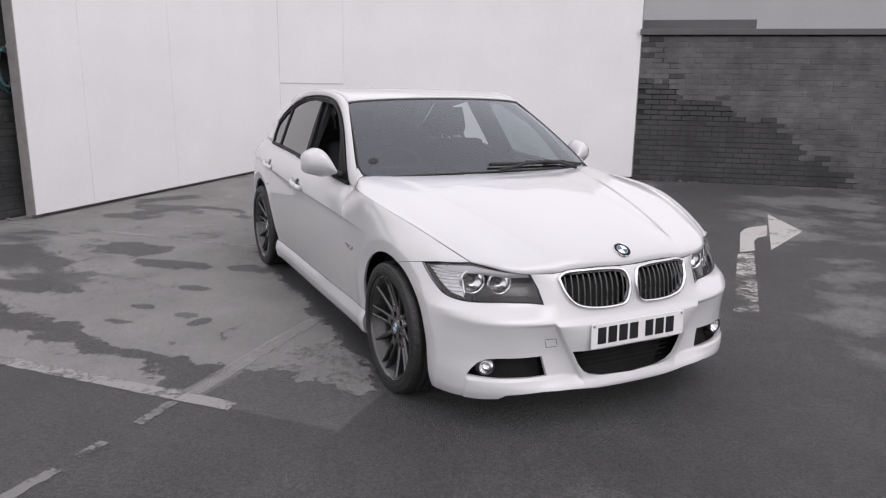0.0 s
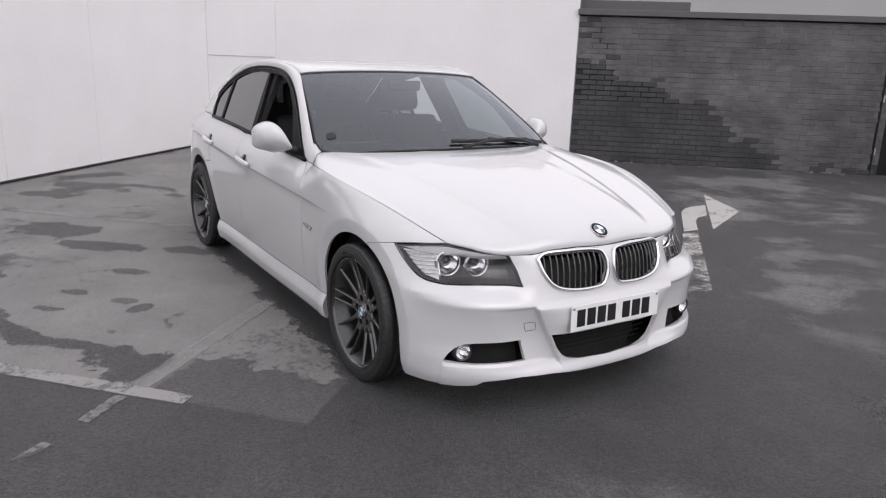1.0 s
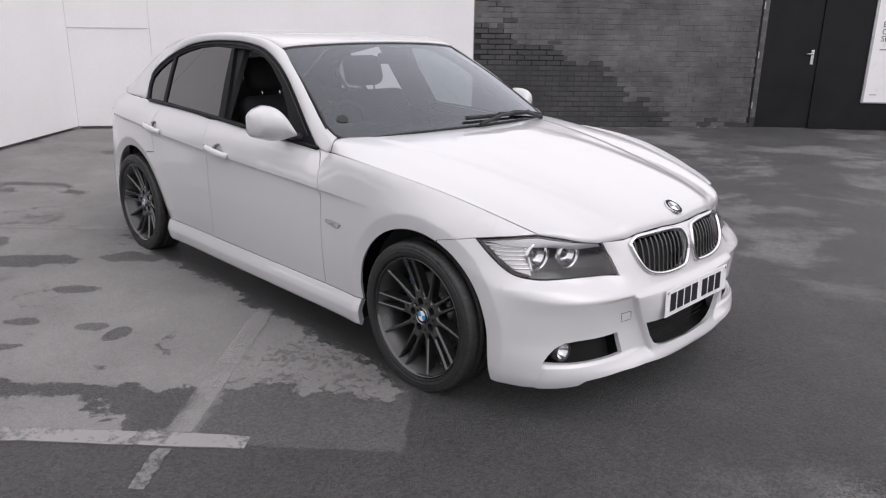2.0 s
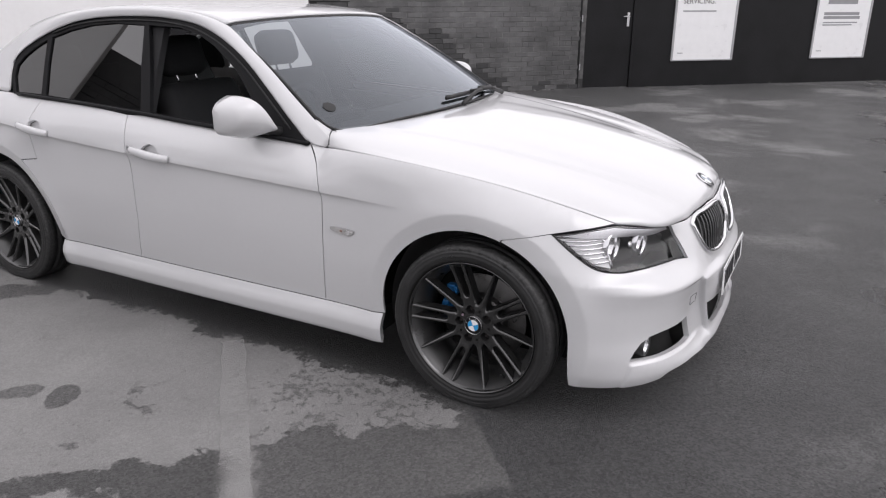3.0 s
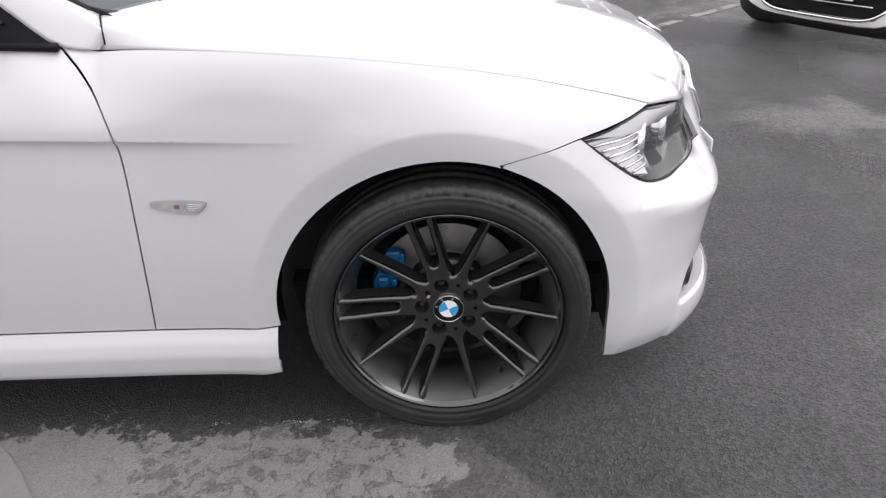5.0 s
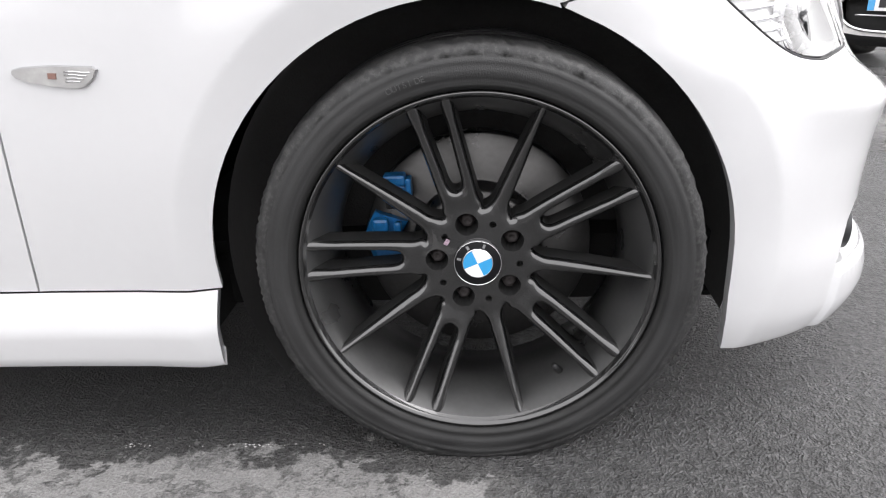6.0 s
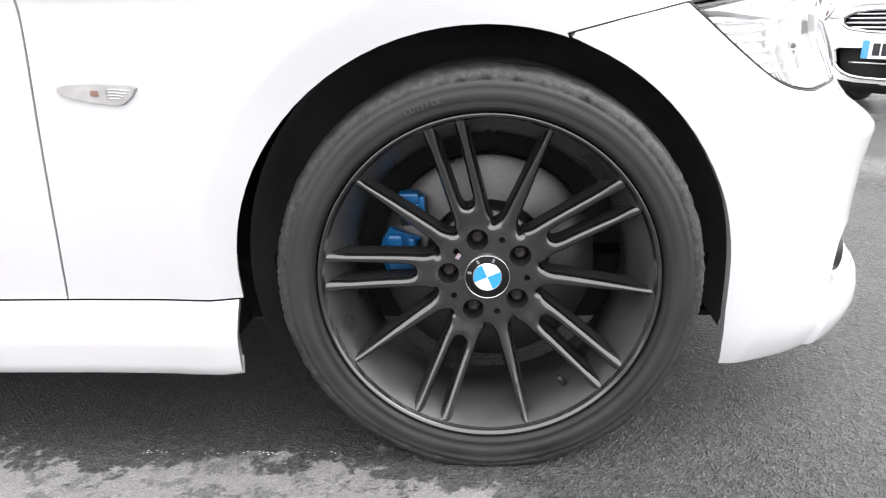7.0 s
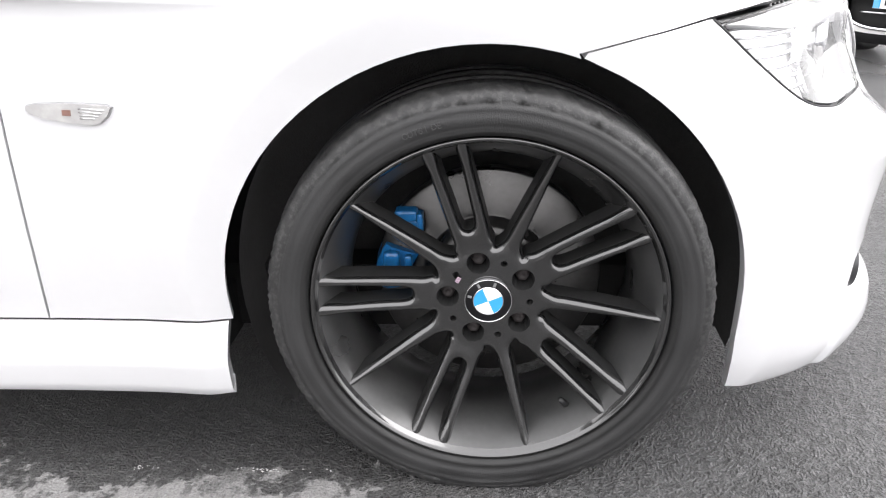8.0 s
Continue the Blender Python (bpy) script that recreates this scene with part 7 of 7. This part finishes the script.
def hatch_in(by):
    def fn(s, z):
        p = hatch(s, z)
        nn = normals_of(hatch, np.atleast_1d(s).astype(float), np.atleast_1d(z).astype(float), True)
        return p - nn.reshape(p.shape) * by
    return fn


FACING = Vector((-0.853, -0.522, 0))
nose = Vector((2.515, 2.78, 0)) + FACING * 0.012
hm = Matrix(((FACING.x, -FACING.y, 0, nose.x), (FACING.y, FACING.x, 0, nose.y), (0, 0, 1, 0), (0, 0, 0, 1)))
M_CREAM = material("pale_car_paint", (0.84, 0.83, 0.81), 0.32, vary=0.03, scale=3, fine=60, coat=1.0, rough_vary=0.04)
mini = empty("hatchback_car", hm, label="small white hatchback car with chrome grille, parked", category="car")

H_GRILLE = [(0.0, 0.640), (0.25, 0.640), (0.38, 0.628), (0.445, 0.602), (0.47, 0.570), (0.455, 0.545), (0.40, 0.522), (0.25, 0.505), (0.0, 0.500)]
H_LOW = [(0.0, 0.412), (0.46, 0.405), (0.485, 0.385), (0.465, 0.30), (0.40, 0.235), (0.0, 0.215)]
both = lambda q: q + [(-s, z) for s, z in q[-2:0:-1]]
h_arch = arc(-0.60, 0.295, 0.335, 62, -10, 16)
h_seam = lambda a: pchip([0, 0.25, 0.40, 0.455, 0.495, 0.52, 0.64, h_sx(-0.40), h_sx(-0.46)], [0.668, 0.667, 0.655, 0.630, 0.592, 0.582, 0.588, 0.60, 0.62], a)
h_edge = [(float(a), float(h_seam(a))) for a in (0.0, 0.12, 0.25, 0.33, 0.40, 0.43, 0.455, 0.475, 0.495, 0.508, 0.52, 0.57, 0.64, 0.72, h_sx(-0.40), h_sx(-0.43))]
h_half = h_edge + [(h_sx(x), z) for x, z in h_arch[4:]] + [(h_sx(-0.265), 0.315), (h_sy(0.66), 0.29), (h_sy(0.56), 0.245), (0.42, 0.20), (0.30, 0.19), (0.0, 0.19)]
h_bumper = panel("front_bumper", both(h_half), hatch, M_CREAM, mini, holes=[both(H_GRILLE), both(H_LOW)], step=0.04, flip=True, lip=0.02)
panel("lower_lip", both([(0.0, 0.188), (0.30, 0.188), (0.42, 0.198), (h_sy(0.56), 0.243), (h_sy(0.66), 0.288), (h_sx(-0.26), 0.313), (h_sx(-0.27), 0.20), (h_sy(0.6), 0.125), (0.0, 0.125)]), hatch, M_PLASTIC, mini, "black lower bumper lip", step=0.04, flip=True, lip=0.0)
grille2 = panel("grille", both(H_GRILLE), hatch_in(0.05), M_DARK, mini, "chrome-barred grille", step=0.06, flip=True, lip=0, gap=-0.01)
gp = dense(both(H_GRILLE), 0.03)
part("grille_frame", tube("grille_frame", [tuple(p) for p in hatch(gp[:, 0], gp[:, 1])], 0.010, M_CHROME, 8, closed=True), grille2)
for z, k in ((0.532, 0.42), (0.560, 0.455), (0.588, 0.45), (0.614, 0.41)):
    part("grille_bar", tube("grille_bar", [tuple(p) for p in hatch_in(0.012)(np.linspace(-k, k, 21), np.full(21, z))], 0.0075, M_CHROME, 6), grille2)
intake2 = panel("lower_intake", both(H_LOW), hatch_in(0.06), M_DARK, mini, step=0.06, flip=True, lip=0, gap=-0.01)
lip2 = hatch(np.linspace(-0.47, 0.47, 31), 0.222 + 0.09 * np.abs(np.linspace(-1, 1, 31)) ** 6)
part("chrome_strip", tube("chrome_strip", [tuple(p) for p in lip2], 0.011, M_CHROME, 8), intake2, "bright lower strip")
part("chrome_strip", tube("chrome_strip", [tuple(p) for p in hatch_in(0.02)(np.linspace(-0.37, 0.37, 21), np.full(21, 0.315))], 0.006, M_CHROME, 6), intake2)
pl2 = part("number_plate", box("number_plate", (0.004, 0.52, 0.112), (0, 0, 0), M_PLATE, 0.0015), h_bumper, "white front number plate with a blue band", pose(0.020, 0.0, 0.402, 0, -4, 0))
part("blue_band", box("blue_band", (0.002, 0.044, 0.108), (0.003, -0.236, 0), M_BLUE), pl2)
for y, wdt in ((-0.165, 0.046), (-0.106, 0.046), (-0.06, 0.018), (-0.02, 0.044), (0.075, 0.046), (0.133, 0.044), (0.192, 0.048)):
    part("plate_bar", box("plate_bar", (0.002, wdt, 0.074), (0.003, y, 0), M_INK), pl2)
for sg in (1, -1):
    c = hatch(sg * h_sy(0.60), 0.415)
    fl = part("fog_lamp", lathe("fog_lamp", [(0.036, 0.02), (0.038, -0.006), (0.035, -0.008), (0.032, 0.0), (0.02, 0.012), (0.0, 0.015)], M_CHROME, 32), h_bumper, "round chrome fog lamp", pose(c[0] - 0.004, c[1], c[2], 0, 0, 90 - 22 * sg))
    part("fog_lens", lathe("fog_lens", [(0.0, -0.008), (0.02, -0.006), (0.034, 0.0)], M_LENS, 32), fl)
    part("fog_bezel", lathe("fog_bezel", [(0.036, 0.012), (0.039, -0.004), (0.052, -0.006), (0.056, 0.0), (0.056, 0.02)], M_PLASTIC, 32), fl, "black ring")
    panel("brake_duct", [(sg * a, b) for a, b in ((0.50, 0.40), (0.535, 0.395), (0.525, 0.32), (0.49, 0.32))], hatch, M_SILVER, h_bumper, step=0.03, flip=True, lip=0.01, lift=0.002)
    wing_h = [(h_sx(x), z) for x, z in ([(-0.43, 0.605), (-0.46, 0.623), (-0.50, 0.74), (-0.62, 0.85), (-0.9, 0.90), (-1.22, 0.93), (-1.20, 0.60), (-1.19, 0.22), (-1.06, 0.22)] + arc(-0.60, 0.295, 0.335, -10, 190, 30)[::-1][3:-14])]
    panel("front_wing", [(sg * a, b) for a, b in wing_h], hatch, M_CREAM, mini, step=0.05, flip=sg > 0)
    panel("front_door", [(sg * h_sx(x), z) for x, z in ((-1.22, 0.93), (-1.7, 0.94), (-2.30, 0.95), (-2.34, 0.6), (-2.25, 0.22), (-1.2, 0.22), (-1.20, 0.6))], hatch, M_CREAM, mini, step=0.06, flip=sg > 0)
    panel("rear_quarter", [(sg * h_sx(x), z) for x, z in [(-2.30, 0.95), (-3.3, 0.97), (-3.55, 0.95), (-3.6, 0.25), (-3.4, 0.25)] + [(-3.44, 0.45), (-3.3, 0.59), (-3.1, 0.60), (-2.92, 0.5), (-2.85, 0.25), (-2.25, 0.22), (-2.34, 0.6)]], hatch, M_CREAM, mini, step=0.06, flip=sg > 0)
    ap = [(x, z) for x, z in arc(-0.60, 0.295, 0.345, -12, 192, 40)]
    part("arch_trim", tube("arch_trim", [tuple(hatch(sg * h_sx(x), z) + np.array([0, -0.004 * sg, 0])) for x, z in ap], 0.018, M_PLASTIC, 6), mini, "black wheel arch trim")
    mv = mirror_mesh(sg)
    mv.materials[0] = M_BLACK
    part("door_mirror", mv, mini, "black door mirror", pose(-0.04, 0.02 * sg, -0.01))
    for ax in (-0.60, -3.17):
        m = Matrix.Translation((ax, sg * -0.80, HUB_Z - 0.012)) @ (Matrix.Identity(4) if sg > 0 else Matrix.Rotation(math.pi, 4, "Z")) @ Matrix.Diagonal((0.94, 0.94, 0.94, 1))
        r2 = part("wheel", WHEEL[0][1], mini, "dark alloy wheel", m)
        part("tyre", WHEEL[2][1], r2, "black tyre")
        part("spoke_face", face_mesh, r2)
    k = 30
    for ax in (-0.60, -3.17):
        v = []
        for i in range(k + 1):
            a = radians(-20 + 220 * i / k)
            v += [(ax + 0.345 * math.cos(a), sg * y, 0.295 + 0.345 * math.sin(a)) for y in (-0.78, -0.5)]
        part("arch_liner", mesh("arch_liner", v, [(i * 2, i * 2 + 1, i * 2 + 3, i * 2 + 2) for i in range(k)], M_PLASTIC), mini)

# bonnet, screen, roof
hs = np.linspace(h_sx(-0.46), -h_sx(-0.46), 81)
hz = h_seam(np.abs(hs)) + 0.003
hc0 = hatch(hs, hz)
side_h = spline([(-0.46, 0.623), (-0.50, 0.74), (-0.62, 0.85), (-0.9, 0.90), (-1.22, 0.93)], 30)
hd0 = hatch(np.array([h_sx(x) for x in side_h[:, 0]]), side_h[:, 1])
hd1 = hd0 * np.array([1, -1, 1])
hc0[0], hc0[-1] = hd0[0], hd1[0]
hv_ = np.linspace(-1, 1, 81)
hc1 = np.stack([hd0[-1][0] + 0.22 * (1 - hv_ ** 2), hv_ * -hd0[-1][1], hd0[-1][2] + 0.075 * (1 - np.abs(hv_) ** 3)], 1)
HP = coons(hc0, hc1, hd0, hd1)
hu = np.linspace(0, 1, 30)
HP[..., 2] += (pchip([0, 0.06, 0.2, 0.5, 1.0], [0, 0.026, 0.062, 0.058, 0.0], hu))[:, None] * (1 - np.abs(hv_) ** 2.2)[None]
hb = grid_sheet("bonnet", HP, M_CREAM, mini, lip=0.012)
for sg in (1, -1):  # oval headlamps lying in the bonnet's skin
    j = 40 + sg * -25
    at, nrm = Vector(HP[2, j]), Vector(np.cross(HP[2, j + 1] - HP[2, j - 1], HP[3, j] - HP[1, j])).normalized()
    nrm = ((nrm if nrm.x > 0 else -nrm) + Vector((0.45, 0, 0))).normalized()
    lm = look(at + nrm * 0.012, at - nrm) @ pose(0, 0, 0, -90) @ Matrix.Diagonal((0.72, 1, 1.02, 1))
    hl = part("headlamp", lathe("headlamp", [(0.118, 0.03), (0.120, -0.004), (0.110, -0.010), (0.102, 0.0)], M_CHROME, 48), mini, "oval headlamp with chrome ring", lm)
    part("reflector", lathe("reflector", [(0.0, 0.05), (0.05, 0.042), (0.085, 0.02), (0.103, 0.0)], M_CHROME, 40), hl)
    part("bulb_cover", lathe("bulb_cover", [(0.0, -0.012), (0.02, -0.008), (0.034, 0.01), (0.036, 0.04)], M_CLEARLENS, 28), hl, "", pose(0, 0, 0.02))
    part("amber_bulb", lathe("amber_bulb", [(0.0, -0.006), (0.018, 0.0), (0.024, 0.02)], M_AMBER, 20), hl, "orange indicator bulb", pose(0.02 * sg, 0.0, -0.062))
    part("lamp_lens", lathe("lamp_lens", [(0.0, -0.035), (0.05, -0.030), (0.09, -0.014), (0.104, 0.0)], M_LENS, 40), hl).visible_shadow = False
badge_at = pose(HP[3, 40, 0] + 0.002, 0, HP[3, 40, 2] + 0.006, 0, -55, 0)
bd = part("bonnet_badge", from_bm("bonnet_badge", box_bm((0.012, 0.03, 0.03), (0, 0, 0), 0.004), M_SILVER, True), hb, "small winged badge", badge_at)
part("badge_wings", from_bm("badge_wings", box_bm((0.006, 0.056, 0.008), (0, 0, 0), 0.002), M_SILVER, True), bd)
part("bonnet_scoop", box("bonnet_scoop", (0.10, 0.16, 0.03), (HP[18, 40, 0], 0, HP[18, 40, 2] + 0.004), M_CREAM, 0.012), hb)
top_h = np.stack([-1.62 - 0.0 * hv_ + 0.05 * (1 - hv_ ** 2), hv_ * 0.60, 1.345 + 0.03 * (1 - hv_ ** 2)], 1)
bot_h = hc1 * np.array([1, 0.98, 1]) + np.array([-0.02, 0, 0.0])
hs_rows = np.array([bot_h * (1 - t) + top_h * t for t in np.linspace(0, 1, 12)])
grid_sheet("windscreen", hs_rows, M_TINT, mini, "dark curved windscreen")
end_h = np.stack([-3.35 - 0.06 * (1 - hv_ ** 2), hv_ * 0.58, 1.33 + 0.03 * (1 - hv_ ** 2)], 1)
grid_sheet("roof", np.array([top_h * (1 - t) + end_h * t + np.array([0, 0, 0.03 * 4 * t * (1 - t)]) for t in np.linspace(0, 1, 12)]), M_CREAM, mini, flip=False, lip=0.01)
rear_h = np.stack([-3.62 - 0.05 * (1 - hv_ ** 2), hv_ * 0.68, 0.95 + 0.0 * hv_], 1)
grid_sheet("rear_window", np.array([end_h * (1 - t) + rear_h * t for t in np.linspace(0, 1, 8)]), M_TINT, mini)
for sg in (1, -1):
    lowb = np.array([hatch(h_sx(x), 0.94) for x in np.linspace(-1.26, -3.55, 20)])
    upb = np.array([(x, -0.60 + 0.02 * t, 1.345 - 0.0 * t) for t, x in zip(np.linspace(0, 1, 20), np.linspace(-1.66, -3.33, 20))])
    grid_sheet("side_windows", np.array([lowb * (1 - t) + upb * t for t in np.linspace(0, 1, 6)]) * np.array([1, sg, 1]), M_TINT, mini, "dark side windows", flip=sg > 0)
    for t0 in (0, 19):
        part("pillar", tube("pillar", [tuple(lowb[t0] * np.array([1, sg, 1])), tuple(upb[t0] * np.array([1, sg, 1]))], 0.03, M_BLACK, 8), mini)
part("tailgate", mesh("tailgate", np.concatenate([rear_h, rear_h * np.array([1, 1, 0.3])]), [(i, i + 1, 81 + i + 1, 81 + i) for i in range(80)], M_CREAM), mini)
part("floor_pan", box("floor_pan", (3.2, 1.3, 0.15), (-1.85, 0, 0.27), M_DARK), mini)
part("engine_bay", box("engine_bay", (0.9, 1.0, 0.35), (-0.75, 0, 0.45), M_DARK), mini)


# ---- the brick wall's bricks, laid in stretcher bond ----
def brick_mesh(length):
    l2, h2, c = length / 2, 0.0325, 0.004
    v = []
    for y, k in ((-0.10, 0.0), (0.0 - c, 0.0), (0.0, c)):
        v += [(-l2 + k, y, -h2 + k), (l2 - k, y, -h2 + k), (l2 - k, y, h2 - k), (-l2 + k, y, h2 - k)]
    f = [(8, 9, 10, 11)]
    for b in (0, 4):
        f += [(b + i, b + (i + 1) % 4, b + 4 + (i + 1) % 4, b + 4 + i) for i in range(4)]
    return v, [q[::-1] for q in f]


def stained(x, z):
    """The lower, far end of the wall keeps its black paint; the rest has weathered grey."""
    step = float(np.interp(x, [0.0, 0.7, 1.25, 1.7, 2.4, 3.05, 3.5], [1.48, 1.42, 1.20, 0.95, 0.55, 0.22, 0.0]))
    step += 0.16 * math.sin(5.1 * x + 0.7) * math.sin(2.3 * x) + 0.05 * math.sin(17 * x)
    return z < step or (x < 0.6 - (z - 1.5) * 0.3 and z > 1.55 and (x * 3.1 + z * 7.3) % 1.0 < 0.30)


bv, bf = brick_mesh(0.215)
hv, hf = brick_mesh(0.1025)
b_dark, b_pale = mesh("brick", bv, bf, M_BRICKDARK, False), mesh("brick", bv, bf, M_BRICKPALE, False)
rng = random.Random(5)
far_v, far_f = {0: [], 1: []}, {0: [], 1: []}
count = 0
for row in range(28):
    z = 0.045 + row * 0.0765
    header = row in (9, 19)
    pitch, x = (0.1125, 0.06) if header else (0.225, 0.11 + (0.1125 if row % 2 else 0))
    while x < 4.40:
        dark = stained(x, z)
        jog = (rng.uniform(-0.002, 0.002), rng.uniform(-0.004, 0.003), rng.uniform(-0.0015, 0.0015))
        if x > 2.3 and count < 298 and not header:
            part("brick", b_dark if dark else b_pale, wall_b, "", Matrix.Translation((x + jog[0], jog[1], z + jog[2])))
            count += 1
        else:
            base = len(far_v[dark])
            src_v, src_f = (hv, hf) if header else (bv, bf)
            far_v[dark] += [(a + x + jog[0], b + jog[1], c + z + jog[2]) for a, b, c in src_v]
            far_f[dark] += [tuple(k + base for k in q) for q in src_f]
        x += pitch
for dark in (0, 1):
    tagged(part("brickwork", mesh("brickwork", far_v[dark], far_f[dark], M_BRICKDARK if dark else M_BRICKPALE, False), wall_b), kind="stuff")
# mortar bed, pale where the paint has weathered away
bed_v, bed_f = [], []
soot_v, soot_f = [], []
for row in range(28):
    z = 0.045 + row * 0.0765
    x = 0.0
    while x < 4.42:
        keep = stained(x + 0.1, z)
        if not keep or z < 0.95:
            bv_, bf_ = (soot_v, soot_f) if keep else (bed_v, bed_f)
            b = len(bv_)
            bv_ += [(x, -0.0045, z - 0.039), (x + 0.2, -0.0045, z - 0.039), (x + 0.2, -0.0045, z + 0.039), (x, -0.0045, z + 0.039)]
            bf_.append((b + 3, b + 2, b + 1, b))
        x += 0.2
part("mortar", mesh("mortar", bed_v, bed_f, M_MORTAR, False), wall_b, "pale mortar joints")
part("mortar", mesh("mortar", soot_v, soot_f, M_SOOT, False), wall_b, "black-painted mortar joints")

# dark brickwork beside the hoarding's end
sv, sf = [], []
for row in range(38):
    z, x = 0.045 + row * 0.0765, -0.69 + (0.1125 if row % 2 else 0)
    while x < 0.25:
        b = len(sv)
        dy = rng.uniform(-0.004, 0.003)
        sv += [(a + x, y - 0.27 + dy, c + z) for a, y, c in bv]
        sf += [tuple(k + b for k in q) for q in bf]
        x += 0.225
tagged(part("brickwork", mesh("brickwork", sv, sf, M_BRICKDARK, False), wall_c), kind="stuff")
